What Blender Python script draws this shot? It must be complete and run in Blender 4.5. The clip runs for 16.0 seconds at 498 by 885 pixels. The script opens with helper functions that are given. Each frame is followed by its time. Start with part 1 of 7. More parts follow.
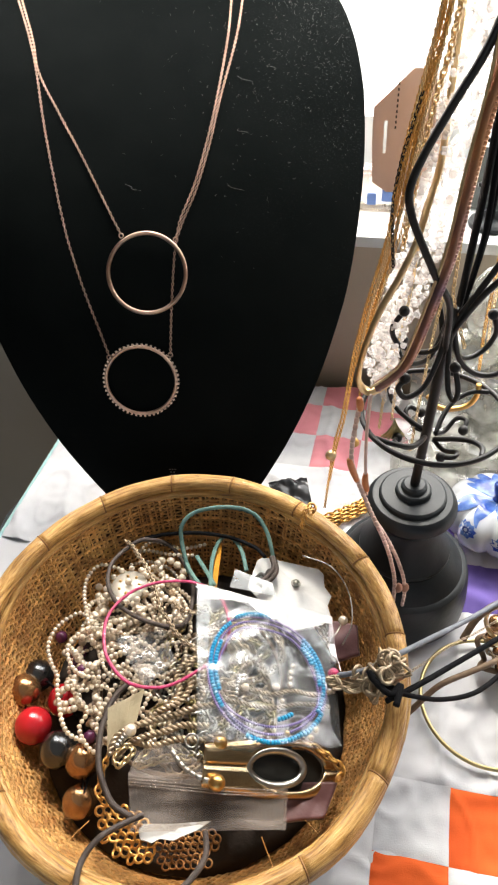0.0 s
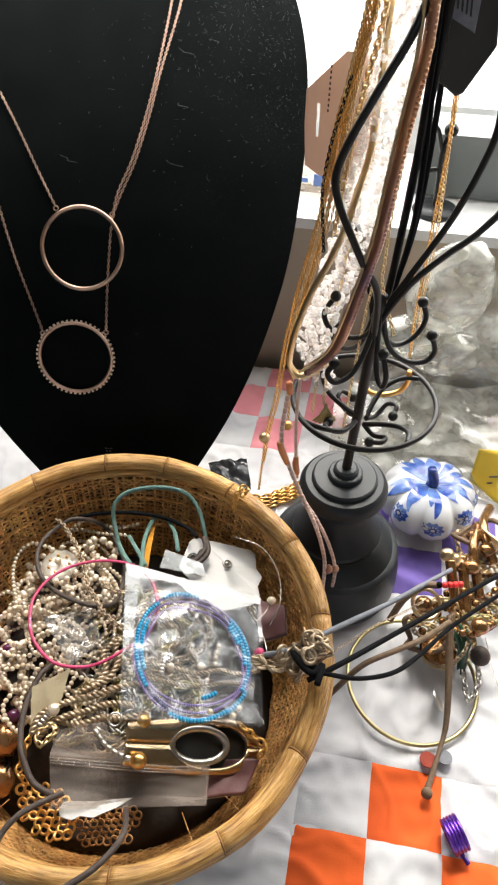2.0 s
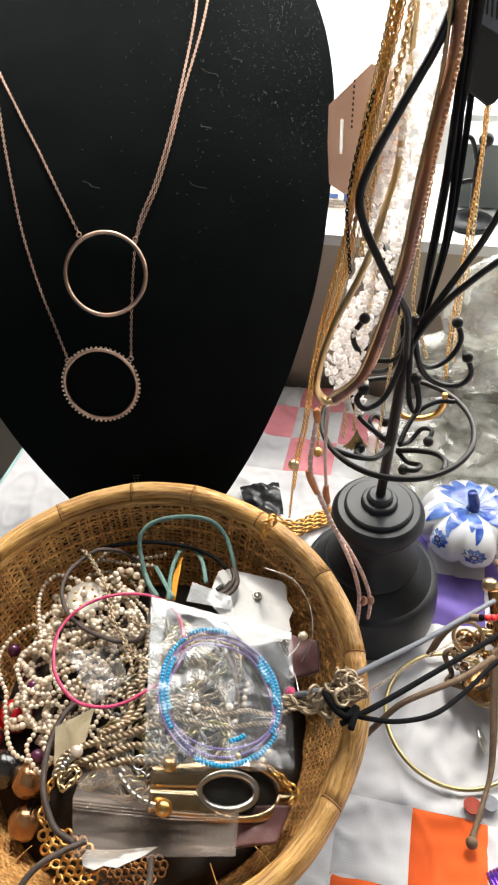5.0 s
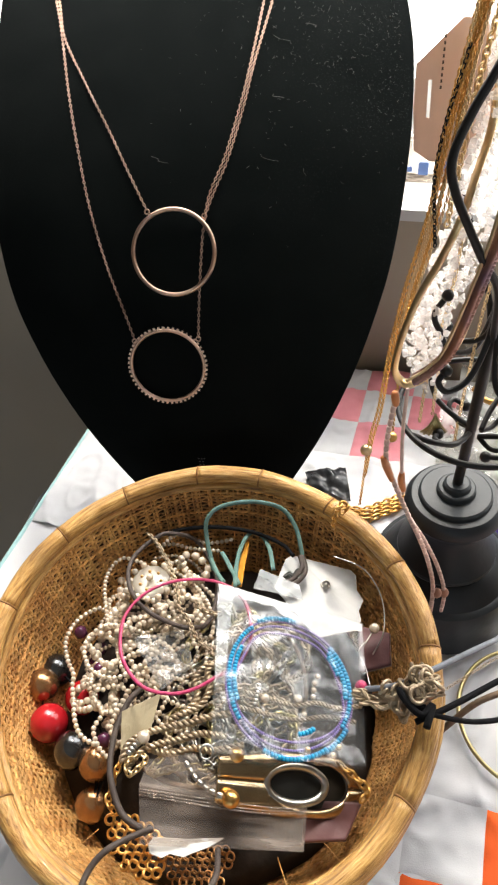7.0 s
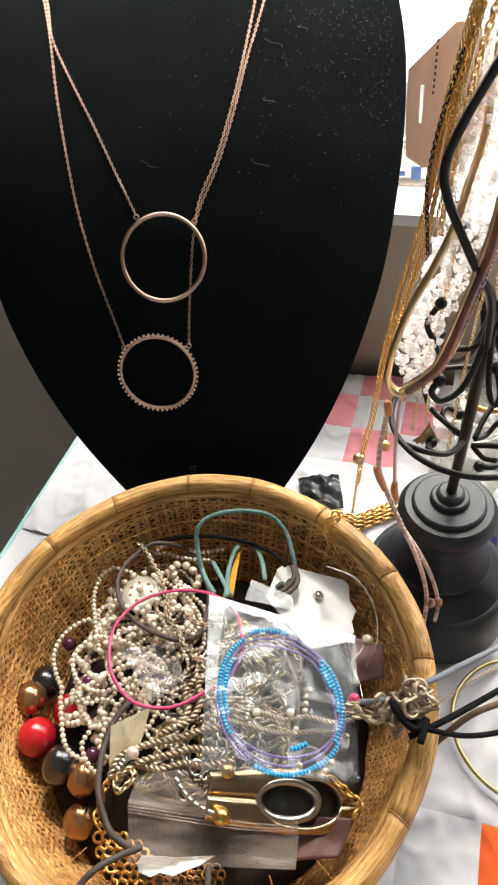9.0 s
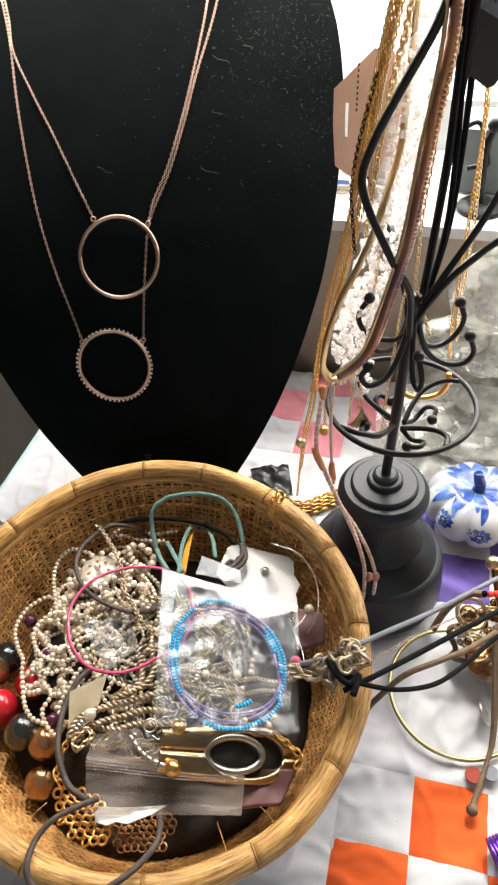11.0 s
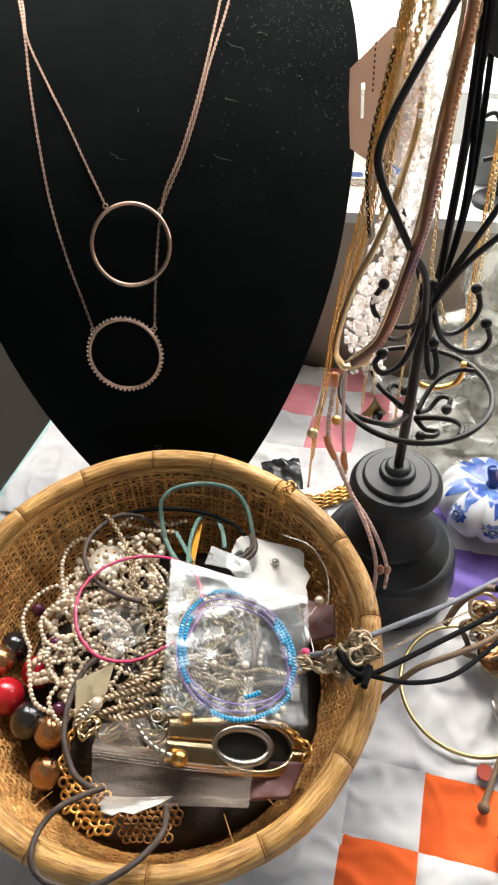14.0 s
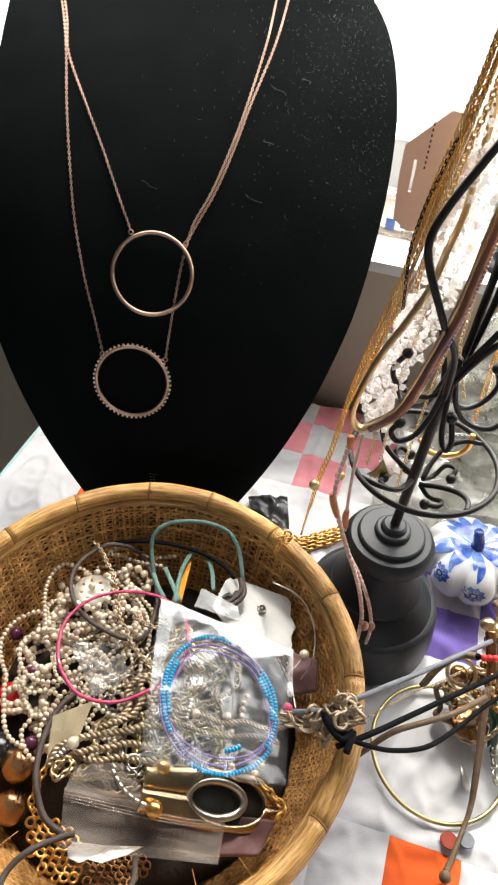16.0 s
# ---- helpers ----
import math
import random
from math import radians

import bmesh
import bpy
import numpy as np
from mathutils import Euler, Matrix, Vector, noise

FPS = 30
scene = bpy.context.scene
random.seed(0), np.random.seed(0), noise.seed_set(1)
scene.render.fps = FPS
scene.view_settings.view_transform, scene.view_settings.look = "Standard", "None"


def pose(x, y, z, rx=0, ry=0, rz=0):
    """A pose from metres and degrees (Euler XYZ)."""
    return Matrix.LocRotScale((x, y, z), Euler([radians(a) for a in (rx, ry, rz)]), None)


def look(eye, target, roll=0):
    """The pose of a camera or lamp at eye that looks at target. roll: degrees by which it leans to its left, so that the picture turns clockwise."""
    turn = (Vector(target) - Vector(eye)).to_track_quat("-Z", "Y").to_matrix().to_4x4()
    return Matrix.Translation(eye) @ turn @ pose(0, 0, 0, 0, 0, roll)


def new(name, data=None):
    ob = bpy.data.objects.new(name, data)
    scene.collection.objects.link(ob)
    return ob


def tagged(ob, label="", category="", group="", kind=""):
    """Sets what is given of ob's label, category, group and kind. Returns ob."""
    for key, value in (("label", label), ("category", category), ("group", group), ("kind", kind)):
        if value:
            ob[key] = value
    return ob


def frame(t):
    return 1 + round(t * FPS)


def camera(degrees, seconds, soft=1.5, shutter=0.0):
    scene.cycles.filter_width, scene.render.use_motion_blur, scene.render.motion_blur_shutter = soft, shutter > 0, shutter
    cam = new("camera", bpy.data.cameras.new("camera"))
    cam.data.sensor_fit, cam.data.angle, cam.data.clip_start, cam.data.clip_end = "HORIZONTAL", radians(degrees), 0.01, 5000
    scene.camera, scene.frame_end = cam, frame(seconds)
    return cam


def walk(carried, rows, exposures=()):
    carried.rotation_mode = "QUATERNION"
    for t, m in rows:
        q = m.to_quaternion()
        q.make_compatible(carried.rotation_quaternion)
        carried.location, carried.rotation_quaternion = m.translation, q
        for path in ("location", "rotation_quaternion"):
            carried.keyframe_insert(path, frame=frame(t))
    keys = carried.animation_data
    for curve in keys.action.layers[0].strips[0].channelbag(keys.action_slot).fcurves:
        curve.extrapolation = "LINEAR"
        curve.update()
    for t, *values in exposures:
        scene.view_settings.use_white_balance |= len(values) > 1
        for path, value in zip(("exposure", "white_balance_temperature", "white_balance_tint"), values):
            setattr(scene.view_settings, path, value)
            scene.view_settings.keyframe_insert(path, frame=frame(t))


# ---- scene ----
cam = camera(39.8, 16.0, soft=2.2)
PATH = [
    (0, (0.0, 0.0, 0.375), (-0.063, 1.461, -0.989), -3.7),
    (0.5, (0.002, -0.003, 0.374), (-0.063, 1.446, -1.002), -3.8),
    (1, (0.007, -0.004, 0.38), (-0.082, 1.47, -0.968), -4.2),
    (1.5, (0.013, -0.003, 0.379), (-0.038, 1.478, -0.963), -3.1),
    (2, (0.013, 0.001, 0.376), (0.07, 1.416, -1.036), 0.8),
    (2.5, (0.015, 0.007, 0.372), (0.047, 1.43, -1.033), -0.4),
    (3, (0.017, 0.014, 0.372), (0.009, 1.465, -1.005), -1.8),
    (3.2, (0.018, 0.016, 0.373), (0.005, 1.473, -0.997), -2.3),
    (5.3, (0.02, 0.015, 0.372), (-0.058, 1.45, -1.019), -3.8),
    (5.5, (0.021, 0.016, 0.37), (-0.083, 1.444, -1.027), -4.7),
    (6, (0.014, 0.019, 0.368), (-0.154, 1.437, -1.032), -5.9),
    (6.5, (0.011, 0.021, 0.365), (-0.206, 1.427, -1.041), -7.0),
    (7, (0.012, 0.023, 0.365), (-0.21, 1.427, -1.042), -7.2),
    (7.5, (0.014, 0.026, 0.365), (-0.211, 1.433, -1.039), -7.5),
    (8, (0.012, 0.03, 0.364), (-0.191, 1.434, -1.046), -6.4),
    (8.5, (0.014, 0.03, 0.364), (-0.172, 1.447, -1.035), -6.3),
    (9, (0.013, 0.029, 0.364), (-0.192, 1.437, -1.042), -6.8),
    (9.5, (0.013, 0.026, 0.368), (-0.191, 1.436, -1.035), -6.4),
    (10, (0.015, 0.019, 0.373), (-0.143, 1.44, -1.026), -5.1),
    (10.2, (0.017, 0.016, 0.373), (-0.098, 1.437, -1.03), -3.9),
    (12.3, (0.025, -0.01, 0.375), (-0.071, 1.49, -0.945), -4.0),
    (12.5, (0.024, -0.009, 0.375), (-0.086, 1.504, -0.929), -4.3),
    (13, (0.023, -0.004, 0.374), (-0.081, 1.507, -0.932), -4.2),
    (13.5, (0.023, -0.002, 0.374), (-0.073, 1.493, -0.951), -4.0),
    (14, (0.022, 0.001, 0.366), (-0.109, 1.434, -1.024), -4.4),
    (14.5, (0.01, 0.002, 0.384), (-0.03, 1.475, -0.969), 2.1),
    (15, (0.01, 0.01, 0.382), (0.019, 1.482, -0.972), 2.7),
    (15.5, (0.009, 0.018, 0.38), (-0.002, 1.481, -0.983), 2.5),
    (16, (0.0, 0.015, 0.379), (-0.024, 1.465, -0.997), 4.9),
]
walk(cam, [(t, look(eye, target, roll)) for t, eye, target, roll in PATH], [(0, -0.06), (2, -0.25), (5.5, -0.18), (7, -0.06), (10, -0.06), (12.5, -0.12), (14, -0.2), (15.5, -0.16)])

# ---- world, window light ----
world = bpy.data.worlds.new("world")
scene.world = world
world.use_nodes = True
wn = world.node_tree.nodes
sky = wn.new("ShaderNodeTexSky")
sky.sky_type, sky.sun_disc = "NISHITA", False
sky.sun_elevation, sky.sun_rotation = radians(55), radians(8)
world.node_tree.links.new(sky.outputs[0], wn["Background"].inputs[0])
wn["Background"].inputs[1].default_value = 0.15

# the wall and the quilt run 13 degrees off the x axis
TURNED = radians(-13)
U = Vector((math.cos(TURNED), math.sin(TURNED), 0))
V = Vector((-math.sin(TURNED), math.cos(TURNED), 0))
WALL = Vector((0.045, 0.484, 0))


def at_wall(u, v, z):
    """A place from metres along the wall, out through it, and up."""
    return WALL + U * u + V * v + Vector((0, 0, z))


def lamp(name, kind, m, power, colour, **more):
    data = bpy.data.lights.new(name, kind)
    data.energy, data.color = power, colour
    for key, value in more.items():
        if key == "size":
            data.size = value
        elif key == "size_y":
            data.shape, data.size_y = "RECTANGLE", value
        elif key == "angle":
            data.angle = value
    ob = new(name, data)
    ob.matrix_world = m
    return ob


WIN_L, WIN_R, SILL, WIN_TOP = -0.46, 0.80, 0.137, 0.95
lamp("window_light", "AREA", look(at_wall(0.17, 0.10, 0.46), at_wall(0.25, -0.6, 0.1)), 15.5, (1.0, 0.975, 0.93), size=1.16, size_y=0.52)
# fill lamp added behind the camera to brighten the front sides
lamp("front_fill_light", "AREA", look(at_wall(0.3, -2.58, 0.35), at_wall(0.1, 0, 0.1)), 2.8, (1.0, 0.98, 0.95), size=1.5, size_y=1.1)
SUN_FROM = (U * -0.10 + V * 0.99).normalized() * math.cos(radians(55)) + Vector((0, 0, math.sin(radians(55))))
lamp("sun", "SUN", look(SUN_FROM * 3, (0, 0, 0)), 3.0, (1.0, 0.93, 0.82), angle=radians(6))


# ---- materials ----
def material(name, colour, rough=0.5, metal=0.0, colour2=None, scale=40.0, detail=4.0, bump=0.0, bump_scale=None, sheen=0.0, coat=0.0,
             spread=0.0, transmission=0.0, alpha=1.0, ior=1.45, rough_vary=0.0, specular=None, subsurface=0.0):
    """A surface with two scales of variation: a broad mottling towards colour2 and a fine relief."""
    m = bpy.data.materials.new(name)
    m.use_nodes = True
    n, links = m.node_tree.nodes, m.node_tree.links
    b = n["Principled BSDF"]
    b.inputs["Base Color"].default_value = (*colour, 1)
    b.inputs["Roughness"].default_value, b.inputs["Metallic"].default_value = rough, metal
    b.inputs["Sheen Weight"].default_value, b.inputs["Coat Weight"].default_value = sheen, coat
    b.inputs["Transmission Weight"].default_value, b.inputs["IOR"].default_value, b.inputs["Alpha"].default_value = transmission, ior, alpha
    b.inputs["Subsurface Weight"].default_value = subsurface
    if specular is not None:
        b.inputs["Specular IOR Level"].default_value = specular
    tex = n.new("ShaderNodeTexCoord")
    if colour2 is not None:
        big = n.new("ShaderNodeTexNoise")
        big.inputs["Scale"].default_value, big.inputs["Detail"].default_value = scale, detail
        links.new(tex.outputs["Object"], big.inputs["Vector"])
        ramp = n.new("ShaderNodeValToRGB")
        ramp.color_ramp.elements[0].position, ramp.color_ramp.elements[1].position = 0.35, 0.65
        ramp.color_ramp.elements[0].color, ramp.color_ramp.elements[1].color = (*colour, 1), (*colour2, 1)
        links.new(big.outputs["Fac"], ramp.inputs["Fac"])
        out = ramp.outputs["Color"]
        if spread:
            info = n.new("ShaderNodeObjectInfo")
            mult = n.new("ShaderNodeMapRange")
            mult.inputs["To Min"].default_value, mult.inputs["To Max"].default_value = 1 - spread, 1 + spread
            links.new(info.outputs["Random"], mult.inputs["Value"])
            hsv = n.new("ShaderNodeHueSaturation")
            links.new(mult.outputs["Result"], hsv.inputs["Value"])
            links.new(out, hsv.inputs["Color"])
            out = hsv.outputs["Color"]
        links.new(out, b.inputs["Base Color"])
        if rough_vary:
            mr = n.new("ShaderNodeMapRange")
            mr.inputs["To Min"].default_value, mr.inputs["To Max"].default_value = max(0, rough - rough_vary), min(1, rough + rough_vary)
            links.new(big.outputs["Fac"], mr.inputs["Value"])
            links.new(mr.outputs["Result"], b.inputs["Roughness"])
    if bump:
        fine = n.new("ShaderNodeTexNoise")
        fine.inputs["Scale"].default_value, fine.inputs["Detail"].default_value = bump_scale or scale * 8, 6
        links.new(tex.outputs["Object"], fine.inputs["Vector"])
        bn = n.new("ShaderNodeBump")
        bn.inputs["Strength"].default_value, bn.inputs["Distance"].default_value = bump, 0.001
        links.new(fine.outputs["Fac"], bn.inputs["Height"])
        links.new(bn.outputs["Normal"], b.inputs["Normal"])
    return m


def velvet():
    """Black velvet with pale lint specks and dust."""
    m = material("black_velvet", (0.0046, 0.0058, 0.0057), 0.9, colour2=(0.0066, 0.0080, 0.0078), scale=30, bump=0.10, bump_scale=2200, sheen=0.005, specular=0.012)
    n, links = m.node_tree.nodes, m.node_tree.links
    b = n["Principled BSDF"]
    b.inputs["Sheen Roughness"].default_value = 0.45
    tex = n["Texture Coordinate"]
    speck = n.new("ShaderNodeTexNoise")
    speck.inputs["Scale"].default_value, speck.inputs["Detail"].default_value, speck.inputs["Roughness"].default_value = 950, 5, 0.7
    links.new(tex.outputs["Object"], speck.inputs["Vector"])
    cut = n.new("ShaderNodeMapRange")
    cut.inputs["From Min"].default_value, cut.inputs["From Max"].default_value = 0.56, 0.70
    links.new(speck.outputs["Fac"], cut.inputs["Value"])
    patch = n.new("ShaderNodeTexNoise")
    patch.inputs["Scale"].default_value, patch.inputs["Detail"].default_value = 22, 5
    links.new(tex.outputs["Object"], patch.inputs["Vector"])
    keep = n.new("ShaderNodeMapRange")
    keep.inputs["From Min"].default_value, keep.inputs["From Max"].default_value = 0.36, 0.62
    links.new(patch.outputs["Fac"], keep.inputs["Value"])
    mul = n.new("ShaderNodeMath")
    mul.operation = "MULTIPLY"
    links.new(cut.outputs[0], mul.inputs[0])
    links.new(keep.outputs["Result"], mul.inputs[1])
    mix = n.new("ShaderNodeMixRGB")
    # the lint has gathered on the upper shoulder
    sep = n.new("ShaderNodeSeparateXYZ")
    links.new(tex.outputs["Object"], sep.inputs[0])
    side, high, both, less = n.new("ShaderNodeMapRange"), n.new("ShaderNodeMapRange"), n.new("ShaderNodeMath"), n.new("ShaderNodeMath")
    side.inputs["From Min"].default_value, side.inputs["From Max"].default_value, side.inputs["To Min"].default_value = -0.02, 0.075, 0.10
    high.inputs["From Min"].default_value, high.inputs["From Max"].default_value, high.inputs["To Min"].default_value = 0.13, 0.23, 0.15
    links.new(sep.outputs["X"], side.inputs["Value"])
    links.new(sep.outputs["Z"], high.inputs["Value"])
    both.operation = less.operation = "MULTIPLY"
    links.new(side.outputs["Result"], both.inputs[0])
    links.new(high.outputs["Result"], both.inputs[1])
    links.new(both.outputs[0], less.inputs[0])
    links.new(mul.outputs[0], less.inputs[1])
    links.new(less.outputs[0], mix.inputs["Fac"])
    links.new(b.inputs["Base Color"].links[0].from_socket, mix.inputs["Color1"])
    mix.inputs["Color2"].default_value = (0.065, 0.07, 0.067, 1)
    links.new(mix.outputs["Color"], b.inputs["Base Color"])
    return m


def cane():
    """Bent cane: streaks and splits that run round the rim, darker at random lengths."""
    m = material("bamboo_cane", (0.5, 0.3, 0.1), 0.38, coat=0.15)
    n, links = m.node_tree.nodes, m.node_tree.links
    b = n["Principled BSDF"]
    tex = n["Texture Coordinate"]
    shift = n.new("ShaderNodeVectorMath")
    shift.operation = "SUBTRACT"
    shift.inputs[1].default_value = (-0.0425, 0.170, 0.079)
    links.new(tex.outputs["Object"], shift.inputs[0])
    turn = n.new("ShaderNodeTexGradient")
    turn.gradient_type = "RADIAL"
    links.new(shift.outputs[0], turn.inputs["Vector"])
    size = n.new("ShaderNodeVectorMath")
    size.operation = "LENGTH"
    links.new(shift.outputs[0], size.inputs[0])
    sep = n.new("ShaderNodeSeparateXYZ")
    links.new(shift.outputs[0], sep.inputs[0])
    comb = n.new("ShaderNodeCombineXYZ")
    for source, k, slot in ((turn.outputs["Fac"], 34.0, 0), (size.outputs["Value"], 900.0, 1), (sep.outputs["Z"], 900.0, 2)):
        mul = n.new("ShaderNodeMath")
        mul.operation, mul.inputs[1].default_value = "MULTIPLY", k
        links.new(source, mul.inputs[0])
        links.new(mul.outputs[0], comb.inputs[slot])
    streak = n.new("ShaderNodeTexNoise")
    streak.inputs["Scale"].default_value, streak.inputs["Detail"].default_value, streak.inputs["Roughness"].default_value = 1.0, 7, 0.65
    links.new(comb.outputs[0], streak.inputs["Vector"])
    ramp = n.new("ShaderNodeValToRGB")
    e = ramp.color_ramp.elements
    e[0].position, e[1].position = 0.30, 0.68
    e[0].color, e[1].color = (0.13, 0.052, 0.014, 1), (0.72, 0.46, 0.17, 1)
    mid = ramp.color_ramp.elements.new(0.48)
    mid.color = (0.50, 0.26, 0.07, 1)
    links.new(streak.outputs["Fac"], ramp.inputs["Fac"])
    blot = n.new("ShaderNodeTexNoise")
    blot.inputs["Scale"].default_value, blot.inputs["Detail"].default_value = 45, 4
    links.new(tex.outputs["Object"], blot.inputs["Vector"])
    value = n.new("ShaderNodeMapRange")
    value.inputs["From Min"].default_value, value.inputs["From Max"].default_value = 0.3, 0.7
    value.inputs["To Min"].default_value, value.inputs["To Max"].default_value = 0.7, 1.2
    links.new(blot.outputs["Fac"], value.inputs["Value"])
    hsv = n.new("ShaderNodeHueSaturation")
    links.new(value.outputs["Result"], hsv.inputs["Value"])
    links.new(ramp.outputs["Color"], hsv.inputs["Color"])
    links.new(hsv.outputs["Color"], b.inputs["Base Color"])
    bn = n.new("ShaderNodeBump")
    bn.inputs["Strength"].default_value, bn.inputs["Distance"].default_value = 0.7, 0.001
    links.new(streak.outputs["Fac"], bn.inputs["Height"])
    links.new(bn.outputs["Normal"], b.inputs["Normal"])
    return m


def nacre():
    """Cream pearl: lustrous, faintly see-through, each bead a little different."""
    m = material("cream_pearl", (0.93, 0.83, 0.69), 0.2, 0.35, colour2=(0.84, 0.71, 0.55), scale=70, coat=1.0, spread=0.10)
    n, links = m.node_tree.nodes, m.node_tree.links
    b = n["Principled BSDF"]
    b.inputs["Coat Roughness"].default_value = 0.06
    return backlit(m, (0.92, 0.80, 0.64), 0.24)


def backlit(m, colour, share):
    """Lets part of the light behind a thin surface through."""
    n, links = m.node_tree.nodes, m.node_tree.links
    through_light, mix = n.new("ShaderNodeBsdfTranslucent"), n.new("ShaderNodeMixShader")
    through_light.inputs["Color"].default_value, mix.inputs["Fac"].default_value = (*colour, 1), share
    links.new(n["Principled BSDF"].outputs[0], mix.inputs[1])
    links.new(through_light.outputs[0], mix.inputs[2])
    links.new(mix.outputs[0], n["Material Output"].inputs[0])
    return m


def glowing(name, colour, strength):
    m = bpy.data.materials.new(name)
    m.use_nodes = True
    n = m.node_tree.nodes
    e = n.new("ShaderNodeEmission")
    e.inputs["Color"].default_value, e.inputs["Strength"].default_value = (*colour, 1), strength
    m.node_tree.links.new(e.outputs[0], n["Material Output"].inputs[0])
    return m


M_VELVET = velvet()
M_WALL = material("wall_paint", (0.47, 0.40, 0.315), 0.8, colour2=(0.43, 0.365, 0.285), scale=6, bump=0.15, bump_scale=220)
M_SILL = material("white_gloss_paint", (0.74, 0.75, 0.74), 0.35, colour2=(0.68, 0.69, 0.68), scale=25, bump=0.05)
M_FLOOR = material("brown_carpet", (0.10, 0.08, 0.065), 0.95, colour2=(0.13, 0.105, 0.085), scale=18, bump=0.5, bump_scale=500)
M_CEIL = material("ceiling_paint", (0.75, 0.74, 0.72), 0.9, colour2=(0.7, 0.69, 0.67), scale=3, bump=0.05)
M_CLOTH = material("white_cotton", (0.68, 0.685, 0.70), 0.9, colour2=(0.54, 0.54, 0.565), scale=16, detail=7, bump=0.14, bump_scale=1600)
M_ORANGE = material("orange_cotton", (0.82, 0.13, 0.02), 0.9, colour2=(0.76, 0.11, 0.018), scale=40, bump=0.14, bump_scale=1600)
M_PINK = material("pink_cotton", (0.78, 0.30, 0.34), 0.9, colour2=(0.72, 0.26, 0.30), scale=40, bump=0.14, bump_scale=1600)
M_PURPLE = material("purple_cotton", (0.16, 0.11, 0.38), 0.9, colour2=(0.13, 0.09, 0.33), scale=40, bump=0.14, bump_scale=1600)
M_CORAL = material("coral_cotton", (0.78, 0.16, 0.10), 0.9, colour2=(0.72, 0.14, 0.09), scale=40, bump=0.14, bump_scale=1600)
M_TEAL = material("teal_binding", (0.38, 0.60, 0.60), 0.8, colour2=(0.34, 0.55, 0.56), scale=60, bump=0.3, bump_scale=1200)
M_TABLE = material("dark_table_wood", (0.09, 0.055, 0.035), 0.5, colour2=(0.07, 0.04, 0.025), scale=14, bump=0.1)
M_BLACKWOOD = material("black_painted_wood", (0.0075, 0.0092, 0.0108), 0.46, colour2=(0.017, 0.0205, 0.0235), scale=38, detail=8, bump=0.16, bump_scale=260, rough_vary=0.16, specular=0.4)
M_IRON = material("black_wire", (0.007, 0.0065, 0.0065), 0.36, colour2=(0.013, 0.0115, 0.011), scale=200, bump=0.1, bump_scale=900, specular=0.35)
M_BAMBOO = cane()
M_KNOT = material("cane_node", (0.30, 0.15, 0.05), 0.55, colour2=(0.22, 0.10, 0.03), scale=200, bump=0.3)
M_WEAVE = material("woven_fibre", (0.78, 0.44, 0.15), 0.6, colour2=(0.48, 0.225, 0.062), scale=85, detail=9, bump=0.6, bump_scale=900, spread=0.25)
M_ROSE = material("rose_gold", (0.64, 0.43, 0.33), 0.28, 1.0, colour2=(0.50, 0.33, 0.25), scale=150, bump=0.08, bump_scale=900)
M_GOLD = material("yellow_gold", (0.86, 0.50, 0.15), 0.3, 1.0, colour2=(0.64, 0.37, 0.13), scale=120, bump=0.06, bump_scale=900)
M_PALEGOLD = material("pale_gold", (0.80, 0.62, 0.36), 0.28, 1.0, colour2=(0.70, 0.53, 0.30), scale=150, bump=0.06, bump_scale=900)
M_BRASS = material("brass_wire", (0.55, 0.47, 0.24), 0.3, 1.0, colour2=(0.45, 0.38, 0.18), scale=150, bump=0.06, bump_scale=900)
M_SILVER = material("silver_metal", (0.62, 0.60, 0.56), 0.28, 1.0, colour2=(0.48, 0.45, 0.40), scale=200, bump=0.08, bump_scale=900)
M_PEARL = nacre()


# ---- mesh helpers ----
def mesh_of(name, verts, faces, mat, smooth=True):
    me = bpy.data.meshes.new(name)
    me.from_pydata([tuple(v) for v in verts], [], faces)
    me.materials.append(mat)
    if smooth:
        me.polygons.foreach_set("use_smooth", [True] * len(me.polygons))
    me.update()
    return me


def piece(name, me, parent=None, label="", m=None):
    ob = new(name, me)
    if parent is not None:
        ob.parent = parent
    if m is not None:
        ob.matrix_basis = m
    if label:
        ob["label"] = label
    return ob


def part(name, shape, mat, parent=None, label="", smooth=True, m=None):
    """One mesh object from (verts, faces) under a thing."""
    return piece(name, mesh_of(name, shape[0], shape[1], mat, smooth), parent, label, m)


def thing(name, label, category, group="", place=None):
    ob = new(name)
    ob.empty_display_size = 0.01
    if place is not None:
        ob.location = place
    return tagged(ob, label, category, group)


def joined(shapes):
    verts, faces = [], []
    for v, f in shapes:
        k = len(verts)
        verts += [tuple(p) for p in v]
        faces += [tuple(i + k for i in q) for q in f]
    return verts, faces


def moved(shape, m):
    return [m @ Vector(v) for v in shape[0]], shape[1]


def spline(points, n=8, closed=False):
    """A smooth line through control points."""
    p = [Vector(q) for q in points]
    out, c = [], len(p)
    for i in range(c if closed else c - 1):
        a, b = p[i], p[(i + 1) % c]
        p0 = p[i - 1] if (closed or i > 0) else a + (a - b)
        p3 = p[(i + 2) % c] if (closed or i + 2 < c) else b + (b - a)
        for k in range(n):
            t = k / n
            out.append(0.5 * ((2 * a) + (b - p0) * t + (2 * p0 - 5 * a + 4 * b - p3) * t * t + (3 * a - p0 - 3 * b + p3) * t ** 3))
    if not closed:
        out.append(p[-1])
    return out


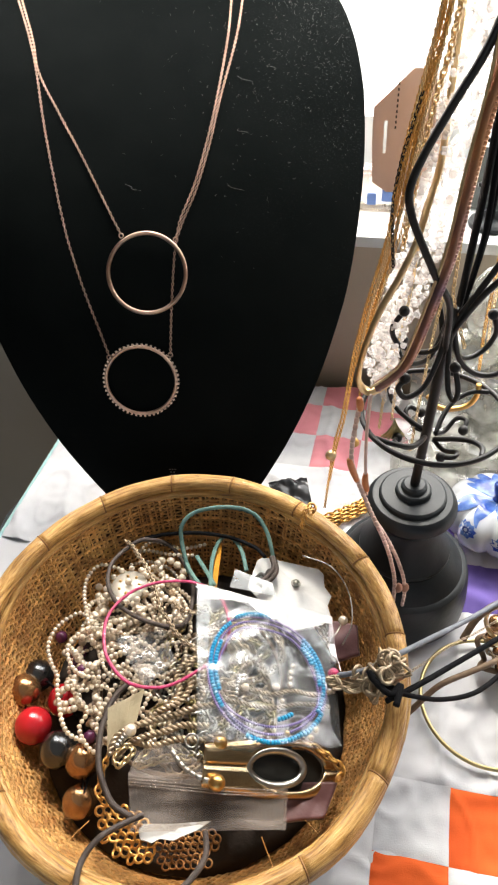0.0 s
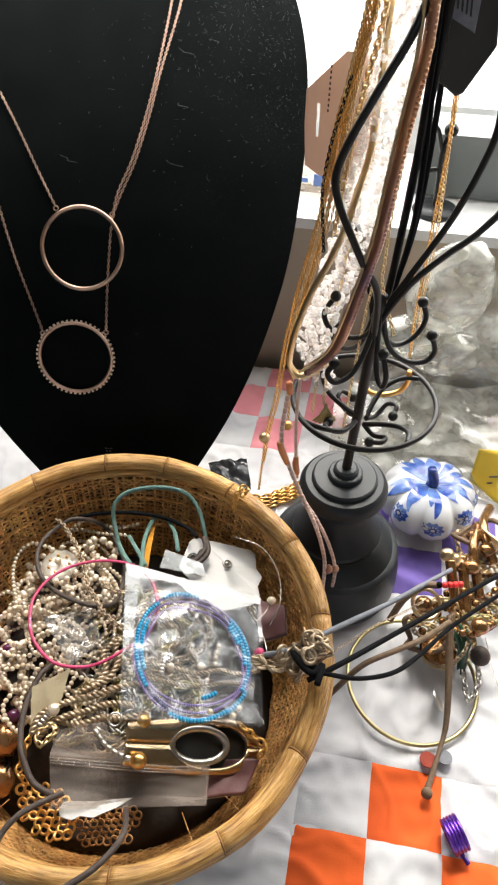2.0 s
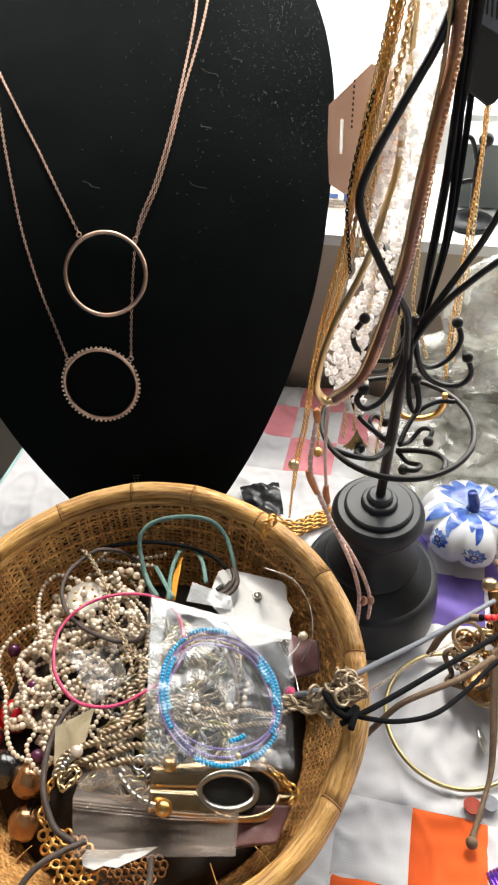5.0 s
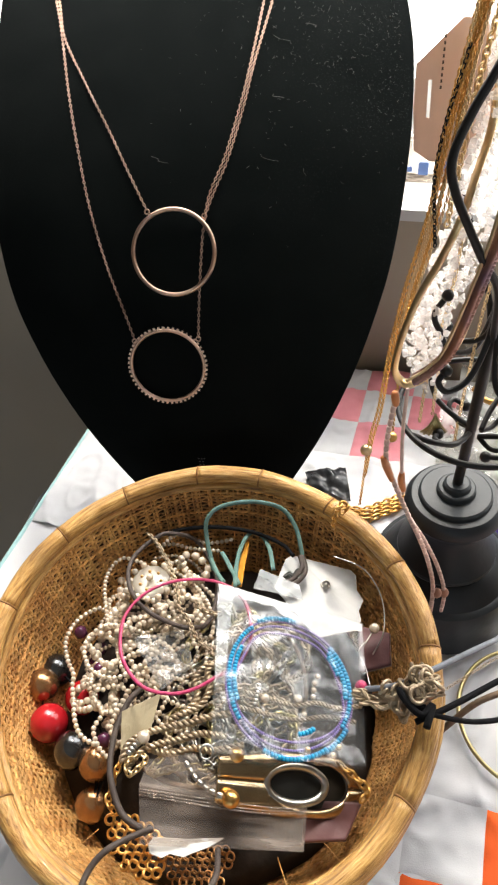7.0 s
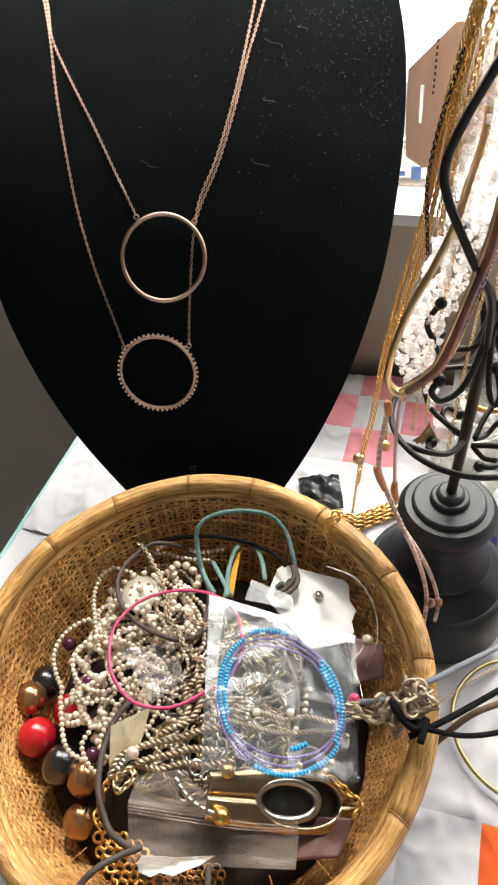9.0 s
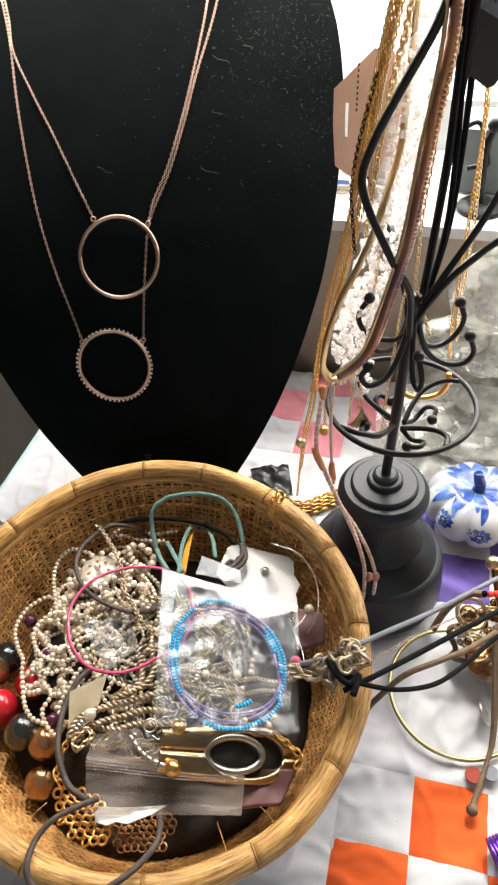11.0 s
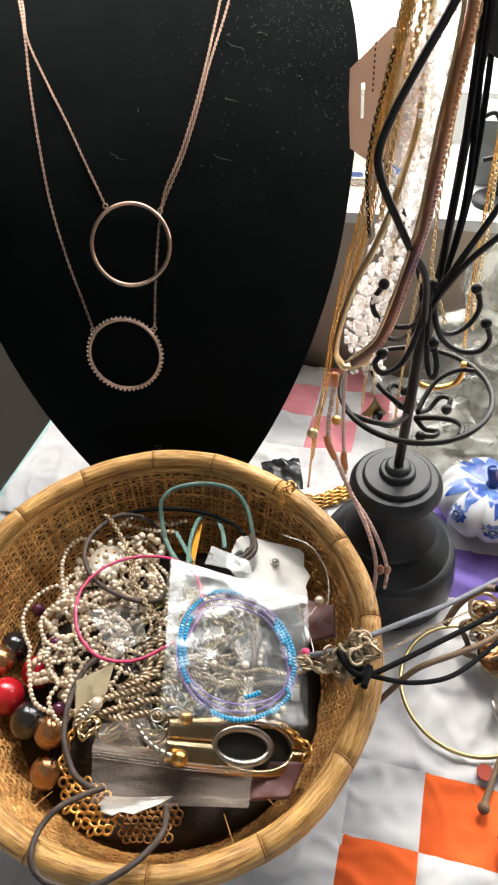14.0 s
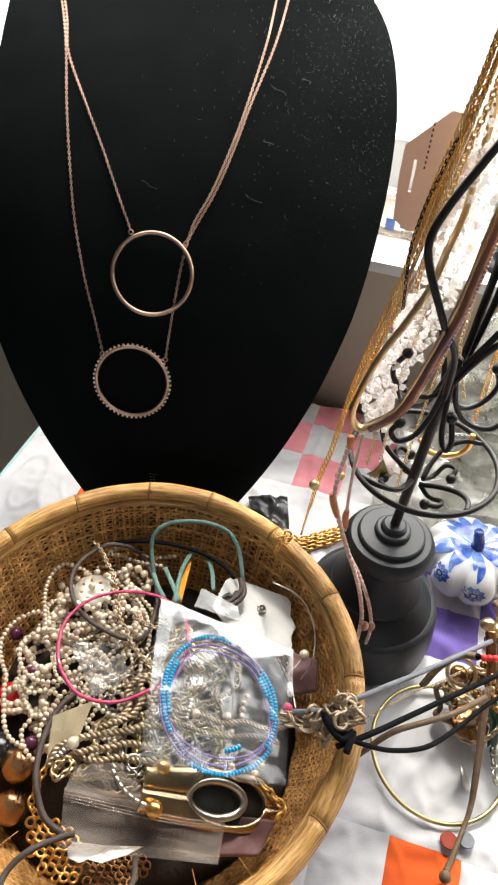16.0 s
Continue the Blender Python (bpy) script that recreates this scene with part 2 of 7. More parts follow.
def frames(pts, closed=False):
    """Tangent, normal and binormal along a line."""
    n, out, up = len(pts), [], None
    for i in range(n):
        a = pts[i - 1] if (closed or i > 0) else pts[i]
        b = pts[(i + 1) % n] if (closed or i + 1 < n) else pts[i]
        t = (b - a).normalized() if (b - a).length > 1e-9 else Vector((0, 0, 1))
        if up is None:
            up = Vector((0, 0, 1)) if abs(t.z) < 0.9 else Vector((1, 0, 0))
        nrm = (up - t * up.dot(t))
        nrm = nrm.normalized() if nrm.length > 1e-9 else t.orthogonal().normalized()
        up = nrm
        out.append((t, nrm, t.cross(nrm)))
    return out


def tube(points, r, seg=8, closed=False, n=8, flat=1.0, radius=None, raw=False):
    """A round or flattened rod along a smooth line; radius(t) may vary it."""
    pts = [Vector(p) for p in points] if raw else spline(points, n, closed)
    fr = frames(pts, closed)
    verts, faces, c = [], [], len(pts)
    for i, p in enumerate(pts):
        rr = r * (radius(i / max(1, c - 1)) if radius else 1)
        for k in range(seg):
            a = 2 * math.pi * k / seg
            verts.append(p + fr[i][1] * (rr * math.cos(a) * flat) + fr[i][2] * (rr * math.sin(a)))
    for i in range(c if closed else c - 1):
        j = (i + 1) % c
        for k in range(seg):
            l = (k + 1) % seg
            faces.append((i * seg + k, i * seg + l, j * seg + l, j * seg + k))
    if not closed:
        faces.append(tuple(range(seg))[::-1])
        faces.append(tuple((c - 1) * seg + k for k in range(seg)))
    return verts, faces


def lathe(profile, seg=48, m=None):
    """A turned body from (radius, height) pairs."""
    verts, faces, rows = [], [], len(profile)
    for r, z in profile:
        for k in range(seg):
            a = 2 * math.pi * k / seg
            verts.append(Vector((r * math.cos(a), r * math.sin(a), z)))
    for i in range(rows - 1):
        for k in range(seg):
            l = (k + 1) % seg
            faces.append((i * seg + k, i * seg + l, (i + 1) * seg + l, (i + 1) * seg + k))
    faces.append(tuple(range(seg))[::-1])
    faces.append(tuple((rows - 1) * seg + k for k in range(seg)))
    return moved((verts, faces), m) if m is not None else (verts, faces)


def turned(profile, seg=64, m=None, sharp=25):
    """A turned body whose profile keeps its hard edges."""
    runs, run = [], [profile[0]]
    for k in range(1, len(profile)):
        run.append(profile[k])
        if k + 1 < len(profile):
            a, b, c = (Vector((*profile[i], 0)) for i in (k - 1, k, k + 1))
            if (b - a).length > 1e-6 and (c - b).length > 1e-6 and math.degrees((b - a).angle(c - b)) > sharp:
                runs.append(run)
                run = [profile[k]]
    runs.append(run)
    out = []
    for r in runs:
        v, f = lathe(r, seg, m)
        out.append((v, f[:-2]))
    return out


def ball(r, centre=(0, 0, 0), seg=10, rings=6, squash=1.0):
    c = Vector(centre)
    verts, faces = [c + Vector((0, 0, r * squash))], []
    for i in range(1, rings):
        a = math.pi * i / rings
        for k in range(seg):
            b = 2 * math.pi * k / seg
            verts.append(c + Vector((r * math.sin(a) * math.cos(b), r * math.sin(a) * math.sin(b), r * math.cos(a) * squash)))
    verts.append(c - Vector((0, 0, r * squash)))
    for k in range(seg):
        l = (k + 1) % seg
        faces.append((0, 1 + k, 1 + l))
        for i in range(rings - 2):
            faces.append((1 + i * seg + k, 1 + (i + 1) * seg + k, 1 + (i + 1) * seg + l, 1 + i * seg + l))
        faces.append((1 + (rings - 2) * seg + k, len(verts) - 1, 1 + (rings - 2) * seg + l))
    return verts, faces


def ring(r, w, centre=(0, 0, 0), axis=(0, 0, 1), seg=40, sub=8, long=1.0):
    """A torus of radius r and wire radius w round the axis; long stretches it along its own x."""
    z = Vector(axis).normalized()
    q = z.to_track_quat("Z", "Y").to_matrix()
    c, verts, faces = Vector(centre), [], []
    for i in range(seg):
        a = 2 * math.pi * i / seg
        for k in range(sub):
            b = 2 * math.pi * k / sub
            verts.append(c + q @ Vector(((r * long + w * math.cos(b)) * math.cos(a), (r + w * math.cos(b)) * math.sin(a), w * math.sin(b))))
    for i in range(seg):
        j = (i + 1) % seg
        for k in range(sub):
            l = (k + 1) % sub
            faces.append((i * sub + k, j * sub + k, j * sub + l, i * sub + l))
    return verts, faces


def block(lo, hi, bevel=0.0):
    bm = bmesh.new()
    bmesh.ops.create_cube(bm, size=1)
    lo, hi = Vector(lo), Vector(hi)
    for v in bm.verts:
        v.co = Vector([(lo[i] + hi[i]) / 2 + v.co[i] * (hi[i] - lo[i]) for i in range(3)])
    if bevel:
        bmesh.ops.bevel(bm, geom=bm.edges[:], offset=bevel, segments=2, affect="EDGES")
    bm.verts.index_update()
    out = [v.co.copy() for v in bm.verts], [tuple(v.index for v in f.verts) for f in bm.faces]
    bm.free()
    return out


def chain(points, pitch, wire, closed=False, n=10, wide=0.62):
    """Oval links, each turned a quarter from the last, along a smooth line."""
    pts = spline(points, n, closed)
    if closed:
        pts.append(pts[0])
    gaps = [(pts[i + 1] - pts[i]).length for i in range(len(pts) - 1)]
    total, shapes = sum(gaps), []
    count = max(2, int(total / pitch))
    i, gone = 0, 0.0
    up = Vector((0.3, -0.8, 0.5))
    for k in range(count):
        d = (k + 0.5) * total / count
        while i < len(gaps) - 1 and gone + gaps[i] < d:
            gone += gaps[i]
            i += 1
        t = (pts[i + 1] - pts[i]).normalized()
        p = pts[i] + t * (d - gone)
        side = (up - t * up.dot(t)).normalized()
        axis = side if k % 2 else t.cross(side)
        y = axis.cross(t).normalized()
        v, f = ring(pitch * wide * 0.62, wire, seg=8, sub=4, long=1.45)
        m = Matrix((t, y, axis)).transposed()
        shapes.append(([p + m @ q for q in v], f))
    return joined(shapes)


# ---- the room ----
def wall_block(name, u0, u1, v0, v1, z0, z1, mat, parent=None):
    m = Matrix.Translation(WALL) @ Matrix.Rotation(TURNED, 4, "Z")
    return part(name, moved(block((u0, v0, z0), (u1, v1, z1)), m), mat, parent, smooth=False)


wall = tagged(new("wall_north"), "beige painted wall with a window opening above a white sill", "wall", kind="structure")
wall_block("wall_below", -1.6, 2.0, 0, 0.12, -0.75, SILL - 0.0082, M_WALL, wall)
wall_block("wall_side", -1.6, WIN_L, 0, 0.12, SILL - 0.0082, 1.65, M_WALL, wall)
wall_block("wall_side", WIN_R, 2.0, 0, 0.12, SILL - 0.0082, 1.65, M_WALL, wall)
wall_block("wall_above", WIN_L, WIN_R, 0, 0.12, WIN_TOP, 1.65, M_WALL, wall)
sill = tagged(wall_block("window_sill", WIN_L - 0.04, WIN_R + 0.04, -0.006, 0.18, SILL - 0.008, SILL, M_SILL), "white gloss painted window sill", "window sill", kind="structure")
for nm, a in (("wall_west", (-1.6, -1.48, -2.6, 0.0)), ("wall_east", (1.88, 2.0, -2.6, 0.0))):
    tagged(wall_block(nm, a[0], a[1], a[2], a[3], -0.75, 1.65, M_WALL), "plain beige painted room wall", "wall", kind="structure")
# unseen wall; its wide opening is added for the front fill lamp
south = tagged(new("wall_south"), "unseen beige wall with an opening added for the fill lamp", "wall", kind="structure")
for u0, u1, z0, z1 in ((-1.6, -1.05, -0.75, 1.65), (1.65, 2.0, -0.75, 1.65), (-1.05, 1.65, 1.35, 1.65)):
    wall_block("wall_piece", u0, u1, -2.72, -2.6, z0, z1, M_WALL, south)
tagged(wall_block("floor", -1.6, 2.0, -2.72, 0.12, -0.80, -0.751, M_FLOOR), "dark brown carpeted floor", "floor", kind="structure")
tagged(wall_block("ceiling", -1.6, 2.0, -2.72, 0.12, 1.651, 1.70, M_CEIL), "plain off-white ceiling", "ceiling", kind="structure")
glow = wall_block("backdrop", -1.2, 2.6, 0.9, 0.91, -0.6, 1.0, glowing("daylight_haze", (1.0, 0.985, 0.95), 3.0))
tagged(glow, "bright washed-out daylight outside the window", "backdrop", kind="structure")
window = tagged(new("window_1"), "white window frame with clear panes in bright daylight", "window", kind="structure")
for k, (u0, u1, z0, z1) in enumerate(((WIN_L, WIN_L + 0.045, SILL, WIN_TOP), (WIN_R - 0.045, WIN_R, SILL, WIN_TOP), (WIN_L + 0.045, WIN_R - 0.045, WIN_TOP - 0.045, WIN_TOP), (WIN_L + 0.045, WIN_R - 0.045, SILL, SILL + 0.04))):
    wall_block("window_frame", u0, u1, 0.13, 0.17, z0, z1, M_SILL, window)

# ---- table and quilt ----
S = 0.0364
CORNER = Vector((0.086, 0.137, 0))


def on_quilt(i, j, z=0.0):
    return CORNER + U * (S * i) + V * (S * j) + Vector((0, 0, z))


table = thing("table", "dark wooden side table under a patchwork cloth", "table")
TM = Matrix.Translation(CORNER) @ Matrix.Rotation(TURNED, 4, "Z")
T_L, T_R, T_F, T_B = -0.311, 0.62, -0.30, 0.318
part("tabletop", moved(block((T_L, T_F, -0.03), (T_R, T_B, -0.006), 0.003), TM), M_TABLE, table, smooth=False)
for a in (T_L + 0.03, T_R - 0.07):
    for b in (T_F + 0.03, T_B - 0.07):
        part("leg", moved(block((a, b, -0.75), (a + 0.04, b + 0.04, -0.03), 0.003), TM), M_TABLE, table, smooth=False)


def crease(p):
    """Soft fold lines that wander over the cloth."""
    a = noise.noise(Vector((p.x * 22, p.y * 22, 7.0)))
    b = noise.noise(Vector((p.x * 46 + 5, p.y * 30, 1.0)))
    return 2.2 * math.exp(-(a * 9) ** 2) + 1.2 * math.exp(-(b * 11) ** 2)


def cloth_patch(i0, i1, j0, j1, lift, gap=0.0):
    """A quilted patch that sinks a little towards its seams."""
    n = min(60, max(7, int(22 * max(i1 - i0, j1 - j0))))
    verts, faces = [], []
    for b in range(n + 1):
        for a in range(n + 1):
            x, y = i0 + gap + (i1 - i0 - 2 * gap) * a / n, j0 + gap + (j1 - j0 - 2 * gap) * b / n
            p = on_quilt(x, y)
            w = 0.0013 * noise.noise(p * 38) + 0.0005 * noise.noise(p * 140) + 0.0007 * noise.noise(Vector((p.x * 30, p.y * 110, 3))) + (0.0009 * crease(p) if gap else 0)
            fx, fy = abs((x - i0) / (i1 - i0) - 0.5) * 2, abs((y - j0) / (j1 - j0) - 0.5) * 2
            dip = -0.0009 * max(fx, fy) ** (8 * (i1 - i0)) if gap else 0
            verts.append(p + Vector((0, 0, lift + w + dip)))
    for b in range(n):
        for a in range(n):
            k = b * (n + 1) + a
            faces.append((k, k + 1, k + n + 2, k + n + 1))
    return verts, faces


quilt = thing("patchwork_quilt", "white patchwork cloth with orange, pink and purple squares on the table", "tablecloth")
I0, I1, J0, J1 = T_L / S - 0.12, T_R / S, T_F / S, T_B / S
bv = []
n1, n2 = 160, 120
for b in range(n2 + 1):
    for a in range(n1 + 1):
        p = on_quilt(I0 + (I1 - I0) * a / n1, J0 + (J1 - J0) * b / n2)
        bv.append(p + Vector((0, 0, -0.0023 + 0.0013 * noise.noise(p * 38) + 0.0005 * noise.noise(p * 140))))
bf = [(b * (n1 + 1) + a, b * (n1 + 1) + a + 1, (b + 1) * (n1 + 1) + a + 1, (b + 1) * (n1 + 1) + a) for b in range(n2) for a in range(n1)]
part("backing", (bv, bf), M_CLOTH, quilt)
part("teal_edge", tube([on_quilt(I0, J0 + (J1 - J0) * k / 12, -0.003) for k in range(13)], 0.0019, 8), M_TEAL, quilt, "teal bound edge")
drop = [on_quilt(I0, J0 + (J1 - J0) * k / 20) + Vector((0.004 * math.sin(k * 1.7) - 0.003, 0, z)) for z in (-0.005, -0.06, -0.12) for k in range(21)]
part("hanging_side", (drop, [(r * 21 + k, r * 21 + k + 1, (r + 1) * 21 + k + 1, (r + 1) * 21 + k) for r in range(2) for k in range(20)]), M_CLOTH, quilt)


def patch_cells(I, J):
    """The four coloured squares of one nine-patch block, by cell."""
    i, j = 3 * I - 1, 3 * J
    return ((i + 1, j), (i, j + 1), (i + 2, j + 1), (i + 1, j + 2))


# ---- display bust ----
CX = -0.0535


def centre_x(z):
    """The bust leans a little: its middle at a height."""
    return np.interp(z, [0.0, 0.15, 0.20, 0.25], [-0.0595, -0.0593, -0.0572, -0.0535])


def bust_point(s, w):
    """The front of the bust: s from foot (0) to shoulders (1), w from edge to edge (-1 to 1)."""
    z = np.interp(s, BUST_S, BUST_Z)
    y = np.interp(s, BUST_S, BUST_Y)
    half = np.interp(s, BUST_S, BUST_W if w > 0 else BUST_WL)
    y = y + 0.022 * (abs(w) ** 2.6) * (half / 0.11)
    return Vector((centre_x(z) + half * w, y, z))


raw_z = [0.0, 0.012, 0.03, 0.055, 0.085, 0.12, 0.16, 0.195, 0.225, 0.25, 0.268, 0.282, 0.294, 0.303, 0.311, 0.33, 0.37]
raw_y = [0.297, 0.2965, 0.297, 0.299, 0.302, 0.311, 0.3255, 0.346, 0.372, 0.403, 0.433, 0.464, 0.494, 0.517, 0.533, 0.54, 0.545]
raw_w = [0.012, 0.027, 0.0405, 0.0565, 0.0735, 0.0905, 0.105, 0.1115, 0.1145, 0.1145, 0.1125, 0.107, 0.095, 0.08, 0.06, 0.042, 0.04]
raw_wl = raw_w[:10] + [0.1165, 0.1190, 0.1205, 0.1190, 0.112, 0.060, 0.04]
dist = [0.0]
for k in range(1, len(raw_z)):
    dist.append(dist[-1] + math.hypot(raw_z[k] - raw_z[k - 1], raw_y[k] - raw_y[k - 1]))
BUST_S = [d / dist[-1] for d in dist]
BUST_Z, BUST_Y, BUST_W = raw_z, raw_y, raw_w


def smooth_rows(values, n):
    """Values resampled on n even steps of the bust's length, rounded off."""
    fine = np.interp(np.linspace(0, 1, n), BUST_S, values)
    for _ in range(6):
        fine[1:-1] = 0.25 * fine[:-2] + 0.5 * fine[1:-1] + 0.25 * fine[2:]
    return list(fine)


NB = 70
BUST_Z, BUST_Y, BUST_W, BUST_WL = smooth_rows(raw_z, NB), smooth_rows(raw_y, NB), smooth_rows(raw_w, NB), smooth_rows(raw_wl, NB)
BUST_S = [k / (NB - 1) for k in range(NB)]


def bust_at(x, z, lift=0.0):
    """A place on the bust's front at x and height z, lifted off it."""
    s = float(np.interp(z, BUST_Z, BUST_S))
    half = np.interp(s, BUST_S, BUST_W if x > centre_x(z) else BUST_WL)
    w = max(-1, min(1, (x - centre_x(z)) / half))
    p = bust_point(s, w)
    e = 0.01
    n = (bust_point(min(1, s + e), w) - bust_point(max(0, s - e), w)).cross(Vector((-1, 0, 0))).normalized()
    if n.y > 0:
        n = -n
    return p + n * lift


def build_bust():
    bust = thing("necklace_bust", "black velvet necklace display bust dusted with pale lint", "jewellery display")
    cols, verts, faces = 48, [], []
    for k in range(NB):
        s = k / (NB - 1)
        for a in range(cols + 1):
            w = math.sin(math.pi * (a / cols - 0.5))
            verts.append(bust_point(s, w))
    for k in range(NB):
        s = k / (NB - 1)
        for a in range(cols + 1):
            w = math.sin(math.pi * (a / cols - 0.5))
            p = bust_point(s, w)
            verts.append(p + Vector((0, 0.012 + 0.004 * (1 - w * w), -0.004 if s > 0.1 else 0)))
    row = cols + 1
    back = NB * row
    for k in range(NB - 1):
        for a in range(cols):
            i = k * row + a
            faces.append((i, i + 1, i + row + 1, i + row))
            faces.append((back + i, back + i + row, back + i + row + 1, back + i + 1))
        for a in (0, cols):
            i = k * row + a
            q = (i, i + row, back + i + row, back + i)
            faces.append(q if a == 0 else q[::-1])
    for a in range(cols):
        faces.append((a, back + a, back + a + 1, a + 1))
        i = (NB - 1) * row + a
        faces.append((i, i + 1, back + i + 1, back + i))
    ob = part("padded_front", (verts, faces), M_VELVET, bust)
    part("easel_leg", moved(block((-0.03, -0.003, 0.0), (0.03, 0.003, 0.20), 0.001), Matrix.Translation((CX, 0.465, 0.0)) @ Matrix.Rotation(radians(16), 4, "X")), M_VELVET, bust, smooth=False)
    for k, (x, z, d) in enumerate(((-0.075, 0.224, 0.008), (-0.02, 0.222, 0.009), (-0.013, 0.2425, 0.006), (-0.012, 0.2615, 0.01), (0.006, 0.264, 0.005))):
        pts = [bust_at(x + d * t + 0.0015 * math.sin(7 * t + k), z - 0.35 * d * t, 0.0006) for t in (0, 0.4, 0.7, 1)]
        part("lint_thread", tube(pts, 0.00010, 4), M_LINT, bust)
    rng, fibres = random.Random(31), []
    for k in range(650):
        x, z = 0.055 - abs(rng.gauss(0, 0.045)), 0.292 - abs(rng.gauss(0, 0.035))
        a, d = rng.uniform(0, 6.28), rng.uniform(0.0004, 0.0016) * (2.5 if rng.random() < 0.05 else 1)
        pts = [bust_at(x + d * t * math.cos(a), z + d * t * math.sin(a) * 0.7, 0.0004 + 0.0003 * t * (1 - t)) for t in (0, 0.5, 1)]
        pts[1] += Vector((rng.uniform(-0.12, 0.12) * d, 0, rng.uniform(-0.12, 0.12) * d))
        fibres.append(tube(pts, rng.uniform(0.00004, 0.00009), 3, n=3))
    tagged(part("lint", joined(fibres), M_LINT, bust), kind="stuff")
    for p in [(-0.0631, 0.3008, 0.0737), (-0.0615, 0.3010, 0.0734), (-0.0598, 0.3009, 0.0735), (-0.0627, 0.3006, 0.0715), (-0.0607, 0.3005, 0.0715), (-0.0627, 0.3005, 0.0690), (-0.0607, 0.3005, 0.0691)]:
        part("maker_mark", block(Vector(p) - Vector((0.0005, 0.0001, 0.0004)), Vector(p) + Vector((0.0005, 0.0002, 0.0002))), M_LINT, bust, smooth=False)
    return bust


M_LINT = material("grey_lint", (0.16, 0.155, 0.15), 0.9)
build_bust()


# ---- basket ----
RIM_C = Vector((-0.0425, 0.170, 0.0790))
RIM_N = Vector((0.058, -0.1615, 1)).normalized()
RIM_X = Vector((0, 1, 0)).cross(RIM_N).normalized()
RIM_Y = RIM_N.cross(RIM_X)
RIM_R = 0.0998
FOOT_C, FOOT_R = Vector((-0.044, 0.168, 0.003)), 0.056


def basket_point(a, t, off=0.0):
    """On the basket's wall: angle a, t from foot (0) to rim (1)."""
    d = RIM_X * math.cos(a) + RIM_Y * math.sin(a)
    top = RIM_C + d * (RIM_R - 0.001 + off) - RIM_N * 0.003
    low = FOOT_C + Vector((math.cos(a), math.sin(a), 0)) * (FOOT_R + off)
    bulge = 0.009 * math.sin(math.pi * t)
    return low.lerp(top, t) + Vector((math.cos(a), math.sin(a), 0)) * bulge


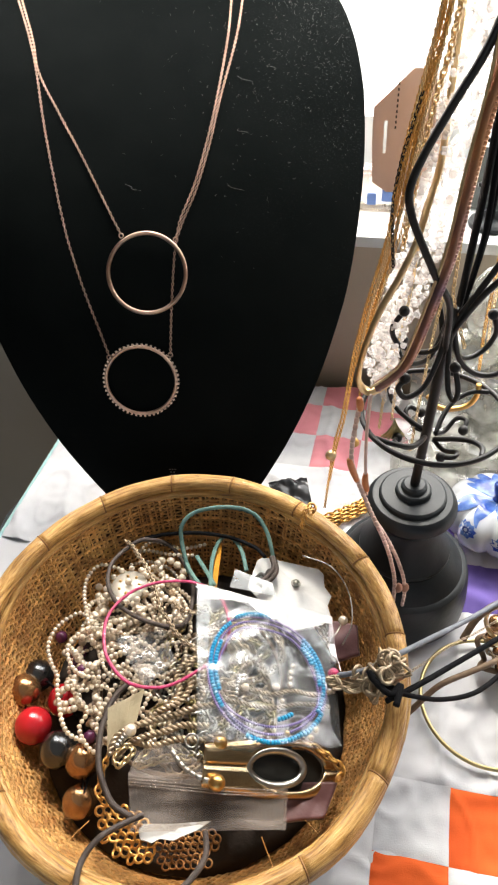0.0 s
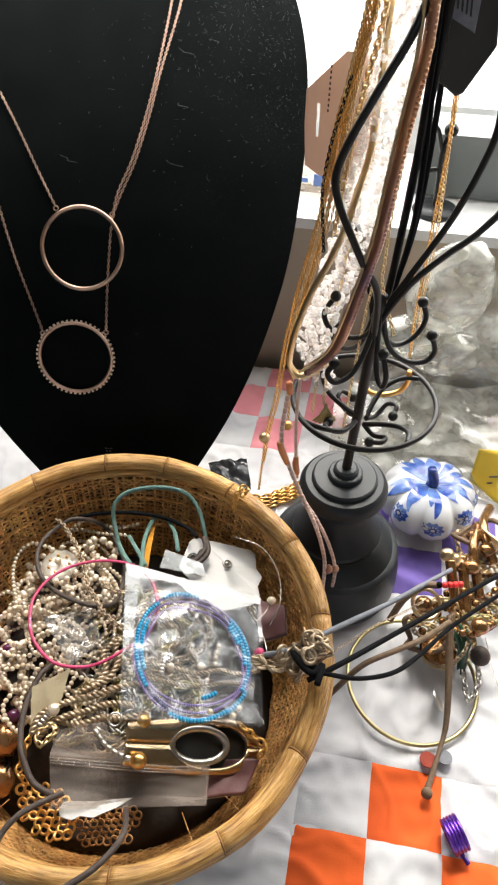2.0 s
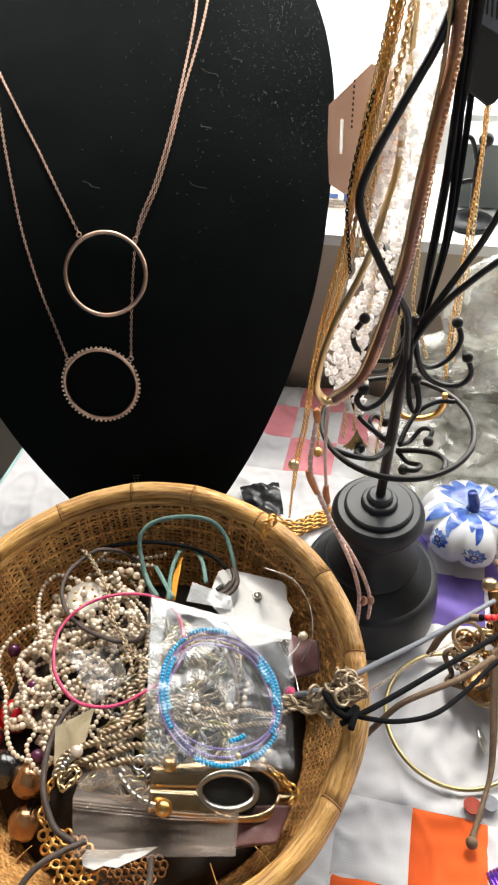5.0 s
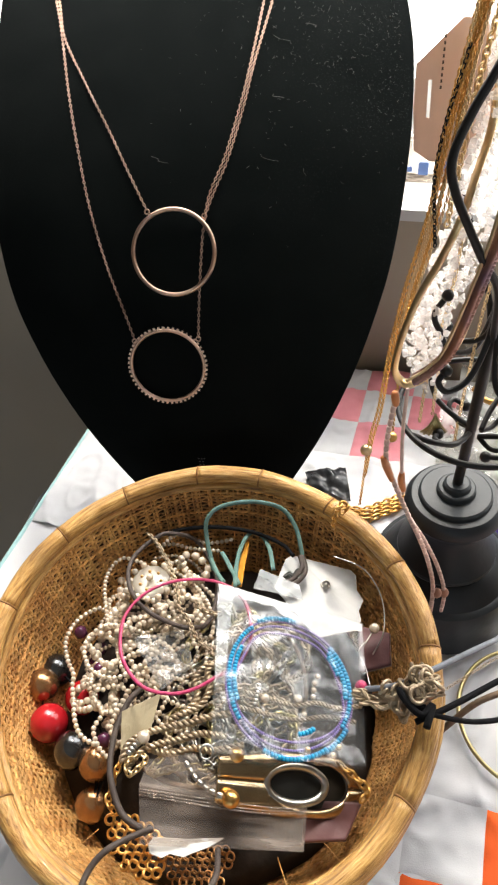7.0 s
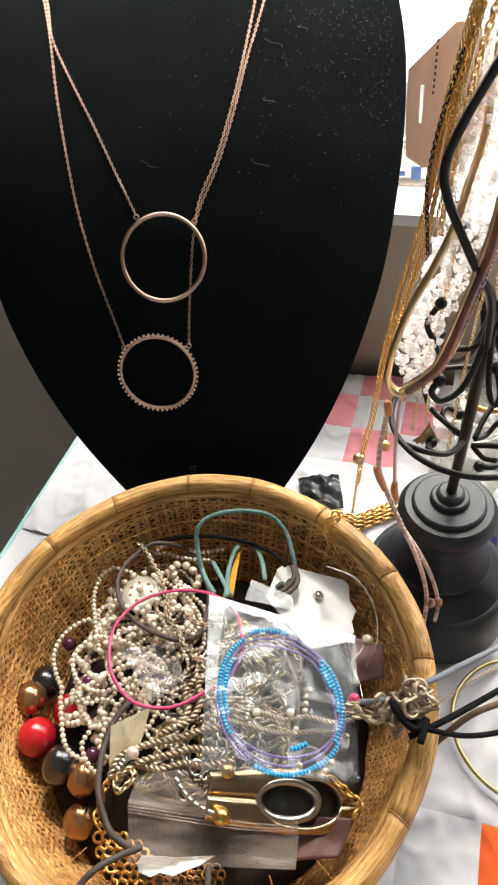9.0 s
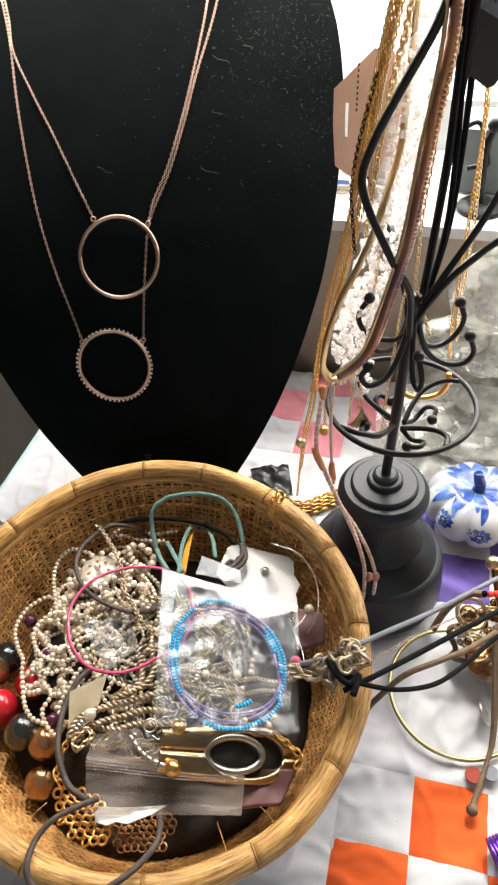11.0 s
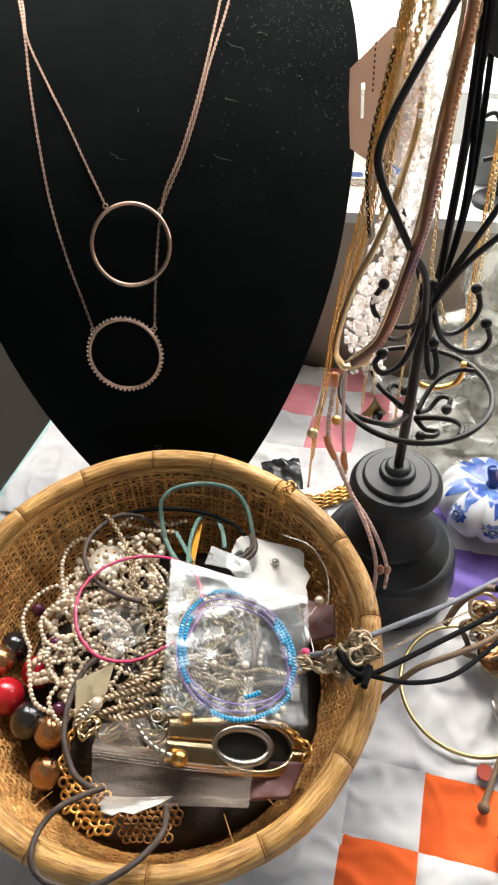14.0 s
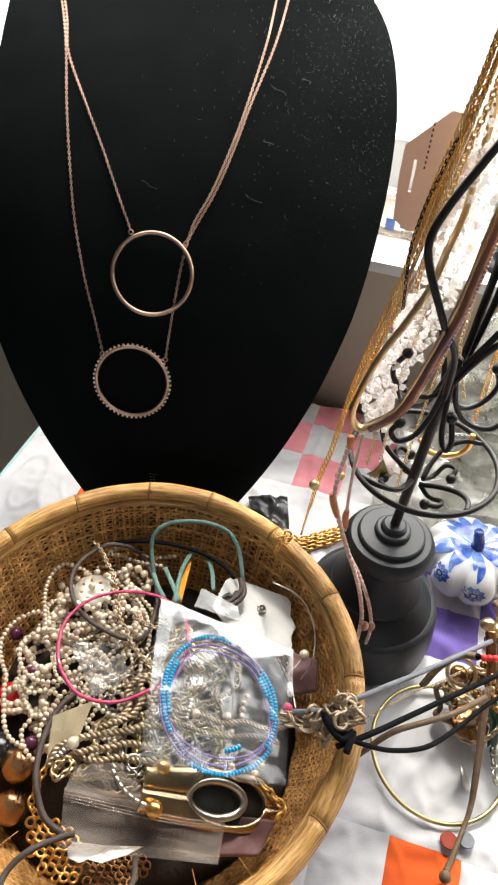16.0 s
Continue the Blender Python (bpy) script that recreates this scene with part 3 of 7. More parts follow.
def build_basket():
    basket = thing("basket", "round woven basket with a bamboo rim, filled with jewellery", "basket")
    # rim: bent cane lengths between nodes
    joints = [0.10, 0.52, 0.98, 1.38, 1.72, 2.12, 2.50, 2.93, 3.36, 3.80, 4.30, 4.78, 5.24, 5.72]
    for k, a0 in enumerate(joints):
        a1 = joints[(k + 1) % len(joints)] + (2 * math.pi if k == len(joints) - 1 else 0)
        pts = []
        for i in range(15):
            a = a0 + (a1 - a0) * i / 14
            d = RIM_X * math.cos(a) + RIM_Y * math.sin(a)
            pts.append(RIM_C + d * (RIM_R + 0.0007 * math.sin(5 * a)) + RIM_N * (0.0006 * math.sin(3 * a)))
        fat = 0.0047
        part("cane_length", tube(pts, fat, 12, raw=True, radius=lambda t: 1 + 0.025 * (2 * t - 1) ** 6 + 0.05 * math.sin(math.pi * t) * math.sin(5 * t + k)), M_BAMBOO, basket)
        d = RIM_X * math.cos(a0) + RIM_Y * math.sin(a0)
        tang = RIM_N.cross(d)
        part("cane_node", ring(0.0047, 0.00045, RIM_C + d * (RIM_R + 0.0007 * math.sin(5 * a0)) + RIM_N * (0.0006 * math.sin(3 * a0)), tang + 0.12 * d, 20, 6), M_KNOT, basket)
    # a split cane lies under the rim, inside and outside
    for off, low in ((-0.0032, 0.0052), (0.0034, 0.0056)):
        pts = [RIM_C + (RIM_X * math.cos(a) + RIM_Y * math.sin(a)) * (RIM_R + off - 0.0006 * math.sin(9 * a)) - RIM_N * (low + 0.0008 * math.sin(4 * a)) for a in [2 * math.pi * i / 72 for i in range(72)]]
        part("under_rim_band", tube(pts, 0.0024, 8, closed=True, raw=True), M_BAMBOO, basket)
    # weave: crossing flat fibres
    warps, rows, rng = 216, 42, random.Random(4)
    level = [0.03 + 0.94 * r / (rows - 1) for r in range(rows)]
    for k in range(warps):
        a0 = 2 * math.pi * k / warps + rng.uniform(-0.007, 0.007)
        lean, bow = rng.uniform(-0.012, 0.012), rng.uniform(-0.006, 0.006)
        pts = [basket_point(a0 + lean * t + bow * math.sin(4 * t), t, 0.0004 if (r + k) % 2 else -0.0004) for r, t in enumerate(level)]
        part("upright_fibre", tube(pts, 0.00092 * rng.uniform(0.75, 1.25), 4, raw=True, flat=0.5), M_WEAVE, basket)
    for r, t in enumerate(level):
        ph = rng.uniform(0, 6.28)
        pts = [basket_point(2 * math.pi * i / warps, t + 0.003 * math.sin(3 * i * 2 * math.pi / warps + ph) + 0.0018 * math.sin(13 * i * 2 * math.pi / warps + 2 * ph), -0.0004 if (i + r) % 2 else 0.0004) for i in range(warps)]
        part("round_fibre", tube(pts, 0.00084 * rng.uniform(0.75, 1.25), 4, closed=True, raw=True, flat=0.6), M_WEAVE, basket)
    # dark shell added to shade the gaps of the weave, open at the top
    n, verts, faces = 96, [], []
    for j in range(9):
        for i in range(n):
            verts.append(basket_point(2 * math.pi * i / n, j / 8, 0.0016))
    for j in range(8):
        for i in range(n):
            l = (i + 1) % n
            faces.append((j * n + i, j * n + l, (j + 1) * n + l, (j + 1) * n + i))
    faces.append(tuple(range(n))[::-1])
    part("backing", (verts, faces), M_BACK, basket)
    # loose fibre ends
    for k in range(40):
        a, t = rng.uniform(0, 6.28), rng.uniform(0.6, 0.95)
        p = basket_point(a, t, -0.003)
        q = p + Vector((rng.uniform(-0.012, 0.012), rng.uniform(-0.012, 0.012), rng.uniform(-0.01, 0.008)))
        inward = (RIM_C - p) * 0.03
        part("loose_fibre", tube([p, (p + q) / 2 + inward, q + inward], 0.00022, 4), M_WEAVE, basket)
    return basket


# dark brown puts shade into the gaps between the fibres
M_BACK = material("weave_gap_shade", (0.13, 0.065, 0.022), 0.85, colour2=(0.06, 0.028, 0.010), scale=220, detail=8, bump=0.8, bump_scale=700)
build_basket()


# ---- jewellery stand ----
POLE = Vector((0.0786, 0.25, 0))


def hook(points, parent, name="hook", r=0.0013, tip=True):
    ob = part(name, tube(points, r, 8), M_IRON, parent)
    if tip:
        part("ball_tip", ball(0.0026, points[0], 10, 8), M_IRON, ob)
    return ob


def build_stand():
    stand = thing("jewellery_stand", "black wire jewellery tree on a turned black wooden base", "jewellery stand")
    base = [(0.0, 0.0015), (0.0398, 0.0015), (0.0412, 0.0040), (0.0414, 0.0140), (0.0405, 0.0240), (0.0394, 0.0315), (0.0384, 0.0345), (0.0366, 0.0360), (0.0352, 0.0364), (0.0330, 0.0400), (0.0300, 0.0435), (0.0272, 0.0468),
            (0.0258, 0.0476), (0.0264, 0.0492), (0.0262, 0.0512), (0.0235, 0.0550), (0.0205, 0.0600), (0.0180, 0.0655), (0.0170, 0.0710), (0.0178, 0.0755), (0.0205, 0.0792), (0.0238, 0.0820), (0.0250, 0.0848), (0.0248, 0.0876), (0.0234, 0.0904), (0.0216, 0.0920),
            (0.0184, 0.0922), (0.0180, 0.0942), (0.0170, 0.0950), (0.0098, 0.0952), (0.0094, 0.0978), (0.0086, 0.0985), (0.0070, 0.0986), (0.0066, 0.1008), (0.0054, 0.1018), (0.0, 0.1019)]
    foot = Vector((0.0768, 0.2560, 0))
    for tier in turned(base, 72, Matrix.Translation(foot)):
        part("base_tier", tier, M_BLACKWOOD, stand)
    part("pole", tube([foot.lerp(POLE, t) + Vector((0, 0, z)) for t, z in ((0, 0.10), (0.3, 0.13), (0.65, 0.17), (1, 0.215))], 0.0026, 10), M_IRON, stand)
    part("wire_ring", ring(0.0345, 0.00135, POLE + Vector((0, 0, 0.156)), (0, 0, 1), 64, 8), M_IRON, stand)
    for k in range(4):
        a = radians(200 + 90 * k)
        d, e = Vector((math.cos(a), math.sin(a), 0)), Vector((-math.sin(a), math.cos(a), 0))
        c = POLE + Vector((0, 0, 0.142))
        arc = [c + d * 0.0030, c + d * 0.010 + e * 0.006 + Vector((0, 0, 0.004)), c + d * 0.018 + e * 0.010 + Vector((0, 0, 0.008)), c + d * 0.027 + e * 0.009 + Vector((0, 0, 0.012)), c + d * 0.0335 + e * 0.004 + Vector((0, 0, 0.0138))]
        part("scroll_arm", tube(arc, 0.0013, 8), M_IRON, stand)
        curl = [c + d * 0.016 + e * -0.004 + Vector((0, 0, 0.001)), c + d * 0.020 + e * 0.0 + Vector((0, 0, 0.003)), c + d * 0.017 + e * 0.004 + Vector((0, 0, 0.002)), c + d * 0.010 + e * 0.002 + Vector((0, 0, -0.002)), c + d * 0.0030]
        hook(curl, stand, "curl", 0.0012)
    H = lambda *p: [Vector(q) for q in p]
    hook(H((0.062, 0.266, 0.204), (0.058, 0.268, 0.194), (0.061, 0.267, 0.186), (0.070, 0.262, 0.184), (0.077, 0.255, 0.192), (0.0785, 0.251, 0.210)), stand)
    hook(H((0.101, 0.262, 0.203), (0.104, 0.262, 0.194), (0.101, 0.262, 0.185), (0.093, 0.259, 0.182), (0.085, 0.254, 0.189), (0.0795, 0.251, 0.210)), stand)
    hook(H((0.105, 0.252, 0.192), (0.108, 0.252, 0.183), (0.104, 0.252, 0.177), (0.094, 0.251, 0.179), (0.085, 0.250, 0.189), (0.079, 0.250, 0.212)), stand)
    hook(H((0.060, 0.240, 0.186), (0.057, 0.238, 0.182), (0.061, 0.238, 0.177), (0.069, 0.241, 0.180), (0.075, 0.246, 0.192), (0.078, 0.249, 0.212)), stand)
    hook(H((0.081, 0.240, 0.191), (0.083, 0.236, 0.181), (0.082, 0.237, 0.175), (0.080, 0.243, 0.180), (0.0785, 0.248, 0.205)), stand)
    hook(H((0.066, 0.278, 0.180), (0.065, 0.282, 0.172), (0.069, 0.277, 0.167), (0.075, 0.262, 0.180), (0.078, 0.252, 0.206)), stand)
    # upper branches, twisted together above the pole and spreading
    part("branch", tube(H((0.0776, 0.247, 0.195), (0.074, 0.240, 0.222), (0.066, 0.236, 0.237), (0.0595, 0.235, 0.250), (0.0535, 0.235, 0.263), (0.0515, 0.235, 0.273), (0.055, 0.235, 0.285), (0.062, 0.235, 0.300), (0.072, 0.236, 0.320), (0.079, 0.24, 0.345)), 0.0015, 8), M_IRON, stand)
    part("branch", tube(H((0.0790, 0.252, 0.195), (0.080, 0.250, 0.206), (0.088, 0.250, 0.222), (0.095, 0.25, 0.236), (0.101, 0.25, 0.249), (0.107, 0.25, 0.267), (0.110, 0.25, 0.285), (0.106, 0.25, 0.31), (0.098, 0.25, 0.345)), 0.0014, 8), M_IRON, stand)
    part("branch", tube(H((0.0800, 0.251, 0.195), (0.081, 0.249, 0.205), (0.090, 0.248, 0.222), (0.101, 0.247, 0.235), (0.112, 0.246, 0.246), (0.122, 0.246, 0.262), (0.125, 0.247, 0.285), (0.115, 0.248, 0.32), (0.1, 0.25, 0.35)), 0.0014, 8), M_IRON, stand)
    part("branch", tube(H((0.0590, 0.288, 0.255), (0.0625, 0.288, 0.246), (0.0660, 0.287, 0.238), (0.072, 0.278, 0.222), (0.077, 0.262, 0.206), (0.078, 0.252, 0.192)), 0.0013, 8), M_IRON, stand)
    part("branch", tube(H((0.0790, 0.249, 0.195), (0.083, 0.256, 0.217), (0.0845, 0.258, 0.24), (0.086, 0.26, 0.27), (0.087, 0.26, 0.30), (0.087, 0.257, 0.345)), 0.0017, 8), M_IRON, stand)
    part("top_ring", ring(0.012, 0.0016, (0.0885, 0.249, 0.346), (0, 0, 1), 32, 8), M_IRON, stand)
    return stand


build_stand()


# ---- the two rose gold necklaces on the bust ----
def build_necklaces():
    plain = thing("ring_necklace", "rose gold necklace with a plain open ring pendant", "necklace", "necklaces on the bust")
    gear = thing("gear_necklace", "rose gold necklace with a toothed open ring pendant", "necklace", "necklaces on the bust")
    cu, cl = bust_at(-0.0645, 0.1865, 0.003), bust_at(-0.0731, 0.1332, 0.003)
    nu = (bust_at(-0.0645, 0.1872, 0.01) - bust_at(-0.0645, 0.1872, 0)).normalized()
    nl = (bust_at(-0.0730, 0.1330, 0.01) - bust_at(-0.0730, 0.1330, 0)).normalized()
    part("ring_pendant", ring(0.0213, 0.00115, cu, nu, 72, 10), M_ROSE, plain)
    # toothed ring
    q = nl.to_track_quat("Z", "Y").to_matrix()
    part("gear_pendant", ring(0.0201, 0.0010, cl, nl, 72, 8), M_ROSE, gear)
    teeth = []
    for k in range(52):
        a = 2 * math.pi * k / 52
        v, f = block((-0.00055, 0.0, -0.0006), (0.00055, 0.0014, 0.0006))
        m = Matrix.Translation(cl) @ q.to_4x4() @ Matrix.Rotation(a, 4, "Z") @ Matrix.Translation((0, 0.0206, 0))
        teeth.append(moved((v, f), m))
    part("teeth", joined(teeth), M_ROSE, gear, smooth=False)
    part("chain", chain([(-0.1579, 0.5439, 0.3067), (-0.1437, 0.4971, 0.2913), (-0.1322, 0.4602, 0.2774)] + [(-0.1260, 0.4352, 0.2660), (-0.1125, 0.4089, 0.2518), (-0.0989, 0.3861, 0.2361), (-0.0868, 0.3663, 0.2184), (-0.0784, 0.3540, 0.2048)], 0.00165, 0.00030, wide=0.58), M_ROSE, plain)
    part("chain", chain([(-0.0473, 0.3513, 0.2020), (-0.0432, 0.3575, 0.2094), (-0.0350, 0.3698, 0.2226), (-0.0270, 0.3895, 0.2400), (-0.0213, 0.4103, 0.2547)] + [(-0.0116, 0.4486, 0.2753), (-0.0071, 0.4833, 0.2897), (-0.0040, 0.5167, 0.3028), (-0.0009, 0.5418, 0.3182)], 0.00165, 0.00030, wide=0.58), M_ROSE, plain)
    part("chain", chain([(-0.1626, 0.5464, 0.3066), (-0.1463, 0.4980, 0.2912), (-0.1340, 0.4605, 0.2774)] + [(-0.1274, 0.4357, 0.2660), (-0.1215, 0.4069, 0.2488), (-0.1153, 0.3805, 0.2291), (-0.1091, 0.3572, 0.2056), (-0.1018, 0.3396, 0.1820), (-0.0946, 0.3273, 0.1615), (-0.0905, 0.3209, 0.1472)], 0.00165, 0.00030, wide=0.58), M_ROSE, gear)
    part("chain", chain([(-0.0551, 0.3196, 0.1474), (-0.0527, 0.3294, 0.1688), (-0.0497, 0.3426, 0.1909), (-0.0480, 0.3490, 0.1995), (-0.0449, 0.3570, 0.2098), (-0.0367, 0.3694, 0.2231), (-0.0287, 0.3896, 0.2403), (-0.0230, 0.4100, 0.2552)] + [(-0.0164, 0.4487, 0.2757), (-0.0138, 0.4833, 0.2903), (-0.0120, 0.5162, 0.3035), (-0.0101, 0.5386, 0.3191)], 0.00165, 0.00030, wide=0.58), M_ROSE, gear)
    for p, owner in zip([(-0.0777, 0.3521, 0.2043), (-0.0480, 0.3501, 0.2015), (-0.0903, 0.3197, 0.1467), (-0.0551, 0.3191, 0.1473)], (plain, plain, gear, gear)):
        part("jump_ring", ring(0.0012, 0.0004, p, nu, 14, 6), M_ROSE, owner)


build_necklaces()


# ---- clear plastic, cords, beads ----
def clear_film(name, gloss=0.14, tint=(0.93, 0.95, 0.96), bump=0.8, scale=60, milk=0.06, fog=(0.8, 0.82, 0.84), rough=0.06, streaks=None):
    """Thin clear film: mostly see-through, crinkled gloss, a little milky."""
    m = bpy.data.materials.new(name)
    m.use_nodes = True
    n, links = m.node_tree.nodes, m.node_tree.links
    n.remove(n["Principled BSDF"])
    clear, shine, haze = n.new("ShaderNodeBsdfTransparent"), n.new("ShaderNodeBsdfGlossy"), n.new("ShaderNodeBsdfDiffuse")
    clear.inputs["Color"].default_value = (*tint, 1)
    shine.inputs["Roughness"].default_value = rough
    haze.inputs["Color"].default_value = (*fog, 1)
    tex, noise_tex, bn = n.new("ShaderNodeTexCoord"), n.new("ShaderNodeTexNoise"), n.new("ShaderNodeBump")
    noise_tex.inputs["Scale"].default_value, noise_tex.inputs["Detail"].default_value = scale, 5
    links.new(tex.outputs["Object"], noise_tex.inputs["Vector"])
    bn.inputs["Strength"].default_value, bn.inputs["Distance"].default_value = bump, 0.003
    links.new(noise_tex.outputs["Fac"], bn.inputs["Height"])
    links.new(bn.outputs["Normal"], shine.inputs["Normal"])
    first, second = n.new("ShaderNodeMixShader"), n.new("ShaderNodeMixShader")
    lw, mr = n.new("ShaderNodeFresnel"), n.new("ShaderNodeMapRange")
    lw.inputs["IOR"].default_value = 1.5
    links.new(bn.outputs["Normal"], lw.inputs["Normal"])
    mr.inputs["To Min"].default_value, mr.inputs["To Max"].default_value = gloss * 0.25, min(1.0, gloss * 3.5)
    links.new(lw.outputs[0], mr.inputs["Value"])
    first.inputs["Fac"].default_value = milk
    if streaks:
        mp, line, amount = n.new("ShaderNodeMapping"), n.new("ShaderNodeTexNoise"), n.new("ShaderNodeMapRange")
        mp.inputs["Scale"].default_value = streaks
        line.inputs["Scale"].default_value, line.inputs["Detail"].default_value = 1.0, 5
        links.new(tex.outputs["Object"], mp.inputs["Vector"])
        links.new(mp.outputs[0], line.inputs["Vector"])
        amount.inputs["From Min"].default_value, amount.inputs["From Max"].default_value = 0.35, 0.70
        amount.inputs["To Min"].default_value, amount.inputs["To Max"].default_value = milk * 0.3, milk * 2.2
        links.new(line.outputs["Fac"], amount.inputs["Value"])
        links.new(amount.outputs["Result"], first.inputs["Fac"])
    links.new(clear.outputs[0], first.inputs[1])
    links.new(haze.outputs[0], first.inputs[2])
    links.new(mr.outputs["Result"], second.inputs["Fac"])
    links.new(first.outputs[0], second.inputs[1])
    links.new(shine.outputs[0], second.inputs[2])
    links.new(second.outputs[0], n["Material Output"].inputs[0])
    return m


M_FILM = clear_film("clear_film", 0.13, (0.98, 0.985, 0.985), 0.4, 40, 0.16, (0.80, 0.80, 0.79), 0.10)
M_BACKFILM = clear_film("cloudy_film", 0.05, (0.95, 0.96, 0.965), 0.5, 60, 0.05, (0.34, 0.37, 0.38), 0.12, (70, 70, 70))
M_SACHET = clear_film("milky_film", 0.05, (0.96, 0.97, 0.97), 0.3, 60, 0.30, (0.66, 0.69, 0.70), 0.28)
M_PACKET = clear_film("packet_film", 0.11, (0.985, 0.99, 0.99), 0.55, 38, 0.05, (0.62, 0.67, 0.70), 0.05)
M_FROST = clear_film("frosted_film", 0.10, (0.97, 0.93, 0.88), 0.5, 30, 0.24, (0.62, 0.53, 0.47), 0.16, (26, 150, 40))
M_COPPER = material("dull_copper", (0.42, 0.23, 0.10), 0.38, 1.0, colour2=(0.30, 0.15, 0.06), scale=150, bump=0.06, bump_scale=900)
M_BAG = clear_film("heavy_clear_bag", 0.22, (0.95, 0.95, 0.90), 0.5, 60, 0.26, (0.88, 0.88, 0.82), 0.10, (60, 60, 90))
M_CARD = material("white_card", (0.66, 0.66, 0.65), 0.6, colour2=(0.60, 0.60, 0.59), scale=60, bump=0.1)
M_CREAM = material("cream_card", (0.58, 0.50, 0.33), 0.7, colour2=(0.54, 0.46, 0.30), scale=60, bump=0.1)
M_TAGCARD = backlit(material("kraft_pink_card", (0.68, 0.53, 0.44), 0.7, colour2=(0.63, 0.48, 0.40), scale=60, bump=0.1), (0.66, 0.50, 0.40), 0.22)
M_BLACKCARD = material("black_card", (0.02, 0.02, 0.018), 0.5, colour2=(0.028, 0.028, 0.024), scale=60, bump=0.1)
M_TEALCORD = material("teal_suede_cord", (0.15, 0.26, 0.23), 0.85, colour2=(0.115, 0.21, 0.185), scale=300, bump=0.4)
M_ORANGECORD = material("orange_suede", (0.75, 0.33, 0.03), 0.85, colour2=(0.65, 0.27, 0.02), scale=300, bump=0.4)
M_BROWNCORD = material("dark_brown_cord", (0.075, 0.055, 0.045), 0.6, colour2=(0.05, 0.036, 0.03), scale=300, bump=0.3)
M_BLACKCORD = material("black_cord", (0.007, 0.007, 0.008), 0.7, colour2=(0.011, 0.011, 0.012), scale=300, bump=0.3, specular=0.06)
M_GREYCORD = material("grey_cord", (0.19, 0.20, 0.23), 0.6, colour2=(0.15, 0.16, 0.185), scale=300, bump=0.3)
M_TANCORD = material("tan_cord", (0.17, 0.11, 0.065), 0.65, colour2=(0.12, 0.075, 0.042), scale=300, bump=0.3)
M_PINKWIRE = material("pink_glitter_band", (0.52, 0.035, 0.13), 0.32, colour2=(0.36, 0.022, 0.085), scale=400, bump=0.3, coat=0.3)
M_BLUEBEAD = material("turquoise_glass", (0.015, 0.33, 0.56), 0.2, colour2=(0.012, 0.25, 0.48), scale=300, coat=0.4)
M_VIOLET = material("violet_thread_beads", (0.22, 0.15, 0.42), 0.3, colour2=(0.16, 0.10, 0.34), scale=300)
M_GARNET = material("garnet_glass", (0.10, 0.02, 0.06), 0.15, colour2=(0.06, 0.012, 0.04), scale=100, coat=0.5)
M_NAVY = material("navy_strand", (0.03, 0.04, 0.12), 0.25, colour2=(0.02, 0.03, 0.09), scale=300)
M_REDBEAD = material("red_pearl_bead", (0.50, 0.014, 0.022), 0.22, colour2=(0.38, 0.010, 0.016), scale=60, coat=0.8)
M_GREYBEAD = material("gunmetal_pearl_bead", (0.080, 0.083, 0.086), 0.22, 0.85, colour2=(0.058, 0.06, 0.062), scale=60, coat=0.9)
M_BRONZEBEAD = material("bronze_pearl_bead", (0.46, 0.25, 0.11), 0.24, 0.85, colour2=(0.36, 0.18, 0.075), scale=60, coat=0.9)
M_ROPE = material("antique_rope_chain", (0.56, 0.45, 0.32), 0.38, 0.75, colour2=(0.34, 0.26, 0.17), scale=260, bump=0.3, bump_scale=1200)
M_MAUVE = material("mauve_satin", (0.17, 0.075, 0.075), 0.5, colour2=(0.12, 0.05, 0.05), scale=50, bump=0.2, sheen=0.2)
# near-black filler colour stands in for the shade deep in the heap
M_FILLER = material("dark_filler", (0.022, 0.017, 0.014), 0.9, colour2=(0.040, 0.029, 0.022), scale=60, bump=0.4)
M_PORCELAIN = material("white_porcelain", (0.66, 0.68, 0.69), 0.15, colour2=(0.60, 0.62, 0.66), scale=40, coat=0.6)
M_BLUEGLAZE = material("cobalt_glaze", (0.015, 0.05, 0.30), 0.14, colour2=(0.16, 0.28, 0.62), scale=120, detail=8, coat=0.6)
M_COBALT = material("dark_cobalt", (0.010, 0.025, 0.15), 0.12, colour2=(0.03, 0.07, 0.30), scale=200, coat=0.5)


def quartz_chip():
    """Milky quartz: lets window light through, with a glossy skin."""
    m = material("clear_quartz_chip", (0.96, 0.93, 0.91), 0.12, colour2=(0.88, 0.82, 0.78), scale=260, coat=0.6)
    n, links = m.node_tree.nodes, m.node_tree.links
    b = n["Principled BSDF"]
    through_light, mix = n.new("ShaderNodeBsdfTranslucent"), n.new("ShaderNodeMixShader")
    through_light.inputs["Color"].default_value = (0.98, 0.95, 0.93, 1)
    mix.inputs["Fac"].default_value = 0.55
    links.new(b.outputs[0], mix.inputs[1])
    links.new(through_light.outputs[0], mix.inputs[2])
    clear, skin = n.new("ShaderNodeBsdfTransparent"), n.new("ShaderNodeMixShader")
    skin.inputs["Fac"].default_value = 0.46
    links.new(mix.outputs[0], skin.inputs[1])
    links.new(clear.outputs[0], skin.inputs[2])
    links.new(skin.outputs[0], n["Material Output"].inputs[0])
    return m


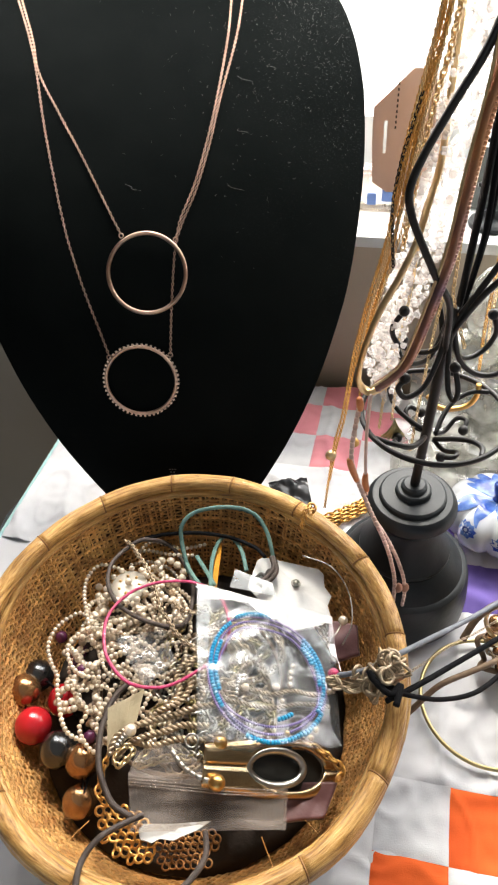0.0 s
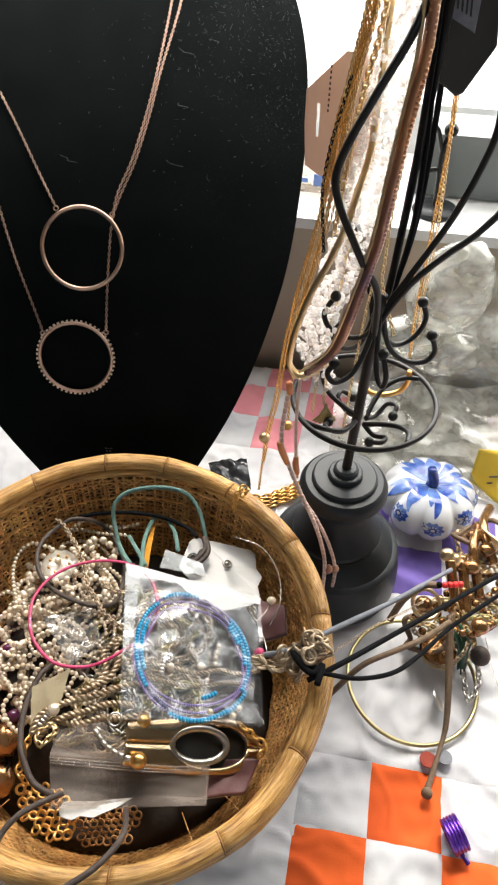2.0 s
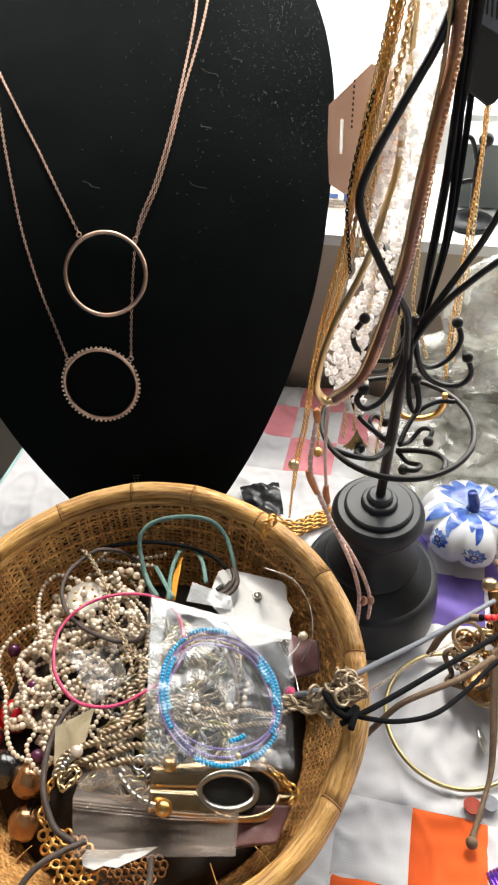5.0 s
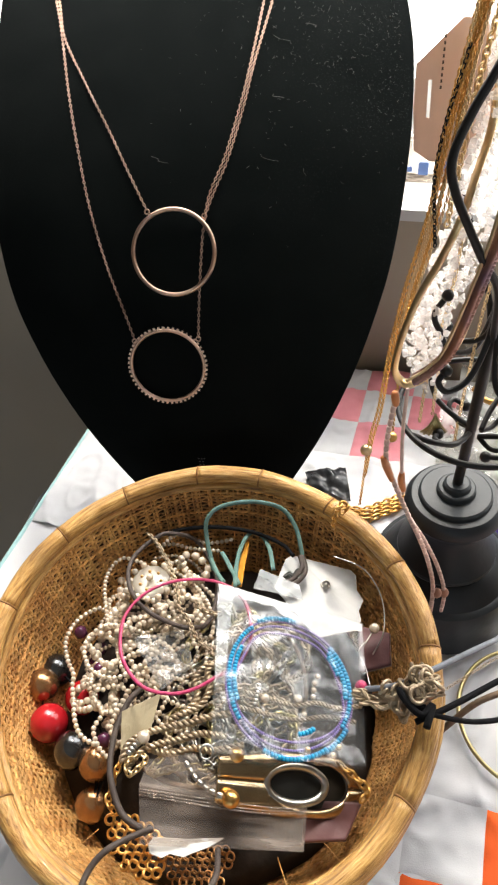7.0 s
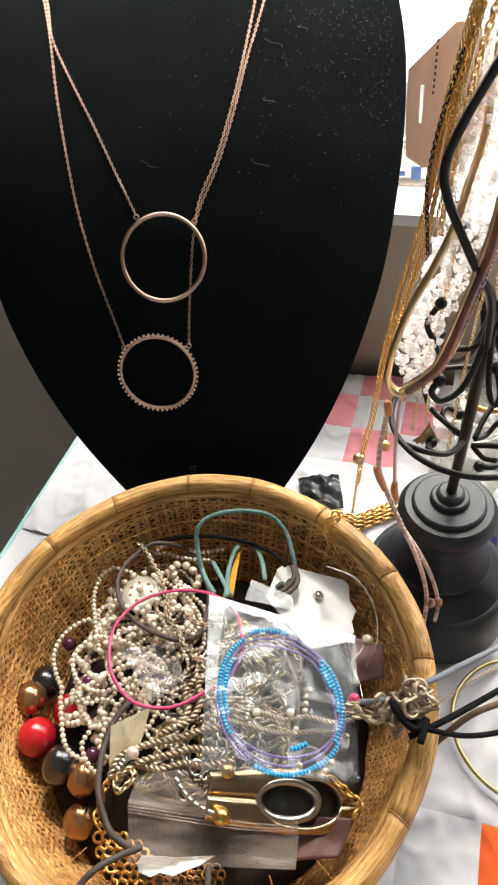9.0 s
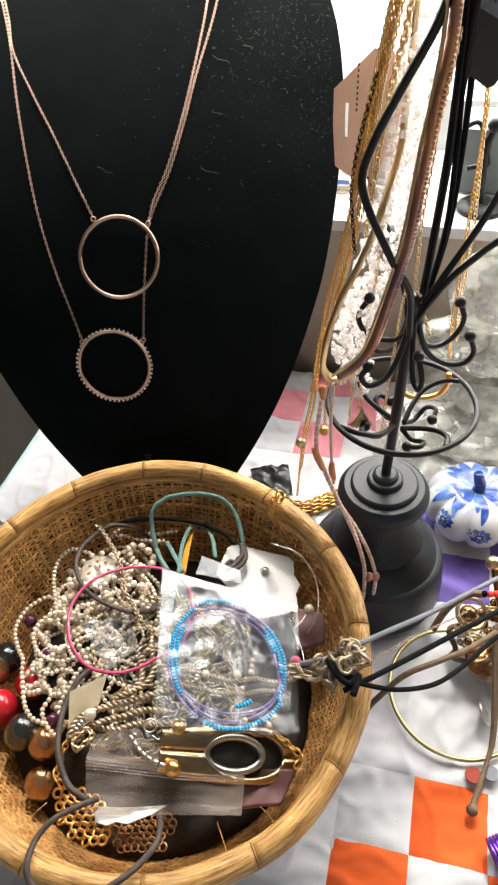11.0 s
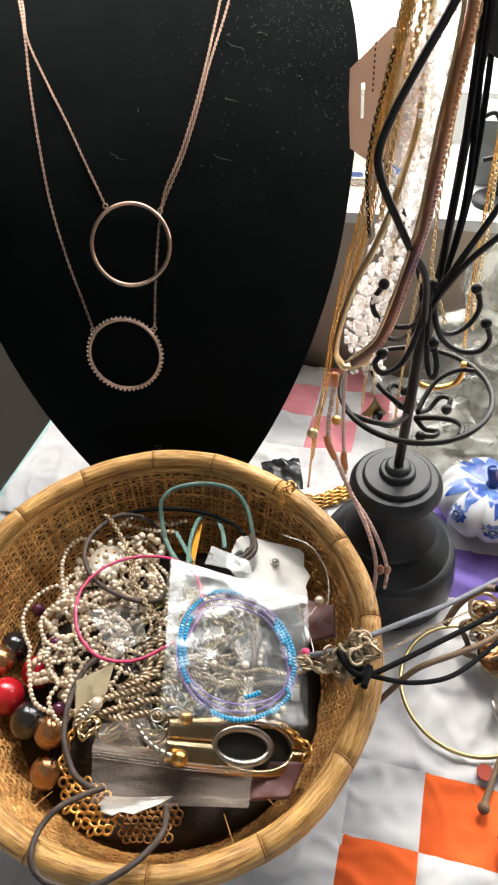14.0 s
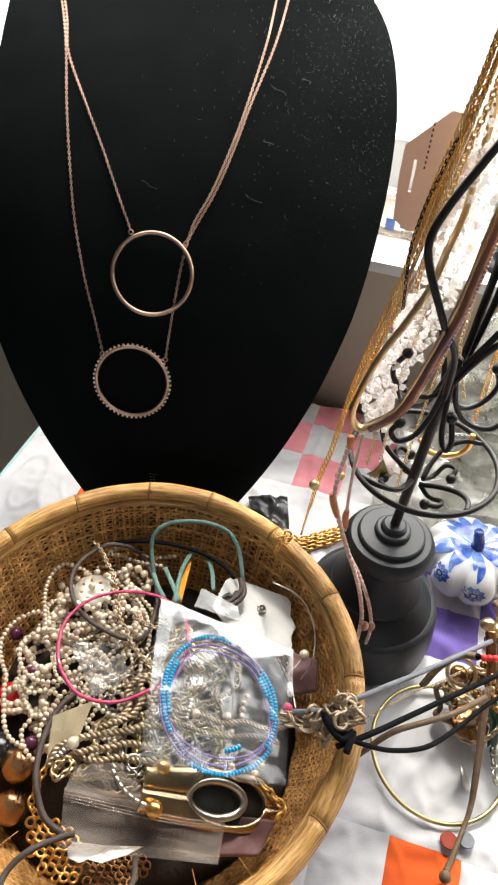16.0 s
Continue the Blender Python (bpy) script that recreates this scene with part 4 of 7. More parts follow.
M_CRYSTAL = quartz_chip()
M_SHELL = clear_film("shell_disc", 0.25, (0.95, 0.92, 0.86), 0.3, 120, 0.45, (0.80, 0.74, 0.64), 0.08)
M_PEACH = material("peach_bead_cord", (0.76, 0.55, 0.47), 0.5, colour2=(0.66, 0.45, 0.38), scale=200, bump=0.2)
M_WOODBEAD = material("rosy_wood", (0.46, 0.24, 0.16), 0.45, colour2=(0.36, 0.18, 0.12), scale=200)
M_CORALBEAD = material("coral_bead", (0.66, 0.25, 0.09), 0.35, colour2=(0.56, 0.18, 0.06), scale=200)
M_REDDISC = material("dull_red_enamel", (0.33, 0.04, 0.016), 0.7, colour2=(0.26, 0.03, 0.013), scale=150)
M_VIOLETBAND = material("copper_violet_ribbon", (0.50, 0.24, 0.12), 0.34, 0.6, colour2=(0.17, 0.105, 0.135), scale=34, detail=3, bump=0.3, bump_scale=700)
M_YELLOW = material("yellow_packet", (0.80, 0.55, 0.05), 0.45, colour2=(0.74, 0.50, 0.04), scale=40)
M_AMBER = material("amber_glass", (0.40, 0.21, 0.075), 0.16, 0.75, colour2=(0.16, 0.07, 0.022), scale=150, coat=0.5)
M_GREEN = material("dark_green_enamel", (0.02, 0.09, 0.05), 0.3, colour2=(0.015, 0.065, 0.04), scale=120)
M_PURPLEFOIL = material("purple_foil", (0.16, 0.05, 0.45), 0.22, 0.7, colour2=(0.11, 0.03, 0.36), scale=150, coat=0.4)
M_BLUEPRINT = material("blue_print", (0.16, 0.28, 0.66), 0.4)
M_REDPLASTIC = material("red_plastic_beads", (0.72, 0.03, 0.03), 0.3)
M_GREYBOX = material("grey_plastic_box", (0.22, 0.235, 0.23), 0.5, colour2=(0.19, 0.205, 0.20), scale=30)
M_BLACKFILM = material("black_plastic_film", (0.03, 0.032, 0.036), 0.22, colour2=(0.05, 0.052, 0.056), scale=80, bump=0.8, bump_scale=120)


def V3(points):
    return [Vector(p) for p in points]


def along(points, step, n=10, closed=False):
    """Even steps along a smooth line."""
    pts = spline(points, n, closed)
    if closed:
        pts.append(pts[0])
    out, need = [pts[0]], step
    for a, b in zip(pts, pts[1:]):
        d = (b - a).length
        pos = need
        while pos <= d:
            out.append(a + (b - a) * (pos / d))
            pos += step
        need = pos - d
    return out


PEARL_MESH = {}


def sphere_mesh(r, mat, seg=12, rings=8):
    key = (round(r, 5), mat.name, seg)
    if key not in PEARL_MESH:
        v, f = ball(r, (0, 0, 0), seg, rings)
        PEARL_MESH[key] = mesh_of("bead", v, f, mat)
    return PEARL_MESH[key]


def pearl_strand(name, label, points, r, mat=None, closed=False, wave=0.0, seed=1, spacing=2.02):
    strand = thing(name, label, "necklace", "pearl strands in the basket")
    rng = random.Random(seed)
    me = sphere_mesh(r, mat or M_PEARL)
    line = along(points, r * spacing * 1.04, closed=closed)
    for p in line:
        piece("pearl", me, strand, m=Matrix.Translation(p + Vector((rng.uniform(-wave, wave), rng.uniform(-wave, wave), rng.uniform(-wave, wave)))))
    part("thread", tube(points, 0.0003, 4, closed=closed), M_CREAM, strand)
    return strand


def seed_beads(points, r, step, closed=False, long=1.0):
    """Small tube beads threaded along a line, as one mesh."""
    shapes, line = [], along(points, step, closed=closed)
    for a, b in zip(line, line[1:]):
        t = (b - a).normalized()
        shapes.append(tube([a + t * step * 0.06, a + t * step * 0.2, b - t * step * 0.2, b - t * step * 0.06], r, 7, raw=True, radius=lambda s: 0.75 if s in (0, 1) else 1.0))
    return joined(shapes)


def sheet(corners, nx=16, ny=16, crumple=0.002, seed=3.0, thick=0.0, fine=60, skip=None):
    """A crinkled sheet between four corners (round in order), closed to a thin body where thick."""
    a, b, c, d = [Vector(p) for p in corners]
    nrm = (b - a).cross(d - a).normalized()
    verts, faces = [], []
    for j in range(ny + 1):
        for i in range(nx + 1):
            u, v = i / nx, j / ny
            p = a.lerp(b, u).lerp(d.lerp(c, u), v)
            k = Vector((seed, seed * 1.7, seed * 0.6))
            h = noise.noise(p * fine + k) + 0.5 * noise.noise(p * fine * 2.7 + k)
            verts.append(p + nrm * (crumple * h))
    w = nx + 1
    for j in range(ny):
        for i in range(nx):
            if skip and skip(i / nx, j / ny):
                continue
            k = j * w + i
            faces.append((k, k + 1, k + w + 1, k + w))
    if thick:
        m = len(verts)
        verts += [p - nrm * thick for p in verts]
        faces += [tuple(i + m for i in f[::-1]) for f in faces]
        edge = [i for i in range(w)] + [j * w + nx for j in range(1, ny + 1)] + [ny * w + i for i in range(nx - 1, -1, -1)] + [j * w for j in range(ny - 1, 0, -1)]
        for p, q in zip(edge, edge[1:] + edge[:1]):
            faces.append((p, p + m, q + m, q))
    return verts, faces


def plate(outline, nrm, thick, bulge=0.0):
    """A flat body from an outline round in order, with a soft edge."""
    pts = V3(outline)
    n = Vector(nrm).normalized()
    c = sum(pts, Vector()) / len(pts)
    k = len(pts)
    inner = [c + (p - c) * 0.965 for p in pts]
    verts = [p - n * thick for p in pts] + [p - n * thick * 0.3 for p in pts] + inner + [c + n * bulge]
    faces = [tuple(range(k))[::-1]]
    for i in range(k):
        j = (i + 1) % k
        faces.append((i, j, k + j, k + i))
        faces.append((k + i, k + j, 2 * k + j, 2 * k + i))
        faces.append((2 * k + i, 2 * k + j, 3 * k))
    return verts, faces


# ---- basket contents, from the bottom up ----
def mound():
    """Added crumpled mound that fills the basket's lower half, dark in place of shade."""
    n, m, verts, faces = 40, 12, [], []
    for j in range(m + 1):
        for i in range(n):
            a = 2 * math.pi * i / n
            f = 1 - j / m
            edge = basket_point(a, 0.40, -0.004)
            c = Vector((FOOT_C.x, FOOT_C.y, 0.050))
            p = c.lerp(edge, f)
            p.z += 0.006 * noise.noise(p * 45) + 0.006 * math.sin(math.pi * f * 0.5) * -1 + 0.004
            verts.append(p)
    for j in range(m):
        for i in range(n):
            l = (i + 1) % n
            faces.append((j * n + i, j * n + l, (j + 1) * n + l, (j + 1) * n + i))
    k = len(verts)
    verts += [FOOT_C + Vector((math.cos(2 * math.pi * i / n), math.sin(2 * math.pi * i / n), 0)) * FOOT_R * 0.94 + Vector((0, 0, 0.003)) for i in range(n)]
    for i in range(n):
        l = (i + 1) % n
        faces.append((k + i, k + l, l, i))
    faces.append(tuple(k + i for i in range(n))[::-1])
    # the pouch is filler, added to close the dark depth of the heap
    pouch = thing("pouch", "dark crumpled filler mound added under the basket jewellery", "pouch")
    part("cloth", (verts, faces), M_FILLER, pouch)
    part("filler_cord", tube([FOOT_C + Vector((0.045 * math.cos(a), 0.045 * math.sin(a), 0.051 + 0.003 * math.sin(3 * a))) for a in [2 * math.pi * i / 16 for i in range(16)]], 0.0011, 6, closed=True), M_TANCORD, pouch)


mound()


def big_bead(owner, name, mat, p, r, label):
    ob = part(name, ball(r, p, 24, 16), mat, owner, label)
    return ob


bracelet = thing("bead_bracelet", "bracelet of large glossy red, bronze and grey beads", "bracelet")
for p, mat, r, label in zip([(-0.1314, 0.1714, 0.0460), (-0.1275, 0.1816, 0.0420), (-0.1221, 0.1529, 0.0460), (-0.1103, 0.1676, 0.0420), (-0.1070, 0.1409, 0.0460), (-0.0943, 0.1353, 0.0460), (-0.0950, 0.1206, 0.0370)], (M_BRONZEBEAD, M_GREYBEAD, M_REDBEAD, M_REDBEAD, M_GREYBEAD, M_BRONZEBEAD, M_BRONZEBEAD),
                            (0.0089, 0.0086, 0.0093, 0.0086, 0.0090, 0.0084, 0.0082), ("bronze bead", "gunmetal bead", "red bead", "red bead", "gunmetal bead", "bronze bead", "bronze bead")):
    big_bead(bracelet, "large_bead", mat, p, r, label)
part("elastic", tube([(-0.1266, 0.1806, 0.0440), (-0.1323, 0.1723, 0.0440), (-0.1229, 0.1537, 0.0440), (-0.1077, 0.1417, 0.0440), (-0.0949, 0.1360, 0.0440), (-0.0927, 0.1185, 0.0440), (-0.0914, 0.1417, 0.0440), (-0.1095, 0.1667, 0.0440)], 0.0006, 5, closed=True), M_BLACKCORD, bracelet)

PS = 0.00122
pearl_strand("pearl_strand", "looped strand of small cream pearls", [(-0.1012, 0.2030, 0.0660), (-0.1049, 0.2036, 0.0660), (-0.1122, 0.1983, 0.0660), (-0.1158, 0.1916, 0.0660), (-0.1164, 0.1839, 0.0660), (-0.1129, 0.1751, 0.0660), (-0.1083, 0.1680, 0.0660), (-0.1074, 0.1624, 0.0660), (-0.1048, 0.1544, 0.0660), (-0.1017, 0.1454, 0.0660), (-0.0971, 0.1392, 0.0660), (-0.0898, 0.1358, 0.0660)], PS, seed=1)
pearl_strand("pearl_strand", "looped strand of small cream pearls", [(-0.1048, 0.1796, 0.0700), (-0.1003, 0.1701, 0.0700), (-0.0930, 0.1656, 0.0700), (-0.0851, 0.1652, 0.0700), (-0.0782, 0.1695, 0.0700), (-0.0714, 0.1756, 0.0700), (-0.0745, 0.1855, 0.0700), (-0.0845, 0.1908, 0.0700), (-0.0961, 0.1918, 0.0700), (-0.1022, 0.1874, 0.0700)], PS, closed=True, seed=2)
pearl_strand("pearl_strand", "looped strand of small cream pearls", [(-0.0939, 0.1863, 0.0680), (-0.0995, 0.2025, 0.0680), (-0.1030, 0.2158, 0.0680), (-0.1023, 0.2266, 0.0680), (-0.0972, 0.2332, 0.0680), (-0.0904, 0.2318, 0.0680), (-0.0823, 0.2275, 0.0680), (-0.0742, 0.2120, 0.0680), (-0.0773, 0.1990, 0.0680), (-0.0874, 0.1963, 0.0680)], PS, seed=3)
pearl_strand("pearl_strand", "strand of small cream pearls lying against the basket wall", [(-0.0779, 0.2417, 0.0660), (-0.0741, 0.2474, 0.0660), (-0.0695, 0.2505, 0.0660), (-0.0612, 0.2478, 0.0660), (-0.0531, 0.2448, 0.0660), (-0.0454, 0.2456, 0.0660), (-0.0394, 0.2471, 0.0660)], PS, seed=4)
pearl_strand("pearl_strand", "strand of small cream pearls lying against the basket wall", [(-0.0769, 0.2447, 0.0640), (-0.0716, 0.2455, 0.0640), (-0.0635, 0.2432, 0.0640), (-0.0555, 0.2418, 0.0640), (-0.0452, 0.2410, 0.0640)], PS, seed=5)
pearl_strand("pearl_strand", "hanging strand of small cream pearls", [(-0.0961, 0.1684, 0.0600), (-0.0975, 0.1600, 0.0600), (-0.0921, 0.1529, 0.0600), (-0.0947, 0.1455, 0.0600), (-0.0915, 0.1386, 0.0600), (-0.0857, 0.1334, 0.0600), (-0.0829, 0.1384, 0.0600), (-0.0868, 0.1458, 0.0600), (-0.0848, 0.1563, 0.0600), (-0.0802, 0.1663, 0.0600)], PS, seed=6)
pearl_strand("pearl_strand", "looped strand of small cream pearls", [(-0.0710, 0.2272, 0.0660), (-0.0595, 0.2203, 0.0660), (-0.0511, 0.2119, 0.0660), (-0.0466, 0.2022, 0.0660), (-0.0521, 0.1958, 0.0660), (-0.0614, 0.1979, 0.0660), (-0.0679, 0.2067, 0.0660), (-0.0724, 0.2167, 0.0660)], PS * 0.95, closed=True, seed=7)
pearl_strand("pearl_strand", "looped strand of small cream pearls", [(-0.0929, 0.2033, 0.0630), (-0.0832, 0.2067, 0.0630), (-0.0706, 0.2020, 0.0630), (-0.0606, 0.1927, 0.0630), (-0.0649, 0.1836, 0.0630), (-0.0755, 0.1833, 0.0630), (-0.0840, 0.1877, 0.0630)], PS * 0.95, closed=True, seed=8)
pearl_strand("pearl_strand", "looped strand of small cream pearls", [(-0.1048, 0.1696, 0.0600), (-0.0964, 0.1636, 0.0600), (-0.0900, 0.1657, 0.0600), (-0.0826, 0.1632, 0.0600), (-0.0850, 0.1550, 0.0600), (-0.0929, 0.1539, 0.0600)], PS, closed=True, seed=9)
pearl_strand("pearl_strand", "tangled strand of small cream pearls", [(-0.0897, 0.1847, 0.0600), (-0.0829, 0.1940, 0.0600), (-0.0738, 0.1917, 0.0600), (-0.0678, 0.1990, 0.0600), (-0.0604, 0.2089, 0.0600), (-0.0534, 0.2243, 0.0600), (-0.0593, 0.2350, 0.0600), (-0.0709, 0.2405, 0.0600), (-0.0832, 0.2385, 0.0600)], PS * 0.9, seed=10)
pearl_strand("baroque_strand", "strand of larger irregular clear and cream beads", [(-0.0636, 0.2376, 0.0640), (-0.0590, 0.2377, 0.0640), (-0.0522, 0.2322, 0.0640), (-0.0506, 0.2258, 0.0640), (-0.0553, 0.2199, 0.0640), (-0.0559, 0.2131, 0.0640), (-0.0496, 0.2089, 0.0640), (-0.0531, 0.2017, 0.0640)], 0.0023, spacing=2.2, wave=0.0006, seed=11)
pearl_strand("baroque_strand", "strand of larger irregular clear and cream beads", [(-0.0984, 0.2252, 0.0580), (-0.0963, 0.2147, 0.0580), (-0.0980, 0.2013, 0.0580), (-0.1019, 0.1917, 0.0580), (-0.1009, 0.1810, 0.0580), (-0.1017, 0.1664, 0.0580), (-0.0962, 0.1569, 0.0580)], 0.0022, spacing=2.2, wave=0.0008, seed=12)
rng = random.Random(21)
for k in range(15):
    c = FOOT_C + Vector((rng.uniform(-0.046, -0.004), rng.uniform(-0.022, 0.050), 0.052 + 0.007 * rng.random()))
    loop = [c + Vector((math.cos(a) * rng.uniform(0.010, 0.020), math.sin(a) * rng.uniform(0.010, 0.020), rng.uniform(-0.003, 0.003))) for a in [2 * math.pi * i / 7 for i in range(7)]]
    pearl_strand("pearl_strand", "tangled strand of small cream pearls", loop, PS * rng.uniform(0.8, 1.1), closed=True, seed=30 + k)

# pearl brooch
brooch = thing("pearl_brooch", "round translucent flower brooch ringed with pearls", "brooch")
bc = Vector([(-0.0782, 0.2168, 0.0700)][0])
part("disc", lathe([(0.0, -0.001), (0.0085, -0.001), (0.0100, 0.0003), (0.0096, 0.0012), (0.006, 0.0018), (0.0, 0.0020)], 32, Matrix.Translation(bc)), M_SHELL, brooch, "translucent shell disc")
for k in range(7):
    part("gold_dot", ball(0.0008, bc + Vector((0.0055 * math.cos(0.9 * k), 0.0055 * math.sin(0.9 * k), 0.0021)), 8, 6), M_GOLD, brooch, "gold dot")
for k in range(12):
    a = 2 * math.pi * k / 12
    piece("pearl", sphere_mesh(0.0017, M_PEARL), brooch, m=Matrix.Translation(bc + Vector((0.0108 * math.cos(a), 0.0108 * math.sin(a), 0.0016))))
piece("pearl", sphere_mesh(0.0019, M_PEARL), brooch, m=Matrix.Translation(bc + Vector((0, 0, 0.0045))))

# purple glass beads among the pearls
for p in [(-0.1143, 0.1958, 0.0560), (-0.1036, 0.1844, 0.0560), (-0.1039, 0.1820, 0.0560), (-0.1018, 0.1866, 0.0560), (-0.0985, 0.1745, 0.0590), (-0.0900, 0.1420, 0.0560)]:
    tagged(part("faceted_bead", ball(0.0036, p, 7, 5), M_GARNET), "dark purple faceted glass bead among pearls", "bead")

# antique rope chains
def rope(points, r, mat, parent, name="rope", turns=260):
    """Two strands twisted round one another."""
    pts = spline(points, 26)
    fr = frames(pts)
    total = sum((b - a).length for a, b in zip(pts, pts[1:]))
    for ph in (0, math.pi):
        line = []
        run = 0
        for i, p in enumerate(pts):
            run += (pts[i] - pts[i - 1]).length if i else 0
            a = run * turns + ph
            line.append(p + fr[i][1] * math.cos(a) * r * 0.55 + fr[i][2] * math.sin(a) * r * 0.55)
        part(name, tube(line, r * 0.62, 6, raw=True), mat, parent)


heap = thing("rope_necklace", "heap of antique silver rope chain necklace", "necklace")
for line in ([(-0.0759, 0.1277, 0.0700), (-0.0742, 0.1353, 0.0700), (-0.0683, 0.1398, 0.0700), (-0.0599, 0.1425, 0.0700), (-0.0503, 0.1448, 0.0700), (-0.0406, 0.1480, 0.0700), (-0.0284, 0.1504, 0.0700)],
             [(-0.0741, 0.1250, 0.0680), (-0.0698, 0.1321, 0.0680), (-0.0618, 0.1364, 0.0680), (-0.0522, 0.1387, 0.0680), (-0.0439, 0.1414, 0.0680), (-0.0327, 0.1405, 0.0680)],
             [(-0.0670, 0.1354, 0.0660), (-0.0567, 0.1333, 0.0660), (-0.0472, 0.1360, 0.0660), (-0.0373, 0.1352, 0.0660), (-0.0253, 0.1380, 0.0660)],
             [(-0.0590, 0.1479, 0.0660), (-0.0518, 0.1520, 0.0660), (-0.0475, 0.1586, 0.0660), (-0.0498, 0.1666, 0.0660), (-0.0453, 0.1737, 0.0660), (-0.0363, 0.1767, 0.0660)],
             [(-0.0530, 0.1507, 0.0660), (-0.0458, 0.1547, 0.0660), (-0.0423, 0.1628, 0.0660), (-0.0442, 0.1709, 0.0660), (-0.0391, 0.1781, 0.0660)],
             [(-0.0266, 0.1600, 0.0700), (-0.0163, 0.1576, 0.0700), (-0.0037, 0.1541, 0.0700), (0.0061, 0.1557, 0.0700), (0.0159, 0.1534, 0.0700), (0.0256, 0.1550, 0.0700)],
             [(-0.0304, 0.1552, 0.0660), (-0.0189, 0.1524, 0.0660), (-0.0038, 0.1496, 0.0660), (0.0109, 0.1513, 0.0660), (0.0231, 0.1492, 0.0660)]):
    rope(line, 0.0015 if line[0][0] < -0.04 else 0.0010, M_ROPE, heap, "strand", 1300 if line[0][0] < -0.04 else 1700)

# a tangle of antique chain and gold chain beneath
rt = random.Random(77)
for k in range(16):
    tangle = thing("tangled_chain", "tangled antique chain deep in the jewellery heap", "necklace", "tangled chains in the basket")
    c = FOOT_C + Vector((rt.uniform(-0.030, 0.032), rt.uniform(-0.036, 0.035), 0.047 + 0.005 * rt.random()))
    line = [c + Vector((math.cos(a) * rt.uniform(0.008, 0.024), math.sin(a) * rt.uniform(0.008, 0.024), rt.uniform(-0.004, 0.004))) for a in [2 * math.pi * i / 8 for i in range(8)]]
    part("chain", chain(line, rt.choice((0.0024, 0.0030, 0.0036)), 0.0008, closed=True, wide=0.95), (M_ROPE, M_ROPE, M_BRASS, M_SILVER)[k % 4], tangle)

# silver chain over the pearls
silver = thing("silver_chain", "antique silver chain draped over the pearls", "necklace")
part("chain", chain([(-0.0822, 0.2406, 0.0800), (-0.0774, 0.2358, 0.0800), (-0.0722, 0.2279, 0.0800), (-0.0668, 0.2193, 0.0800), (-0.0622, 0.2077, 0.0800), (-0.0590, 0.1967, 0.0800), (-0.0538, 0.1891, 0.0800), (-0.0488, 0.1810, 0.0800), (-0.0417, 0.1743, 0.0800), (-0.0380, 0.1708, 0.0800)], 0.0019, 0.00050, wide=0.85), M_ROPE, silver)
part("chain", chain([(-0.0528, 0.2023, 0.0760), (-0.0495, 0.1983, 0.0760), (-0.0446, 0.1962, 0.0760), (-0.0390, 0.1954, 0.0760)], 0.0019, 0.00050, wide=0.85), M_ROPE, silver)

# brown cord bangle, pink bangle
tagged(part("cord_bangle", tube([(-0.0709, 0.2414, 0.0790), (-0.0793, 0.2369, 0.0790), (-0.0871, 0.2268, 0.0790), (-0.0881, 0.2147, 0.0790), (-0.0825, 0.2023, 0.0790), (-0.0734, 0.1940, 0.0790), (-0.0629, 0.1887, 0.0790), (-0.0531, 0.1862, 0.0790), (-0.0466, 0.1975, 0.0660), (-0.0459, 0.2244, 0.0600), (-0.0581, 0.2456, 0.0660)], 0.00115, 8, closed=True), M_BROWNCORD), "dark brown rubber cord bangle", "bracelet")
tagged(part("pink_bangle", tube([(-0.0829, 0.1739, 0.0830), (-0.0837, 0.1899, 0.0830), (-0.0750, 0.2031, 0.0830), (-0.0597, 0.2097, 0.0830), (-0.0415, 0.2088, 0.0830), (-0.0283, 0.1998, 0.0830), (-0.0231, 0.1821, 0.0830), (-0.0276, 0.1691, 0.0800), (-0.0373, 0.1600, 0.0830), (-0.0470, 0.1541, 0.0830), (-0.0566, 0.1521, 0.0830), (-0.0683, 0.1546, 0.0830), (-0.0775, 0.1630, 0.0830)], 0.00085, 8, closed=True, flat=0.7), M_PINKWIRE), "thin glittery pink bangle", "bracelet")

# loose coils of pearls that fill the heap
rp = random.Random(23)
for k, (c, size) in enumerate(zip([(-0.0962, 0.1835, 0.0620), (-0.0973, 0.1632, 0.0560), (-0.0848, 0.2033, 0.0660), (-0.0715, 0.1741, 0.0640), (-0.0583, 0.2024, 0.0680), (-0.0669, 0.2223, 0.0680), (-0.0843, 0.1492, 0.0520)], (0.013, 0.012, 0.014, 0.013, 0.012, 0.011, 0.010))):
    loop = []
    for i in range(22):
        a = 2 * math.pi * 2 * i / 22 + k
        loop.append(Vector(c) + Vector((size * (0.75 + 0.35 * math.sin(1.7 * i + k)) * math.cos(a), size * 0.9 * (0.75 + 0.35 * math.cos(1.3 * i)) * math.sin(a), 0.004 * math.sin(2.3 * i + k))))
    pearl_strand("pearl_strand", "small cream pearls coiled in the basket heap", loop, rp.uniform(0.0013, 0.0018), wave=0.0003, seed=60 + k)

# crumpled small bag over the pearls
bag = thing("small_bag", "crumpled small clear plastic bag on the pearls", "plastic bag")
part("film", sheet([(-0.0807, 0.1832, 0.0740), (-0.0567, 0.1872, 0.0740), (-0.0499, 0.1716, 0.0700), (-0.0640, 0.1598, 0.0700)], 24, 24, 0.0035, 2.0, fine=70), M_FILM, bag)

